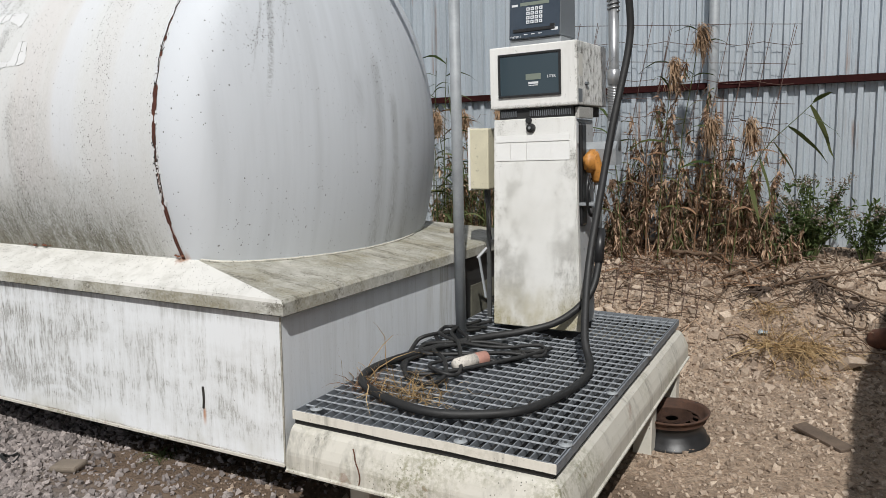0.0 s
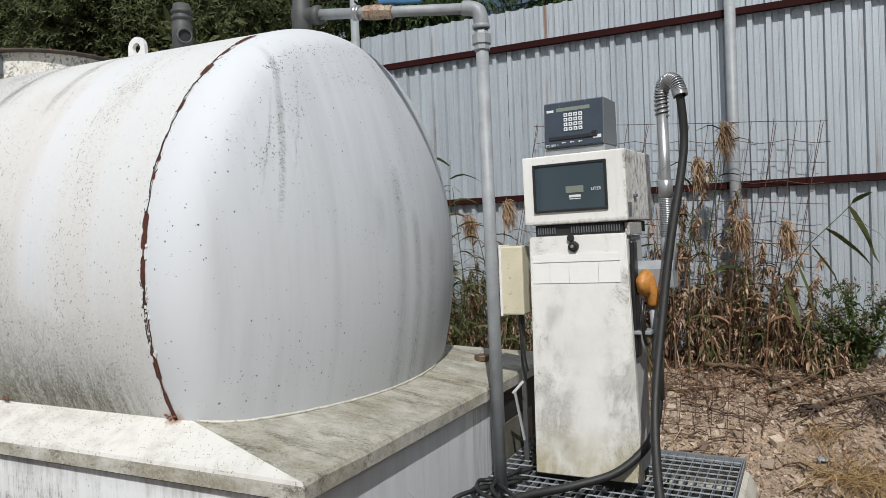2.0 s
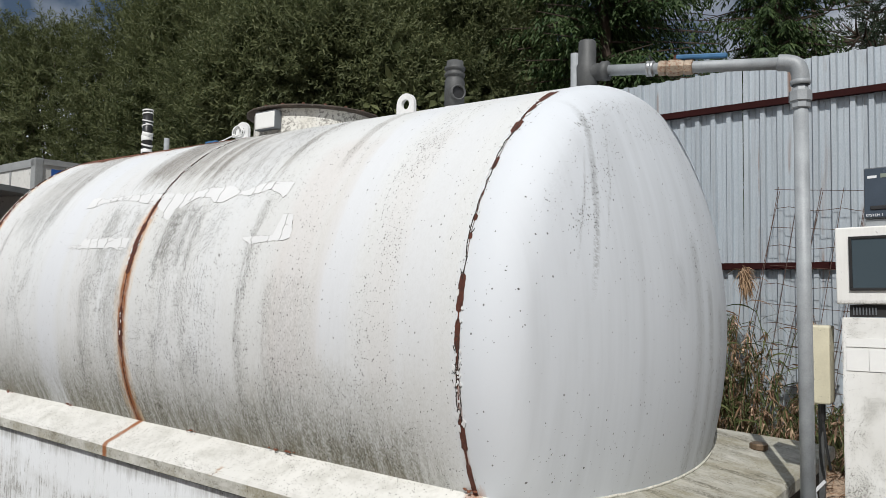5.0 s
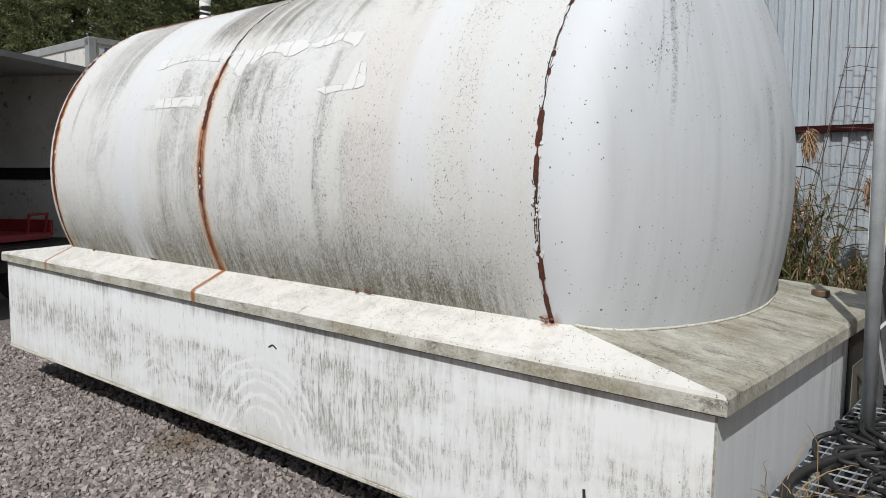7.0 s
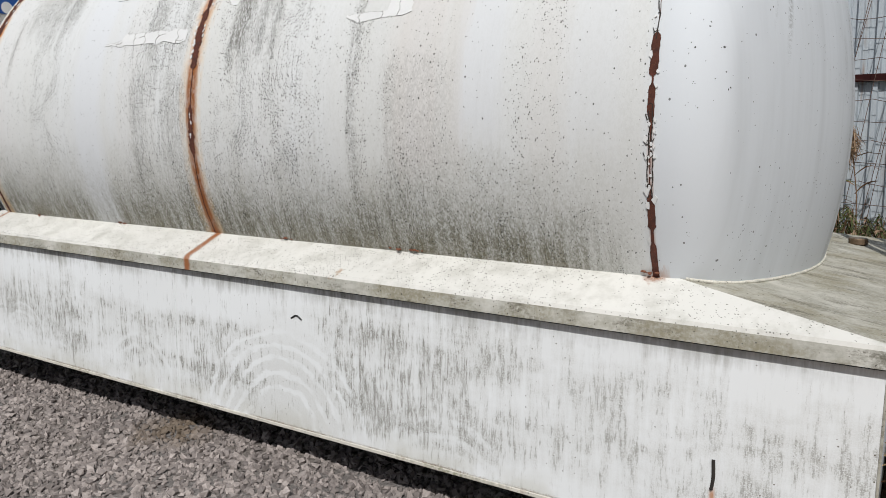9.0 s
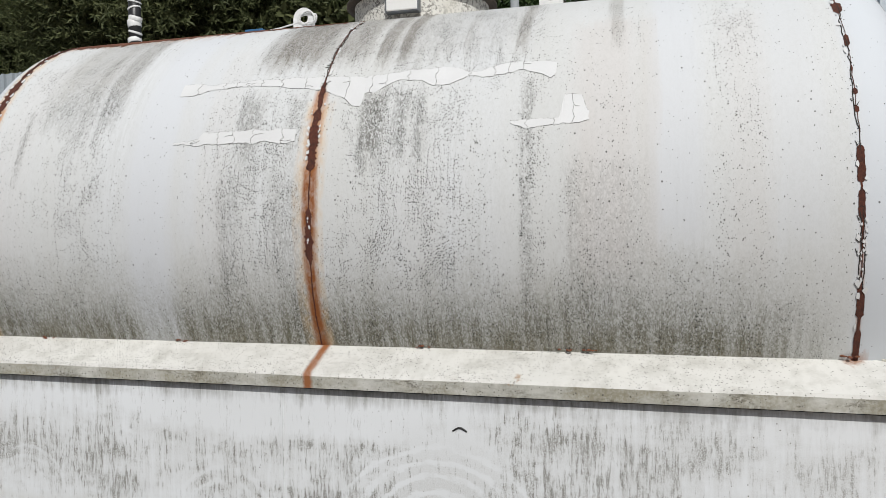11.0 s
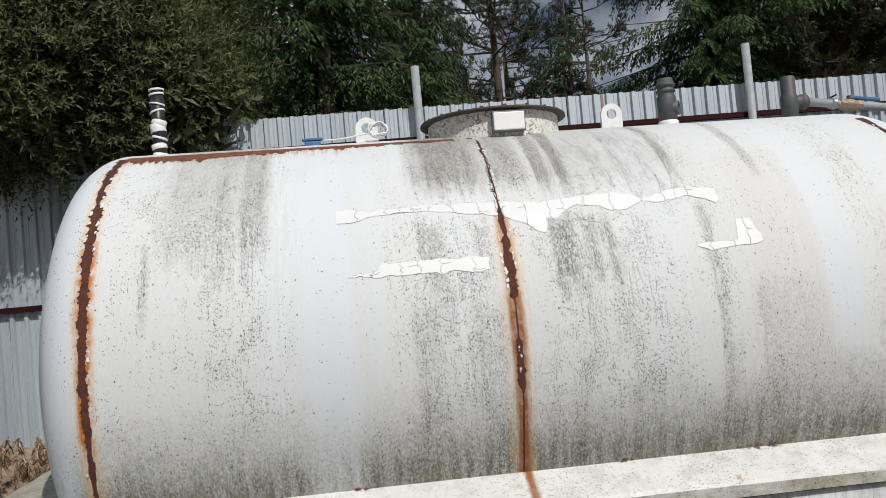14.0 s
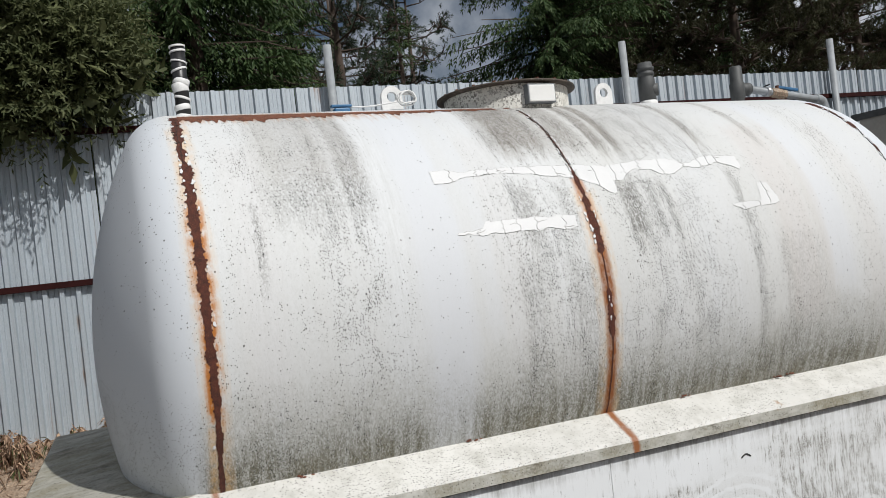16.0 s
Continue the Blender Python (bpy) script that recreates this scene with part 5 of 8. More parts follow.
M_LAP = simple("lap_rust", (0.17, 0.062, 0.034), 0.85, 0.0, 0.55, 22, 0.7, spots=0.3, spot_col=(0.36, 0.15, 0.05))
M_CRACKDARK = simple("seam_crack_black", (0.03, 0.024, 0.02), 0.9, 0.0, 0.3, 20, 0.1)
M_CRACK = simple("crack_line", (0.10, 0.095, 0.085), 0.9, 0.0, 0.3, 20, 0.1)
# rusty lid, coloured darker throughout for its shaded underside
M_HATCHRUST = simple("lid_rust", (0.075, 0.058, 0.045), 0.8, 0.0, 0.6, 9, 0.4, spots=0.15, spot_col=(0.22, 0.20, 0.17))
tank_details(tank)


def build_rust_spots():
    """Crumbs of rust caught where the shell meets the cover plate."""
    rng = random.Random(17)
    for u in (-0.74, 1.06, 1.18, -1.5, 0.45, 2.14):
        m = bmesh.new()
        for q in range(7):
            r = rng.uniform(0.003, 0.007)
            lump = bmesh.new()
            bmesh.ops.create_icosphere(lump, subdivisions=1, radius=r)
            off = Vector((rng.uniform(-0.035, 0.035), rng.uniform(-0.012, 0.004), rng.uniform(-0.004, 0.004)))
            for v in lump.verts:
                v.co = Vector((v.co.x * 1.5, v.co.y, v.co.z * 0.7)) + off
            merge(m, lump)
        a = math.asin(-0.526 / R)
        tagged(part("rust_crumb", m, M_LAP, tank, "brown rust crumbs at the foot of the shell", m=pose(u, -R * math.cos(a) - 0.004, R * math.sin(a))), kind="stuff")


build_rust_spots()


def build_bead():
    """A pale sealant bead where the dished end meets the end cover plate."""
    back = TANK.inverted() @ BASE
    kr, cr = 0.233, 2.328
    depth = cr - math.sqrt((cr - kr) ** 2 - (R - kr) ** 2)

    def reach(u):
        h = u - SEAM_R - 0.035
        if h <= 0:
            return R
        if h >= depth:
            return 0.0
        if h < kr * math.sqrt(1 - ((R - kr) / (cr - kr)) ** 2):
            return R - kr + math.sqrt(max(0.0, kr * kr - h * h))
        return math.sqrt(max(0.0, cr * cr - (h - depth + cr) ** 2))
    pts = []
    for i in range(72):
        v = -1.12 + i * 0.005 if i < 12 else -1.06 + (i - 12) * 0.031
        for q in range(400):
            u = 2.88 - q * 0.002
            p = back @ Vector((u, v, -0.628 + (L1 - u) / (L1 - SEAM_R) * 0.11))
            if math.hypot(p.y, p.z) < reach(p.x):
                pts.append(p + Vector((0.004, 0, 0.003 + 0.002 * noise.noise((i * 0.9, 0, 0)))))
                break
    part("sealant_bead", tube(pts, 0.008, 6, radii=[0.006 + 0.003 * abs(noise.noise((i * 0.7, 2, 0))) for i in range(len(pts))]), M_BEAD, tank, "pale sealant bead along the foot of the end", smooth=True)


M_BEAD = simple("old_sealant", (0.62, 0.60, 0.53), 0.6, 0.0, 0.3, 20, 0.3, spots=0.35)
build_bead()


def build_cable():
    """White cable coiled over an eye, with a blue clamp on the tank top."""
    c = thing("coiled_cable", TANK @ pose(-0.53, -0.04, R), "thin white cable coiled over the lifting eye", "cable")
    pts = []
    for i in range(70):
        a = i * 0.42
        pts.append((0.01 + 0.055 * math.cos(a) + 0.004 * i / 20, -0.03 + 0.012 * math.sin(a * 0.37), 0.075 + 0.035 * math.sin(a) + 0.01 * math.sin(i)))
    part("coil", tube(pts, 0.0045, 6), M_TAPE, c, smooth=True)
    part("lead", tube(curve_pts([(-0.31, 0.04, 0.045), (-0.2, 0.0, 0.04), (-0.1, -0.02, 0.05), (-0.02, -0.03, 0.06)], 8), 0.0045, 6), M_TAPE, c, smooth=True)
    b = thing("blue_clamp", TANK @ pose(-0.89, 0.0, R), "small blue clamp lying on the tank top", "clamp")
    part("body", box(-0.045, 0.045, -0.03, 0.03, 0.002, 0.04, 0.008), M_BLUE, b)
    part("jaw", box(-0.06, 0.06, -0.02, 0.02, 0.045, 0.06, 0.004), M_BLUE, b)
    part("pin", tube([(-0.03, 0, 0.03), (-0.03, 0, 0.055)], 0.006, 8), M_ZINC, b)


build_cable()


def build_filler_cap():
    c = thing("filler_cap", BASE @ pose(2.649, 0.761, -0.598), "small rusty brass cap on the tank base cover", "cap")
    part("stub", lathe([(0.036, -0.04), (0.036, 0.012), (0.0, 0.012)], 20, "z"), M_BRASS, c, smooth=True)
    part("cap", lathe([(0.044, 0.01), (0.046, 0.013), (0.046, 0.036), (0.042, 0.041), (0.0, 0.043)], 16, "z"), M_BRASS, c)


build_filler_cap()

# ---------------------------------------------------------------- dispensing platform
PLAT = pose(-2.09, 2.383, 0.514, 1.3, 1.45, 1.65)
PW, PL = 1.165, 2.21


def build_platform():
    plat = thing("dispensing_platform", PLAT @ pose(0, 0, -0.27), "low white steel platform with a flared skirt", "platform")
    top = 0.27
    sides = ((0.008, 0.0, PW, 0.0), (PW, 0.0, PW, PL), (PW, PL, 0.008, PL))
    for idx, (x0, y0, x1, y1) in enumerate(sides):
        d = Vector((x1 - x0, y1 - y0)).normalized()
        n = Vector((d.y, -d.x))

        def sweep(prof, jag=0.0):
            bm = bmesh.new()
            steps = 24
            rows = []
            for k in range(steps + 1):
                t = k / steps
                row = []
                for o, h in prof:
                    m0 = 0.0 if idx == 0 else -o
                    m1 = 0.0 if idx == 2 else o
                    a = Vector((x0, y0)) + n * o + d * m0
                    b = Vector((x1, y1)) + n * o + d * m1
                    q = a + (b - a) * t
                    row.append(bm.verts.new((q.x, q.y, h + jag * noise.noise((t * 9, h * 40, idx)))))
                rows.append(row)
            m = len(prof)
            for a, b in zip(rows, rows[1:]):
                for i in range(m):
                    bm.faces.new((a[i], b[i], b[(i + 1) % m], a[(i + 1) % m]))
            bm.faces.new(rows[0][::-1])
            bm.faces.new(rows[-1])
            bmesh.ops.recalc_face_normals(bm, faces=bm.faces[:])
            return bm
        part("edge_angle", sweep([(0.0, top - 0.034), (0.006, top - 0.036), (0.006, top + 0.001), (0.0, top + 0.001)], 0.003), M_EDGE if idx == 0 else M_GRATE, plat, "white painted edge angle with chipped paint")
        # strip set back and blackened for the shaded gap below the edge angle
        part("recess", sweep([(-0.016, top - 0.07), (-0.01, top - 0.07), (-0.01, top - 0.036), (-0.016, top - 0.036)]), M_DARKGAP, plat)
        part("skirt", sweep([(-0.009, top - 0.062), (0.004, top - 0.066), (0.022, top - 0.082), (0.042, top - 0.125), (0.055, 0.11), (0.058, 0.095), (0.06, 0.035), (0.068, 0.03), (0.068, 0.022), (0.05, 0.022), (0.05, 0.09), (-0.009, top - 0.076)]), M_SKIRT, plat, "flared white painted skirt with moss and rust")
    # crack with rust on the front skirt
    pts = [(0.33, -0.0335, 0.175), (0.345, -0.046, 0.155), (0.352, -0.0515, 0.13), (0.368, -0.058, 0.105), (0.377, -0.0605, 0.07), (0.372, -0.0615, 0.04)]
    part("crack", tube(curve_pts(pts, 5), 0.0028, 5), M_RUST, plat, "rusty crack in the skirt")
    # dark sheet added below the bars so the openings look shaded
    part("pan", box(0.008, PW - 0.02, 0.02, PL - 0.02, 0.09, 0.1), M_DARKGAP, plat, "near-black sheet under the grating that darkens its openings")
    for x, y in ((PW + 0.0, 0.12), (PW + 0.0, 1.42), (0.3, 0.1), (PW, 2.05)):
        part("foot", box(x - 0.05, x + 0.045, y - 0.05, y + 0.05, -0.30, 0.03, 0.004), M_SKIRT, plat)


build_platform()


def build_grating():
    g = thing("bar_grating", PLAT @ pose(0, 0, -0.035), "galvanised steel bar grating around the dispenser", "grating")
    x0, x1, y0, y1, h = 0.012, PW - 0.006, 0.006, PL - 0.006, 0.035
    for a, b, c, d in ((x0, x1, y0, y0 + 0.004), (x0, x1, y1 - 0.004, y1), (x0, x0 + 0.004, y0 + 0.005, y1 - 0.005), (x1 - 0.004, x1, y0 + 0.005, y1 - 0.005)):
        part("edge_bar", box(a, b, c, d, 0, h), M_GRATE, g)
    n = 24
    bar = mesh_of(box(-0.0021, 0.0021, y0 + 0.005, y1 - 0.005, 0.002, h - 0.001))
    bar.materials.append(M_GRATE)
    for i in range(1, n):
        part("bearing_bar", bar, M_GRATE, g, m=pose(x0 + (x1 - x0) * i / n, 0, 0))
    k = 31
    rod = mesh_of(box(x0 + 0.005, x1 - 0.005, -0.0026, 0.0026, h - 0.004, h + 0.0012))
    rod.materials.append(M_ROD)
    for i in range(1, k):
        part("cross_bar", rod, M_ROD, g, m=pose(0, y0 + (y1 - y0) * i / k, 0))


build_grating()


def build_clips():
    """Round hold-down washers on the grating."""
    first = None
    for x, y in ((-1.997, 2.433), (-1.31, 2.43), (-0.951, 2.586), (-0.961, 3.201), (-0.97, 3.83)):
        m = pose(x, y, (PLAT @ (PLAT.inverted() @ Vector((x, y, 0.52)) * Vector((1, 1, 0)))).z + 0.001)
        if first is None:
            first = thing("grating_clip", m, "round grey steel hold-down washer on the grating", "washer", group="grating clips")
            part("washer", lathe([(0.0, 0.010), (0.012, 0.009), (0.014, 0.006), (0.026, 0.005), (0.028, 0.001), (0.0, 0.001)], 20, "z"), M_ZINC, first, smooth=True)
            part("screw", lathe([(0.0, 0.014), (0.007, 0.013), (0.008, 0.009)], 6, "z"), M_ZINCDARK, first)
        else:
            copy_thing(first, m)


build_clips()


# ---------------------------------------------------------------- dispenser
def lettering(text, size, material, parent, m, label="", thick=0.0006):
    cu = bpy.data.curves.new("text", "FONT")
    cu.body, cu.size, cu.extrude = text, size, thick
    ob = bpy.data.objects.new("text", cu)
    scene.collection.objects.link(ob)
    bpy.context.view_layer.update()
    me = bpy.data.meshes.new_from_object(ob.evaluated_get(bpy.context.evaluated_depsgraph_get()))
    bpy.data.objects.remove(ob)
    bpy.data.curves.remove(cu)
    me.materials.clear()
    me.materials.append(material)
    return part("lettering", me, material, parent, label, m=m)


DISP = pose(-1.64, 3.92, 0.545, 0, -0.8, -2.5)
FACE = pose(0, 0, 0, 90, 0, 0)


def build_dispenser():
    d = thing("fuel_dispenser", DISP, "old white fuel dispenser with a grimy cabinet and display head", "fuel dispenser")
    w = 0.245
    # cabinet body, leaning front door, plinth shadow gap
    # body greyer than the white door: the side's shade is in its colour
    part("cabinet", box(-w + 0.012, w - 0.004, 0.07, 0.345, 0.03, 1.185, 0.006), M_GREYSIDE, d, "cabinet body with its sides toned grey")
    bm = prism([(0.0, 0.03), (0.05, 0.03), (0.085, 1.2), (0.06, 1.2)], (-w, w), "x")
    bmesh.ops.bevel(bm, geom=bm.edges[:], offset=0.005, segments=2, affect="EDGES")
    for v in bm.verts:
        if v.co.x > 0:
            v.co.x += 0.042 * (1 - v.co.z / 1.2)
    door = part("door", bm, M_CAB, d, "white cabinet door streaked with grey grime")
    # blackened block: the shadow strip below the door is put in as colour
    part("plinth", box(-w + 0.02, w - 0.02, 0.045, 0.33, -0.03, 0.0295), M_DARKGAP, d, "recessed plinth blackened for the shade under the cabinet")
    lean = math.degrees(math.atan2(0.06, 1.188))
    fd = pose(0, 0.0, 0.012, -lean, 0, 0)
    strip = part("label_strip", box(-0.228, 0.216, -0.0045, -0.0012, 1.062, 1.098), M_LABEL, door, "white label strip", m=fd)
    for i, (a, b) in enumerate(((-0.228, -0.14), (-0.138, -0.04), (-0.038, 0.108), (0.11, 0.216))):
        part("label", box(a, b, -0.004, -0.001, 0.958, 1.056), M_LABEL, door, "blank white label", m=fd)
    lock = part("lock", lathe([(0.0, -0.026), (0.010, -0.026), (0.011, -0.022), (0.017, -0.022), (0.018, -0.014), (0.026, -0.012), (0.027, 0.0)], 20, "y"), M_BLACKPL, door, "round black key lock with a flap", m=fd @ pose(-0.012, 0, 1.135))
    part("key_plug", lathe([(0.0, -0.029), (0.008, -0.028), (0.009, -0.024)], 14, "y"), M_CHROME, lock)
    part("flap", lathe([(0.0, -0.016), (0.017, -0.015), (0.018, -0.004)], 14, "y"), M_BLACKPL, lock, m=pose(-0.012, 0, 0.042, 0, 25, 0))
    # louvre under the head
    gap = part("louvre", box(-w + 0.03, w - 0.015, 0.075, 0.46, 1.202, 1.256), M_DARKGAP, d, "black louvred gap under the head")
    for i in range(34):
        x = -w + 0.045 + i * 0.0125
        if 8 <= i <= 13:
            continue
        part("slat", box(x, x + 0.004, 0.068, 0.0745, 1.212, 1.244), M_GREYCASE, gap)
    part("bracket", box(w - 0.012, w + 0.012, 0.09, 0.3, 1.19, 1.25, 0.003), M_HEADCASE, d)
    # head
    bm = box(-0.262, 0.262, 0.052, 0.50, 1.258, 1.598, 0.006)
    head = part("head", bm, M_HEADCASE, d, "white box head with stained side")
    x0, x1, z0, z1 = -0.205, 0.172, 1.318, 1.556
    for a, b, c, e in ((x0, x1, z1 - 0.012, z1), (x0, x1, z0, z0 + 0.012), (x0, x0 + 0.012, z0 + 0.012, z1 - 0.012), (x1 - 0.012, x1, z0 + 0.012, z1 - 0.012)):
        part("bezel", box(a, b, 0.042, 0.056, c, e, 0.002), M_BLACKPL, head, "black display frame")
    part("display_pane", box(x0 + 0.012, x1 - 0.012, 0.047, 0.051, z0 + 0.012, z1 - 0.012), M_GLASS, head, "dark glossy display pane")
    part("screen", box(-0.035, 0.055, 0.0455, 0.0468, 1.408, 1.44), M_LCD, head, "grey number display")
    part("screen", box(-0.02, 0.04, 0.0455, 0.0468, 1.385, 1.397), M_KEY, head, "small white label")
    part("bar", box(-0.018, 0.038, 0.0455, 0.0468, 1.3755, 1.380), M_KEY, head)
    lettering("LITER", 0.021, M_KEY, head, pose(0.092, 0.0465, 1.413) @ FACE)
    part("sticker", box(0.2622, 0.2635, 0.07, 0.125, 1.275, 1.345), M_GREYCASE, head, "grey type plate")
    part("paper_rest", box(0.2622, 0.2632, 0.075, 0.13, 1.41, 1.53), M_HATCH, head, "peeled paper remains")
    part("latch", box(0.2625, 0.275, 0.16, 0.2, 1.37, 1.385, 0.003), M_GREYCASE, head)
    # side: holster, nozzle
    hol = part("holster", box(w - 0.002, w + 0.02, 0.105, 0.185, 0.60, 1.165, 0.014), M_BLACKPL, d, "black nozzle holster strip")
    part("side_flap", box(w - 0.003, w + 0.006, 0.075, 0.1, 1.05, 1.17, 0.004), M_GREYSIDE, d)
    noz = part("nozzle", tube(curve_pts([(w + 0.06, 0.155, 0.99), (w + 0.075, 0.17, 0.92), (w + 0.085, 0.19, 0.85)], 5), 0.036, 12, radii=None), M_ORANGE, d, "fuel nozzle with a worn orange cover", smooth=True)
    bm = prism([(0.075, 0.985), (0.2, 1.03), (0.27, 0.965), (0.275, 0.9), (0.2, 0.885), (0.1, 0.90)], (w + 0.03, w + 0.085), "x")
    bmesh.ops.bevel(bm, geom=bm.edges[:], offset=0.012, segments=2, affect="EDGES")
    part("nozzle_cover", bm, M_ORANGE, noz, "scuffed orange rubber cover", smooth=True)
    part("guard", tube(curve_pts([(w + 0.05, 0.12, 0.88), (w + 0.055, 0.085, 0.82), (w + 0.055, 0.095, 0.72), (w + 0.05, 0.15, 0.66), (w + 0.05, 0.19, 0.66)], 6), 0.009, 8), M_BLACKPL, noz, smooth=True)
    part("lever", tube(curve_pts([(w + 0.05, 0.17, 0.86), (w + 0.052, 0.12, 0.79), (w + 0.05, 0.15, 0.7)], 6), 0.007, 8), M_BLACKPL, noz, smooth=True)
    part("spout_bracket", box(w, w + 0.09, 0.09, 0.2, 0.715, 0.732, 0.003), M_ZINC, d)
    part("swivel", tube([(w + 0.078, 0.185, 0.84), (w + 0.082, 0.19, 0.70), (w + 0.08, 0.19, 0.58)], 0.017, 12), M_ZINC, noz, "grey steel hose swivel", smooth=True)
    # bright tube that carries the hose
    tb = part("hose_riser", tube([(0.400, 0.235, 1.05), (0.400, 0.235, 1.87)], 0.0275, 16), M_CHROME, d, "bright steel hose riser", smooth=True)
    prof = []
    for i in range(22):
        z = 1.17 + i * 0.0085
        prof += [(0.033, z), (0.038, z + 0.003), (0.033, z + 0.006)]
    part("bellows", lathe(prof, 18, "z"), M_CHROME, tb, "ribbed steel sleeve", m=pose(0.400, 0.235, 0), smooth=True)
    part("socket", lathe([(0.029, 1.36), (0.034, 1.362), (0.034, 1.44), (0.029, 1.443)], 18, "z"), M_CHROME, tb, m=pose(0.400, 0.235, 0), smooth=True)
    part("socket", lathe([(0.0, 1.01), (0.036, 1.01), (0.036, 1.168), (0.032, 1.17)], 18, "z"), M_ZINC, tb, m=pose(0.400, 0.235, 0), smooth=True)
    bm = prism([(0.18, 0.93), (0.27, 0.93), (0.27, 1.03), (0.2, 1.06), (0.17, 1.02)], (0.25, 0.43), "x")
    part("riser_bracket", bm, M_ZINC, d, "grey angled riser bracket")
    # spring round the top bend
    bend = curve_pts([(0.400, 0.235, 1.747), (0.400, 0.235, 1.847), (0.418, 0.222, 1.897), (0.451, 0.2, 1.912), (0.483, 0.178, 1.892), (0.501, 0.165, 1.847), (0.506, 0.16, 1.822)], 10)
    coil = []
    n = 620
    for i in range(n):
        f = i / (n - 1) * (len(bend) - 1)
        j = min(int(f), len(bend) - 2)
        p = bend[j].lerp(bend[j + 1], f - j)
        t = (bend[j + 1] - bend[j]).normalized()
        a = Vector((0.6, 0.8, 0)).cross(t).normalized()
        b = t.cross(a)
        ph = i / n * 2 * math.pi * 30
        coil.append(p + (a * math.cos(ph) + b * math.sin(ph)) * 0.0315)
    part("spring", tube(coil, 0.0040, 5), M_CHROME, d, "steel anti-kink spring", smooth=True)
    return d


M_GREYSIDE = simple("grey_side_tone", (0.42, 0.43, 0.44), 0.5, 0.0, 0.15, 5, 0.1, spots=0.1)
dispenser = build_dispenser()


def build_terminal():
    t = thing("fuel_terminal", DISP @ pose(0.006, 0.075, 1.598, 0, 0, 1.0), "blue-grey card terminal with keypad on the dispenser head", "terminal")
    part("foot", box(-0.15, 0.15, 0.012, 0.215, 0.0, 0.035, 0.003), M_ZINC, t, "pale steel foot")
    bm = prism([(0.0, 0.036), (0.225, 0.036), (0.225, 0.262), (0.022, 0.262)], (-0.152, 0.152), "x")
    bmesh.ops.bevel(bm, geom=bm.edges[:], offset=0.004, segments=2, affect="EDGES")
    part("case", bm, M_GREYCASE, t, "grey case")
    lean = pose(0, 0, 0.036, -math.degrees(math.atan2(0.022, 0.226)), 0, 0)
    front = part("front_plate", box(-0.148, 0.148, -0.003, 0.0, 0.004, 0.222, 0.001), M_BLUEBLACK, t, "dark blue front plate", m=lean)
    part("screen", box(-0.085, 0.085, -0.0045, -0.0032, 0.178, 0.196), M_LCD, front, "narrow grey screen")
    part("slot", box(-0.125, 0.122, -0.008, -0.0032, 0.036, 0.054, 0.003), M_BLACKPL, front, "black card slot")
    part("slot_cheek", box(0.092, 0.122, -0.007, -0.0032, 0.054, 0.066, 0.002), M_BLACKPL, front)
    part("white_tag", box(0.1, 0.14, -0.0045, -0.0032, 0.03, 0.046), M_KEY, front)
    pad = part("keypad", box(-0.05, 0.052, -0.0045, -0.0032, 0.075, 0.17), M_BLUEBLACK, front)
    for r in range(4):
        for c in range(4):
            x, z = -0.047 + c * 0.0252, 0.078 + r * 0.0235
            part("key", box(x, x + 0.0195, -0.0075, -0.0046, z, z + 0.0185, 0.0012, seg=1), M_KEY, pad)
            part("key_mark", box(x + 0.006, x + 0.0135, -0.0082, -0.0077, z + 0.006, z + 0.0125), M_BLUEBLACK, pad)
    for x in (-0.06, -0.018, 0.024):
        bm = prism([(x, 0.022), (x + 0.008, 0.017), (x + 0.008, 0.0205), (x + 0.022, 0.0205), (x + 0.022, 0.0235), (x + 0.008, 0.0235), (x + 0.008, 0.027)], (-0.0042, -0.0033), "y")
        part("arrow", bm, M_KEY, front)
    part("maker_mark", box(-0.136, -0.1, -0.0042, -0.0033, 0.178, 0.19), M_KEY, front)
    lettering("SYSTEM 1", 0.0165, M_KEY, front, pose(-0.144, -0.0036, 0.007) @ FACE, thick=0.0004)


build_terminal()


def build_hose():
    h = thing("fuel_hose", PLAT, "thick black rubber fuel hose looping on the grating", "hose")
    inv = PLAT.inverted()

    def w(x, y, z):
        return inv @ Vector((x, y, z))
    top = [inv @ (DISP @ Vector(p)) for p in ((0.400, 0.235, 1.792), (0.400, 0.235, 1.847), (0.418, 0.222, 1.894), (0.451, 0.2, 1.909), (0.483, 0.178, 1.889), (0.501, 0.165, 1.842))]
    down = [w(-1.15, 4.08, 2.13), w(-1.205, 3.98, 1.7), w(-1.235, 3.88, 1.35), w(-1.245, 3.72, 0.98), w(-1.19, 3.50, 0.68)]
    loop = [(1.0, 0.95, 0.045), (1.0, 0.72, 0.027), (0.943, 0.47, 0.026), (0.854, 0.315, 0.025), (0.612, 0.185, 0.025), (0.377, 0.215, 0.025), (0.15, 0.335, 0.025), (0.06, 0.47, 0.025), (0.065, 0.68, 0.025), (0.16, 0.97, 0.026), (0.32, 1.21, 0.04), (0.50, 1.36, 0.06), (0.68, 1.45, 0.12)]
    up = [w(-1.32, 3.95, 0.78), w(-1.295, 4.04, 0.95), w(-1.305, 4.10, 1.13)]
    part("hose", tube(curve_pts(top + down + loop + up, 10), 0.0195, 14), M_BLACK, h, smooth=True)
    part("hose_sleeve", tube([up[1], up[2]], 0.027, 14), M_BLACKPL, h, smooth=True)


build_hose()


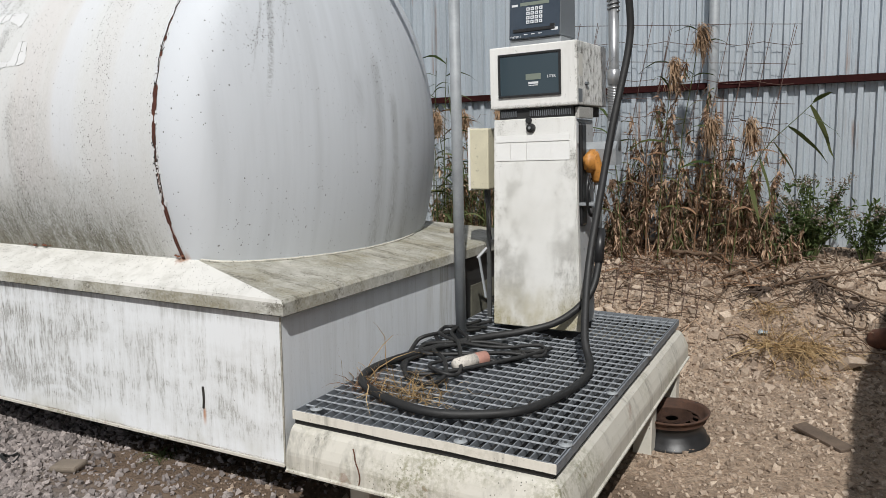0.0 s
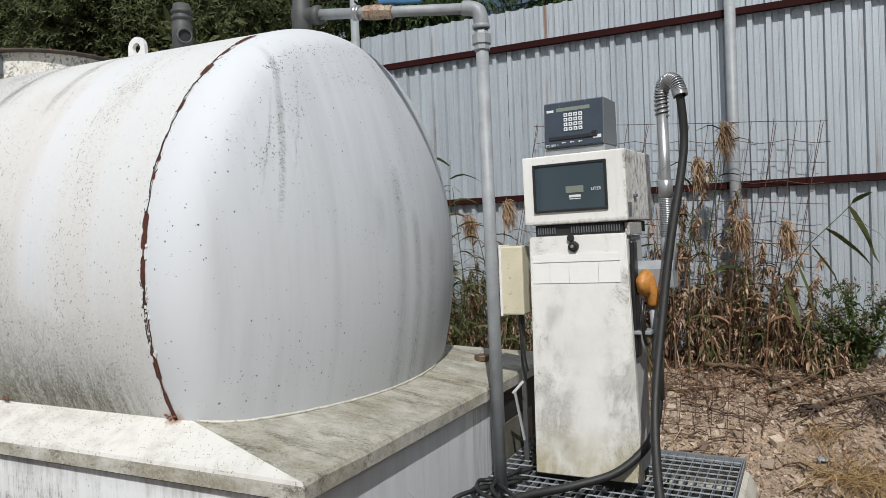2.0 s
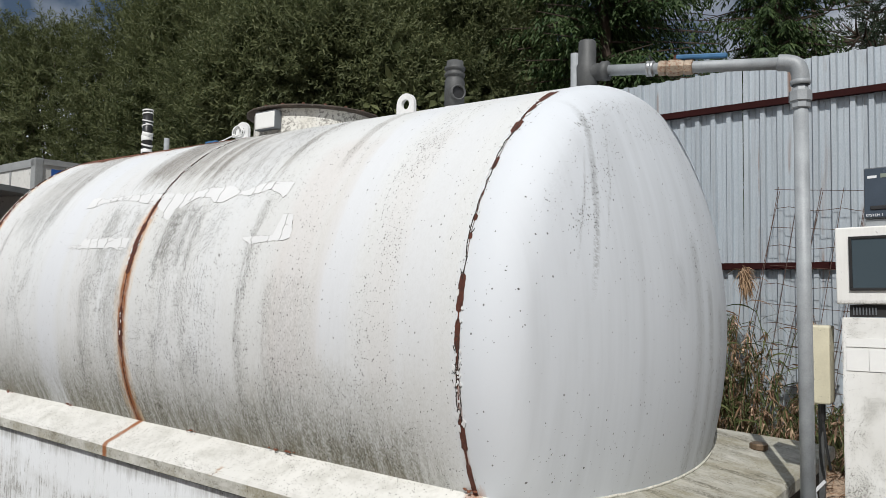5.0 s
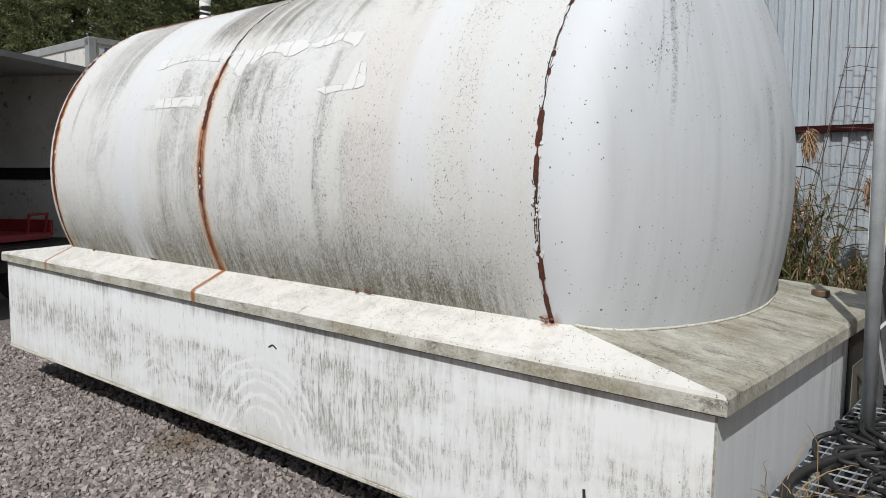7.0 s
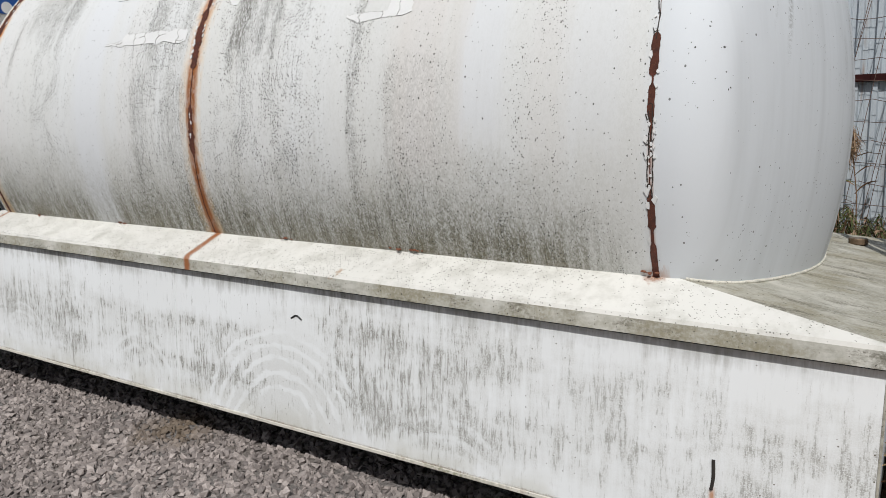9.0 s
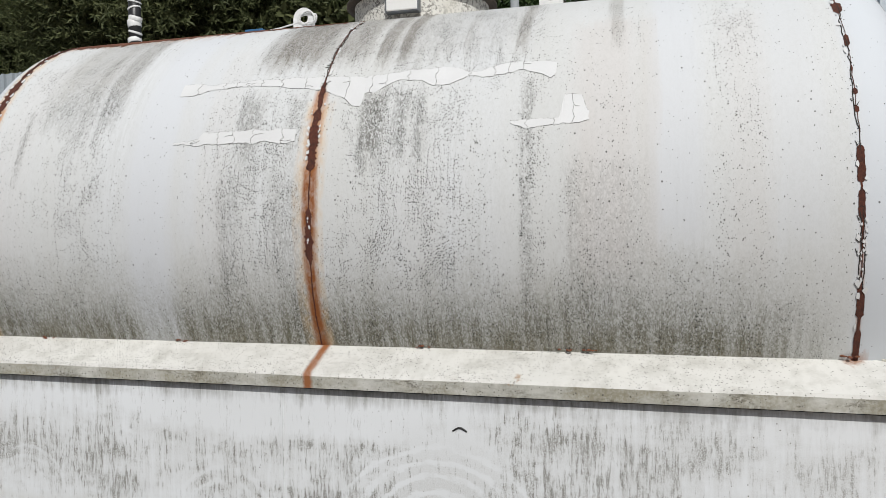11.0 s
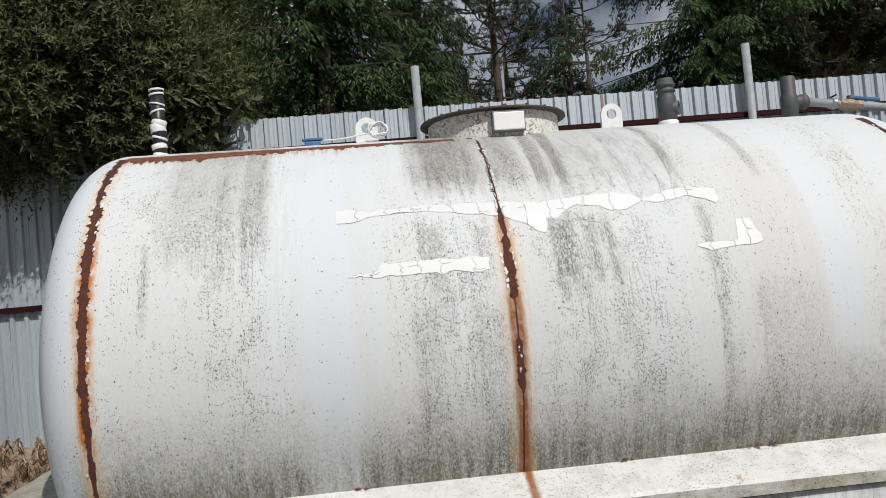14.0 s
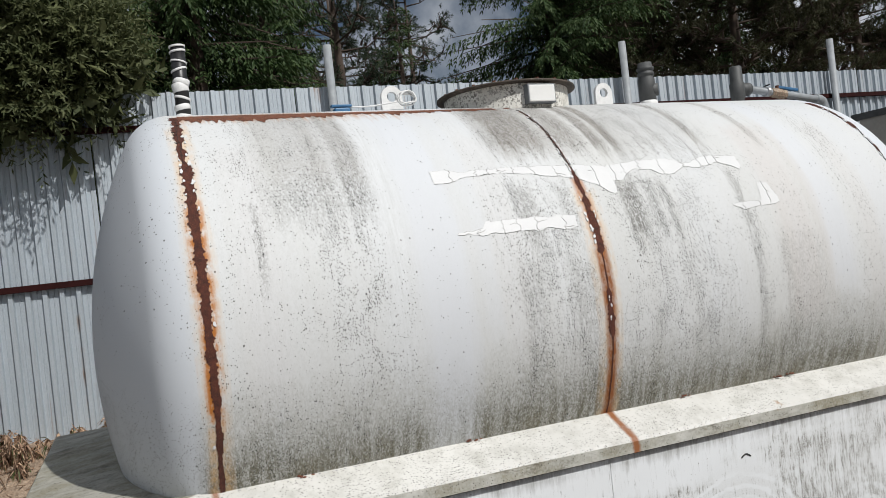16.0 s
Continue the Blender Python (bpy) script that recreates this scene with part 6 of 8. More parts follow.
def build_cables():
    c = thing("power_cable", PLAT, "tangled black power cable lying on the grating", "cable")
    rng = np.random.default_rng(4)
    ctrl = [(0.10, 1.35, 0.012), (0.05, 1.2, 0.03), (0.16, 1.02, 0.012), (0.12, 0.72, 0.012), (0.3, 0.62, 0.012), (0.62, 1.0, 0.03), (0.71, 1.22, 0.03), (0.62, 1.18, 0.012), (0.42, 0.98, 0.03), (0.17, 0.86, 0.03), (0.13, 0.98, 0.045), (0.4, 1.16, 0.035), (0.6, 1.12, 0.012), (0.56, 0.95, 0.012), (0.49, 0.92, 0.028)]
    part("cable", tube(curve_pts(ctrl, 9), 0.011, 8), M_BLACK, c, smooth=True)
    ctrl = [(0.2, 1.45, 0.012), (0.05, 1.12, 0.045), (0.02, 1.0, 0.012), (0.2, 0.6, 0.012), (0.36, 0.5, 0.012), (0.42, 0.58, 0.03), (0.32, 0.78, 0.04), (0.2, 0.9, 0.05), (0.3, 1.1, 0.045), (0.12, 1.3, 0.05), (0.06, 1.42, 0.012), (0.2, 1.62, 0.02)]
    part("cable", tube(curve_pts(ctrl, 9), 0.011, 8), M_BLACK, c, smooth=True)
    ctrl = [(0.22, 1.5, 0.012), (0.1, 1.28, 0.06), (0.03, 1.32, 0.03), (0.12, 1.12, 0.06), (0.3, 1.05, 0.05), (0.5, 1.08, 0.045), (0.66, 1.2, 0.045), (0.7, 1.1, 0.02), (0.5, 0.98, 0.045), (0.28, 0.74, 0.03), (0.38, 0.6, 0.045), (0.46, 0.66, 0.03), (0.3, 0.98, 0.06), (0.15, 1.2, 0.065), (0.18, 1.5, 0.05)]
    part("cable", tube(curve_pts(ctrl, 9), 0.010, 8), M_BLACK, c, smooth=True)
    p = thing("power_plug", PLAT @ pose(0.44, 0.82, 0.037, 0, 0, 62), "white and red industrial power plug", "plug")
    part("body", lathe([(0.0, -0.10), (0.02, -0.10), (0.03, -0.085), (0.034, -0.03), (0.036, 0.03), (0.0, 0.03)], 18, "x"), M_PLUGBODY, p, smooth=True)
    part("collar", lathe([(0.0, 0.03), (0.035, 0.03), (0.037, 0.04), (0.037, 0.095), (0.033, 0.1), (0.031, 0.095), (0.031, 0.05), (0.0, 0.05)], 18, "x"), M_PLUGRED, p, "faded red collar", smooth=True)
    k = thing("coiled_hose", PLAT @ pose(0.24, 1.78, 0.0), "coil of thin black hose behind the dispenser", "hose")
    pts = []
    for i in range(150):
        a = i * 0.23
        pts.append((0.0 + (0.085 + 0.015 * math.sin(i * 0.7)) * math.cos(a), (0.1 + 0.02 * math.cos(i * 0.31)) * math.sin(a), 0.014 + 0.0011 * i + 0.006 * math.sin(a * 1.7)))
    part("coil", tube(pts, 0.0115, 8), M_BLACK, k, smooth=True)


M_PLUGBODY = simple("plug_white", (0.62, 0.58, 0.52), 0.6, 0.0, 0.3, 30, 0.2, spots=0.4)
M_PLUGRED = simple("plug_red", (0.42, 0.22, 0.175), 0.6, 0.0, 0.25, 30, 0.2)
build_cables()


def build_junction_box():
    j = thing("junction_box", pose(-2.02, 4.03, 0.545, 0, 0, 3), "cream metal junction box fixed beside the dispenser", "junction box")
    part("body", box(-0.062, 0.062, 0.0, 0.13, 0.80, 1.155, 0.008), M_CREAM, j)
    part("lid", box(-0.066, -0.052, -0.006, 0.136, 0.793, 1.162, 0.004), M_TAPE, j, "white lid edge")
    part("gland", tube([(0.02, 0.06, 0.72), (0.02, 0.06, 0.80)], 0.012, 10), M_BLACKPL, j)
    part("lead", tube(curve_pts([(0.02, 0.06, 0.73), (0.035, 0.05, 0.60), (0.05, 0.06, 0.5)], 6), 0.006, 8), M_BLACKPL, j, "dark cable")
    part("bracket", box(-0.012, 0.012, 0.132, 0.15, -0.02, 1.0), M_ZINCDARK, j)
    part("strut", tube([(-0.005, 0.0, 0.40), (0.045, -0.02, 0.16)], 0.008, 4), M_ZINC, j)
    part("strut", tube([(0.03, 0.04, 0.45), (-0.02, 0.01, 0.39)], 0.010, 4), M_GREYSIDE, j)


build_junction_box()


def build_pipe():
    p = thing("filling_pipe", pose(-1.985, 3.69, 0.0), "grey steel pipe rising from the grating to the tank top", "pipe")
    tee = TANK @ Vector((2.058 + 0.11, 0.032, 1.277))
    end = tee - Vector((-1.985, 3.69, 0.0))
    a = Vector((-0.045, -0.004, 2.836))
    part("riser", tube([(0.012, 0, 0.50), (0, 0, 2.78)], 0.030, 18), M_ZINC, p, smooth=True)
    un = part("union", lathe([(0.031, 2.63), (0.040, 2.635), (0.040, 2.66), (0.047, 2.663), (0.047, 2.705), (0.036, 2.71), (0.031, 2.725)], 8, "z"), M_ZINC, p, "hexagonal pipe union")
    part("elbow", tube(curve_pts([(0, 0, 2.74), (0, 0, 2.78), (-0.012, -0.001, 2.818), a, (-0.085, -0.008, 2.843)], 6), 0.036, 18), M_ZINC, p, smooth=True)
    part("elbow_lip", lathe([(0.036, 2.733), (0.041, 2.735), (0.041, 2.753), (0.036, 2.755)], 18, "z"), M_ZINC, p, smooth=True)
    d = end - a
    part("cross_pipe", tube([a, end], 0.0265, 18), M_ZINC, p, smooth=True)
    turn = d.to_track_quat("X", "Z").to_matrix().to_4x4()
    at = Matrix.Translation(a + d * 0.60) @ turn
    v = part("valve", lathe([(0.028, -0.08), (0.036, -0.078), (0.036, -0.045), (0.031, -0.04), (0.039, -0.02), (0.039, 0.03), (0.032, 0.04), (0.036, 0.045), (0.036, 0.075), (0.028, 0.078)], 8, "x"), M_VALVE, p, "beige ball valve with rust", m=at)
    part("stem", tube([(0, 0, 0.02), (0, 0, 0.058)], 0.014, 10), M_RUST, v)
    part("handle", box(-0.225, 0.005, -0.014, 0.014, 0.036, 0.058, 0.006), M_BLUE, v, "blue lever handle")
    part("clamp_ring", lathe([(0.028, 0.10), (0.037, 0.102), (0.037, 0.115), (0.031, 0.118), (0.037, 0.121), (0.037, 0.134), (0.028, 0.136)], 18, "x"), M_CHROME, v, smooth=True)
    part("clamp_screw", tube([(0.118, -0.02, 0.044), (0.118, 0.03, 0.05)], 0.006, 6), M_BLACKPL, v)


M_VALVE = simple("valve_bronze", (0.36, 0.29, 0.215), 0.55, 0.15, 0.4, 16, 0.3, spots=0.6, spot_col=(0.2, 0.07, 0.03))
build_pipe()


def build_wheel_rim():
    r = thing("wheel_rim", pose(-0.885, 4.06, height(-0.885, 4.06) - 0.01, 2, -2, 20), "rusty steel car wheel rim lying on the dirt", "wheel rim")
    prof = [(0.165, 0.0), (0.195, 0.004), (0.197, 0.012), (0.182, 0.018), (0.178, 0.05), (0.160, 0.065), (0.158, 0.105), (0.178, 0.122), (0.182, 0.15), (0.196, 0.156), (0.198, 0.165), (0.190, 0.167), (0.174, 0.155), (0.170, 0.128), (0.150, 0.115)]
    part("barrel", lathe(prof[:8], 40, "z"), M_BLACKPL, r, "black painted barrel", smooth=True)
    part("flange", lathe(prof[7:], 40, "z"), M_RIMRUST, r, "rusty outer flange", smooth=True)
    bm = bmesh.new()
    rings = [(0.152, 0.115), (0.138, 0.128), (0.112, 0.138), (0.085, 0.128), (0.05, 0.118), (0.032, 0.122)]
    n = 48
    vs = [[bm.verts.new((a * math.cos(2 * math.pi * j / n), a * math.sin(2 * math.pi * j / n), h)) for j in range(n)] for a, h in rings]
    for i in range(len(rings) - 1):
        for j in range(n):
            if i == 1 and j % 4 in (0, 1):
                continue
            k = (j + 1) % n
            bm.faces.new((vs[i][j], vs[i][k], vs[i + 1][k], vs[i + 1][j]))
    bmesh.ops.solidify(bm, geom=bm.faces[:], thickness=0.004)
    part("disc", bm, M_RIMRUST, r, "rusty pierced disc", smooth=False)


M_RIMRUST = simple("rim_rust", (0.085, 0.042, 0.026), 0.85, 0.0, 0.6, 16, 0.5, spots=0.3, spot_col=(0.03, 0.025, 0.022))
build_wheel_rim()


# ---------------------------------------------------------------- yard: neighbours, unseen shade caster
def build_shade_caster():
    """An unseen plain building, added on the yard's far side to cast the shade on the bank."""
    s = thing("wall_east", pose(1.24, -2.5, 0.0), "unseen plain building added at the yard edge to shade the bank", "building", kind="structure")
    part("wall", box(0, 4.0, 0, 8.6, 0, 3.0), M_CONCRETE, s)
    part("roof", box(-0.02, 4.2, -0.1, 8.7, 3.001, 3.08), M_ZINCDARK, s)


M_CONCRETE = simple("rendered_wall", (0.42, 0.40, 0.37), 0.9, 0.0, 0.2, 2.0, 0.3)
build_shade_caster()


def build_truck_box():
    """An open insulated truck body standing beyond the tank."""
    ang = math.degrees(math.atan2(-0.475, -0.88))
    t = thing("truck_body", pose(-11.35, 4.62, 0.0, 0, 0, ang), "open white insulated truck body with a dark inside", "truck body")
    L, W, z0, z1, th = 6.0, 2.55, 0.85, 3.06, 0.06
    # local x runs into the body, local y across the opening
    part("floor", box(0, L, -0.0, W, z0 - 0.12, z0), M_DARKGAP, t)
    part("roof", box(-0.02, L, -0.02, W + 0.02, z1 - 0.07, z1), M_BODYGREY, t)
    part("side_wall", box(0, L, 0.0, th, z0, z1 - 0.072), M_BODYIN, t)
    part("side_wall", box(0, L, W - th, W, z0, z1 - 0.072), M_BODYIN, t)
    part("end_wall", box(L - th, L, th + 0.002, W - th - 0.002, z0, z1 - 0.072), M_BODYIN, t)
    for y0, y1 in ((th + 0.001, th + 0.02), (W - th - 0.02, W - th - 0.001)):
        part("rubbing_strip", box(0.05, L - 0.1, y0, y1, 1.62, 1.78), M_BLACKPL, t, "black rubbing strip")
    part("rubbing_strip", box(L - th - 0.025, L - th - 0.002, th + 0.025, W - th - 0.025, 1.62, 1.78), M_BLACKPL, t)
    part("door_frame", box(-0.05, -0.002, 0.0, 0.09, z0 - 0.1, z1 - 0.075), M_BODYGREY, t)
    part("door_frame", box(-0.05, -0.002, W - 0.09, W, z0 - 0.1, z1 - 0.075), M_BODYGREY, t)
    part("chassis", box(0.2, L, 0.7, W - 0.7, 0.55, z0 - 0.122), M_DARKGAP, t)
    for x in (1.0, 4.6):
        for y in (0.15, W - 0.4):
            part("wheel", lathe([(0.0, 0.0), (0.3, 0.0), (0.42, 0.03), (0.43, 0.22), (0.3, 0.25), (0.0, 0.25)], 28, "y"), M_BLACK, t, m=pose(x, y, 0.43), smooth=True)
    r = thing("red_trolley", t.matrix_world @ pose(0.9, 1.0, z0), "red painted metal trolley inside the truck body", "trolley")
    part("tray", box(-0.5, 0.55, -0.55, 0.3, 0.02, 0.1, 0.01), M_REDPAINT, r)
    part("side", box(-0.5, 0.5, -0.6, -0.552, 0.06, 0.26, 0.01), M_REDPAINT, r)
    part("handle", tube([(-0.45, -0.5, 0.1), (-0.5, -0.5, 0.34), (-0.5, -0.2, 0.34), (-0.45, -0.2, 0.1)], 0.02, 8), M_REDPAINT, r)


M_BODYIN = simple("insulated_panel", (0.62, 0.61, 0.58), 0.5, 0.0, 0.2, 1.5, 0.1, spots=0.15)
M_BODYGREY = simple("grey_frame", (0.32, 0.33, 0.33), 0.5, 0.2, 0.25, 4, 0.1)
M_REDPAINT = simple("red_paint", (0.30, 0.03, 0.035), 0.5, 0.0, 0.3, 8, 0.1)
build_truck_box()


def build_box_truck():
    t = thing("box_truck", pose(-12.25, 4.95, 0.0, 0, 0, 2), "white box truck body with grey frame and blue mark", "truck")
    part("body", box(-5.0, 0.0, 0, 2.35, 1.0, 3.58, 0.01), M_BODYIN, t)
    part("roof_rail", box(-5.02, 0.02, -0.02, 0.06, 3.5, 3.62, 0.01), M_BODYGREY, t)
    part("corner_post", box(-0.10, 0.025, -0.02, 0.10, 0.95, 3.63, 0.01), M_BODYGREY, t, "grey corner post")
    part("corner_post", box(-0.10, 0.025, 2.27, 2.37, 0.95, 3.63, 0.01), M_BODYGREY, t, "grey corner post")
    part("top_rail", box(-0.08, 0.025, 0.101, 2.269, 3.55, 3.63), M_BODYGREY, t)
    part("seam", box(-0.75, -0.71, -0.012, -0.001, 1.0, 3.5), M_BODYGREY, t)
    part("mark", box(0.003, 0.006, 0.22, 0.62, 3.25, 3.50), M_MARKBLUE, t, "blue mark with two discs")
    for y in (0.33, 0.51):
        part("disc", lathe([(0.0, 0.008), (0.075, 0.008)], 20, "x"), M_LABEL, t, m=pose(0, y, 3.33))
    part("chassis", box(-5.0, -0.05, 0.6, 1.7, 0.55, 0.998), M_DARKGAP, t)
    for x in (-4.2, -0.9):
        for y in (0.05, 2.05):
            part("wheel", lathe([(0.0, 0.0), (0.3, 0.0), (0.42, 0.03), (0.43, 0.22), (0.3, 0.25), (0.0, 0.25)], 28, "y"), M_BLACK, t, m=pose(x, y, 0.43), smooth=True)


M_MARKBLUE = simple("blue_film", (0.03, 0.10, 0.34), 0.4, 0.0, 0.1, 8, 0.02)
build_box_truck()

# ---------------------------------------------------------------- trees
UP = np.array([0.0, 0.0, 1.0])


def unit(a):
    return a / (np.linalg.norm(a, axis=-1, keepdims=True) + 1e-9)


def bush_crown(rng, rx, ry, rz, twigs, per, length, width, face=-0.3):
    """Leafy twigs over an uneven rounded form; most stand on its open side (towards -y)."""
    d = unit(rng.normal(size=(twigs * 3, 3)))
    d = d[d[:, 1] < -face * 1.0 + rng.uniform(-0.3, 0.5, len(d))][:twigs]
    n = len(d)
    bumps = np.array([1 + 0.22 * noise.noise((p[0] * 2.3, p[1] * 2.3, p[2] * 3.4)) + 0.12 * noise.noise((p[0] * 6, p[1] * 6, p[2] * 8)) for p in d])
    depth = 1 - np.abs(rng.normal(0, 0.13, n))
    base = d * np.array([rx, ry, rz]) * (bumps * depth)[:, None]
    grow = unit(d * np.array([1, 1, 0.5]) + rng.normal(0, 0.45, (n, 3)) + UP * 0.55)
    tl = rng.uniform(0.25, 0.6, n)
    f = np.tile(np.linspace(0.05, 1.0, per), n)
    idx = np.repeat(np.arange(n), per)
    pos = base[idx] + grow[idx] * (tl[idx] * f)[:, None] + np.array([0, 0, -0.06]) * (f ** 2)[:, None]
    ang = np.tile(np.arange(per) * 2.4, n) + rng.uniform(0, 6.28, n)[idx]
    a = unit(np.cross(grow, rng.normal(size=(n, 3))))[idx]
    b = np.cross(grow[idx], a)
    out = a * np.cos(ang)[:, None] + b * np.sin(ang)[:, None]
    ax = unit(grow[idx] * 0.75 + out * 0.8 + rng.normal(0, 0.15, out.shape))
    nr = unit(grow[idx] - out * 0.4 + rng.normal(0, 0.3, out.shape) + UP * 0.5)
    return leaves(pos, ax, nr, rng.uniform(0.75, 1.3, len(pos)) * length, rng.uniform(0.8, 1.2, len(pos)) * width, 0.12)


def bush(name, x, y, z, size, seed, twigs, label, mat, length=0.10, width=0.025, over=0.0):
    rng = np.random.default_rng(seed)
    ground = height(x, y)
    b = thing(name, pose(x, y, ground), label, "bush", group="willow hedge behind the fence")
    limbs = []
    for i in range(9):
        a = 2 * math.pi * i / 9 + rng.uniform(-0.3, 0.3)
        tip = Vector((size[0] * 0.6 * math.cos(a), size[1] * 0.6 * math.sin(a) - over * 0.6, (z - ground) + size[2] * rng.uniform(-0.1, 0.7)))
        limbs.append([(0.1 * math.cos(a), 0.1 * math.sin(a), -0.1), tip * 0.35 + Vector((0, 0, 0.4)), tip * 0.7 + Vector((0, 0, 0.3)), tip])
    part("trunk", stems(limbs, 0.06, 0.012, 6), M_BARK, b)
    part("crown", bush_crown(rng, *size, int(twigs * 1.7), 18, length, width), mat, b, m=pose(0, -over, z - ground))
    part("inner_leaves", bush_crown(rng, size[0] * 0.8, size[1] * 0.75, size[2] * 0.86, int(twigs * 0.5), 12, 0.2, 0.085), mat, b, m=pose(0, 0.15 - over, z - ground))
    return b


W_LABEL = "dense grey-green willow bush behind the sheet fence"
for x, y, z, size, seed, twigs, length, width in (
        (-8.95, 9.3, 5.0, (1.75, 1.6, 2.8), 2, 3700, 0.075, 0.020),
        (-10.8, 9.4, 5.2, (1.9, 1.6, 3.2), 3, 3400, 0.075, 0.020),
        (-12.9, 9.6, 5.0, (2.2, 1.6, 3.4), 4, 2700, 0.085, 0.023),
        (-15.4, 9.8, 5.0, (2.4, 1.7, 3.6), 5, 1900, 0.10, 0.026),
        (-18.5, 10.2, 5.0, (2.6, 1.8, 3.9), 6, 1600, 0.11, 0.028),
        (-8.9, 10.8, 8.0, (1.5, 1.4, 2.2), 8, 1500, 0.085, 0.023),
        (-11.6, 10.6, 8.2, (2.6, 1.6, 2.6), 9, 1700, 0.085, 0.023),
        (-22.5, 9.9, 5.2, (2.6, 1.8, 3.9), 12, 1300, 0.13, 0.034),
        (-26.0, 9.8, 5.4, (2.8, 1.9, 4.4), 13, 1300, 0.14, 0.036),
        (-30.0, 9.6, 5.6, (3.2, 2.0, 4.8), 14, 1300, 0.15, 0.038)):
    bush("willow_bush", x, y, z, size, seed, twigs, W_LABEL, M_WILLOW, length, width)
bush("willow_bush", -9.15, 8.3, 4.62, (1.8, 1.2, 1.05), 7, 3900, "willow bush hanging over the top of the sheet fence", M_WILLOW, 0.075, 0.020, over=1.0)
bush("willow_bush", -7.85, 8.2, 4.2, (0.72, 0.55, 0.62), 15, 700, "low willow boughs drooping over the fence rail", M_WILLOW, 0.075, 0.020, over=0.95)


def spruce_mesh(rng, tall, reach, z_low, whorl=0.27, per_whorl=6, dens=1.0):
    """Needle sprays of a spruce: drooping boughs with hanging twigs."""
    pos, ax, nr, ln = [], [], [], []
    limbs = []
    z = z_low
    while z < tall - 0.25:
        t = (z - z_low) / (tall - z_low)
        for i in range(per_whorl):
            a = rng.uniform(0, 2 * math.pi)
            L = reach * (1 - t) ** 0.8 * rng.uniform(0.7, 1.12) + 0.15
            d = np.array([math.cos(a), math.sin(a), 0.0])
            side = np.array([-d[1], d[0], 0.0])
            rise = 0.18 - 0.1 * (1 - t)
            steps = max(4, int(L / 0.11 * dens))
            limbs.append([(0, 0, z), tuple(d * L * 0.5 + UP * (z + rise * L - 0.16 * L)), tuple(d * L + UP * (z - 0.12 * L))])
            for s in range(1, steps + 1):
                f = s / steps
                p = d * L * f + UP * (z + rise * L * f - 0.42 * L * f * f + 0.14 * L * f ** 3)
                for sg in (-1, 1):
                    tl = (0.16 + 0.34 * L / (reach + 0.1)) * (1.05 - 0.6 * f) * rng.uniform(0.6, 1.3)
                    td = unit(side * sg * rng.uniform(0.55, 1.0) + d * rng.uniform(0.3, 0.8) - UP * rng.uniform(0.5, 1.5))
                    m = max(2, int(tl / 0.05))
                    for q in range(m):
                        g = (q + 0.5) / m
                        w = p + td * tl * g - UP * 0.08 * g * g
                        for e in (-1, 1):
                            pos.append(w)
                            ax.append(td * 0.85 + np.cross(td, UP) * e * 0.55 + rng.normal(0, 0.14, 3))
                            nr.append(UP + rng.normal(0, 0.4, 3))
                            ln.append(0.105 * rng.uniform(0.7, 1.3))
        z += whorl * rng.uniform(0.8, 1.2) * (1.0 - 0.35 * t)
    ln = np.array(ln)
    return leaves(np.array(pos), np.array(ax), np.array(nr), ln, ln * 0.30, 0.1), limbs


def spruce(x, y, tall, reach, seed, z_low=1.2, dens=1.0, mat=None, per=6):
    rng = np.random.default_rng(seed)
    t = thing("spruce_tree", pose(x, y, height(x, y)), "tall dark green spruce tree behind the sheet fence", "tree", group="spruces behind the fence")
    me, limbs = spruce_mesh(rng, tall, reach, z_low, dens=dens, per_whorl=per)
    part("trunk", tube([(0, 0, -0.2), (0.02, 0, tall * 0.5), (0, 0, tall)], 0.16, 10, radii=[0.19, 0.10, 0.015]), M_BARK, t, smooth=True)
    tagged(part("bough", stems(limbs, 0.022, 0.006, 4), M_BARK, t), kind="stuff")
    part("crown", me, mat or M_SPRUCE, t)
    return t


sp1 = spruce(-4.65, 13.2, 11.0, 1.7, 21)
sp2 = spruce(0.85, 12.5, 12.0, 2.9, 22, z_low=2.2, per=7)
sp3 = spruce(-6.15, 10.1, 11.5, 1.75, 23, z_low=2.0, per=7)
sp4 = spruce(0.05, 19.4, 8.6, 1.9, 24, dens=0.7, per=4)
for x, y, turn, s in ((-7.7, 14.2, 200, 1.0), (13.0, 13.6, 20, 1.2), (-2.2, 20.5, 130, 0.5)):
    copy_thing(sp2 if turn > 100 else sp3, pose(x, y, height(x, y), 0, 0, turn) @ Matrix.Diagonal((s, s, s, 1)))
for x, y, turn, s in ((3.4, 15.2, 10, 1.15), (6.2, 17.0, 60, 1.2), (9.6, 17.5, 90, 1.2), (-10.5, 16.0, 100, 1.15), (-14.0, 16.5, 250, 1.2), (-18.5, 17.0, 10, 1.25), (17.0, 16.5, 45, 1.2)):
    copy_thing(sp1, pose(x, y, height(x, y), 0, 0, turn) @ Matrix.Diagonal((s, s, s, 1)))


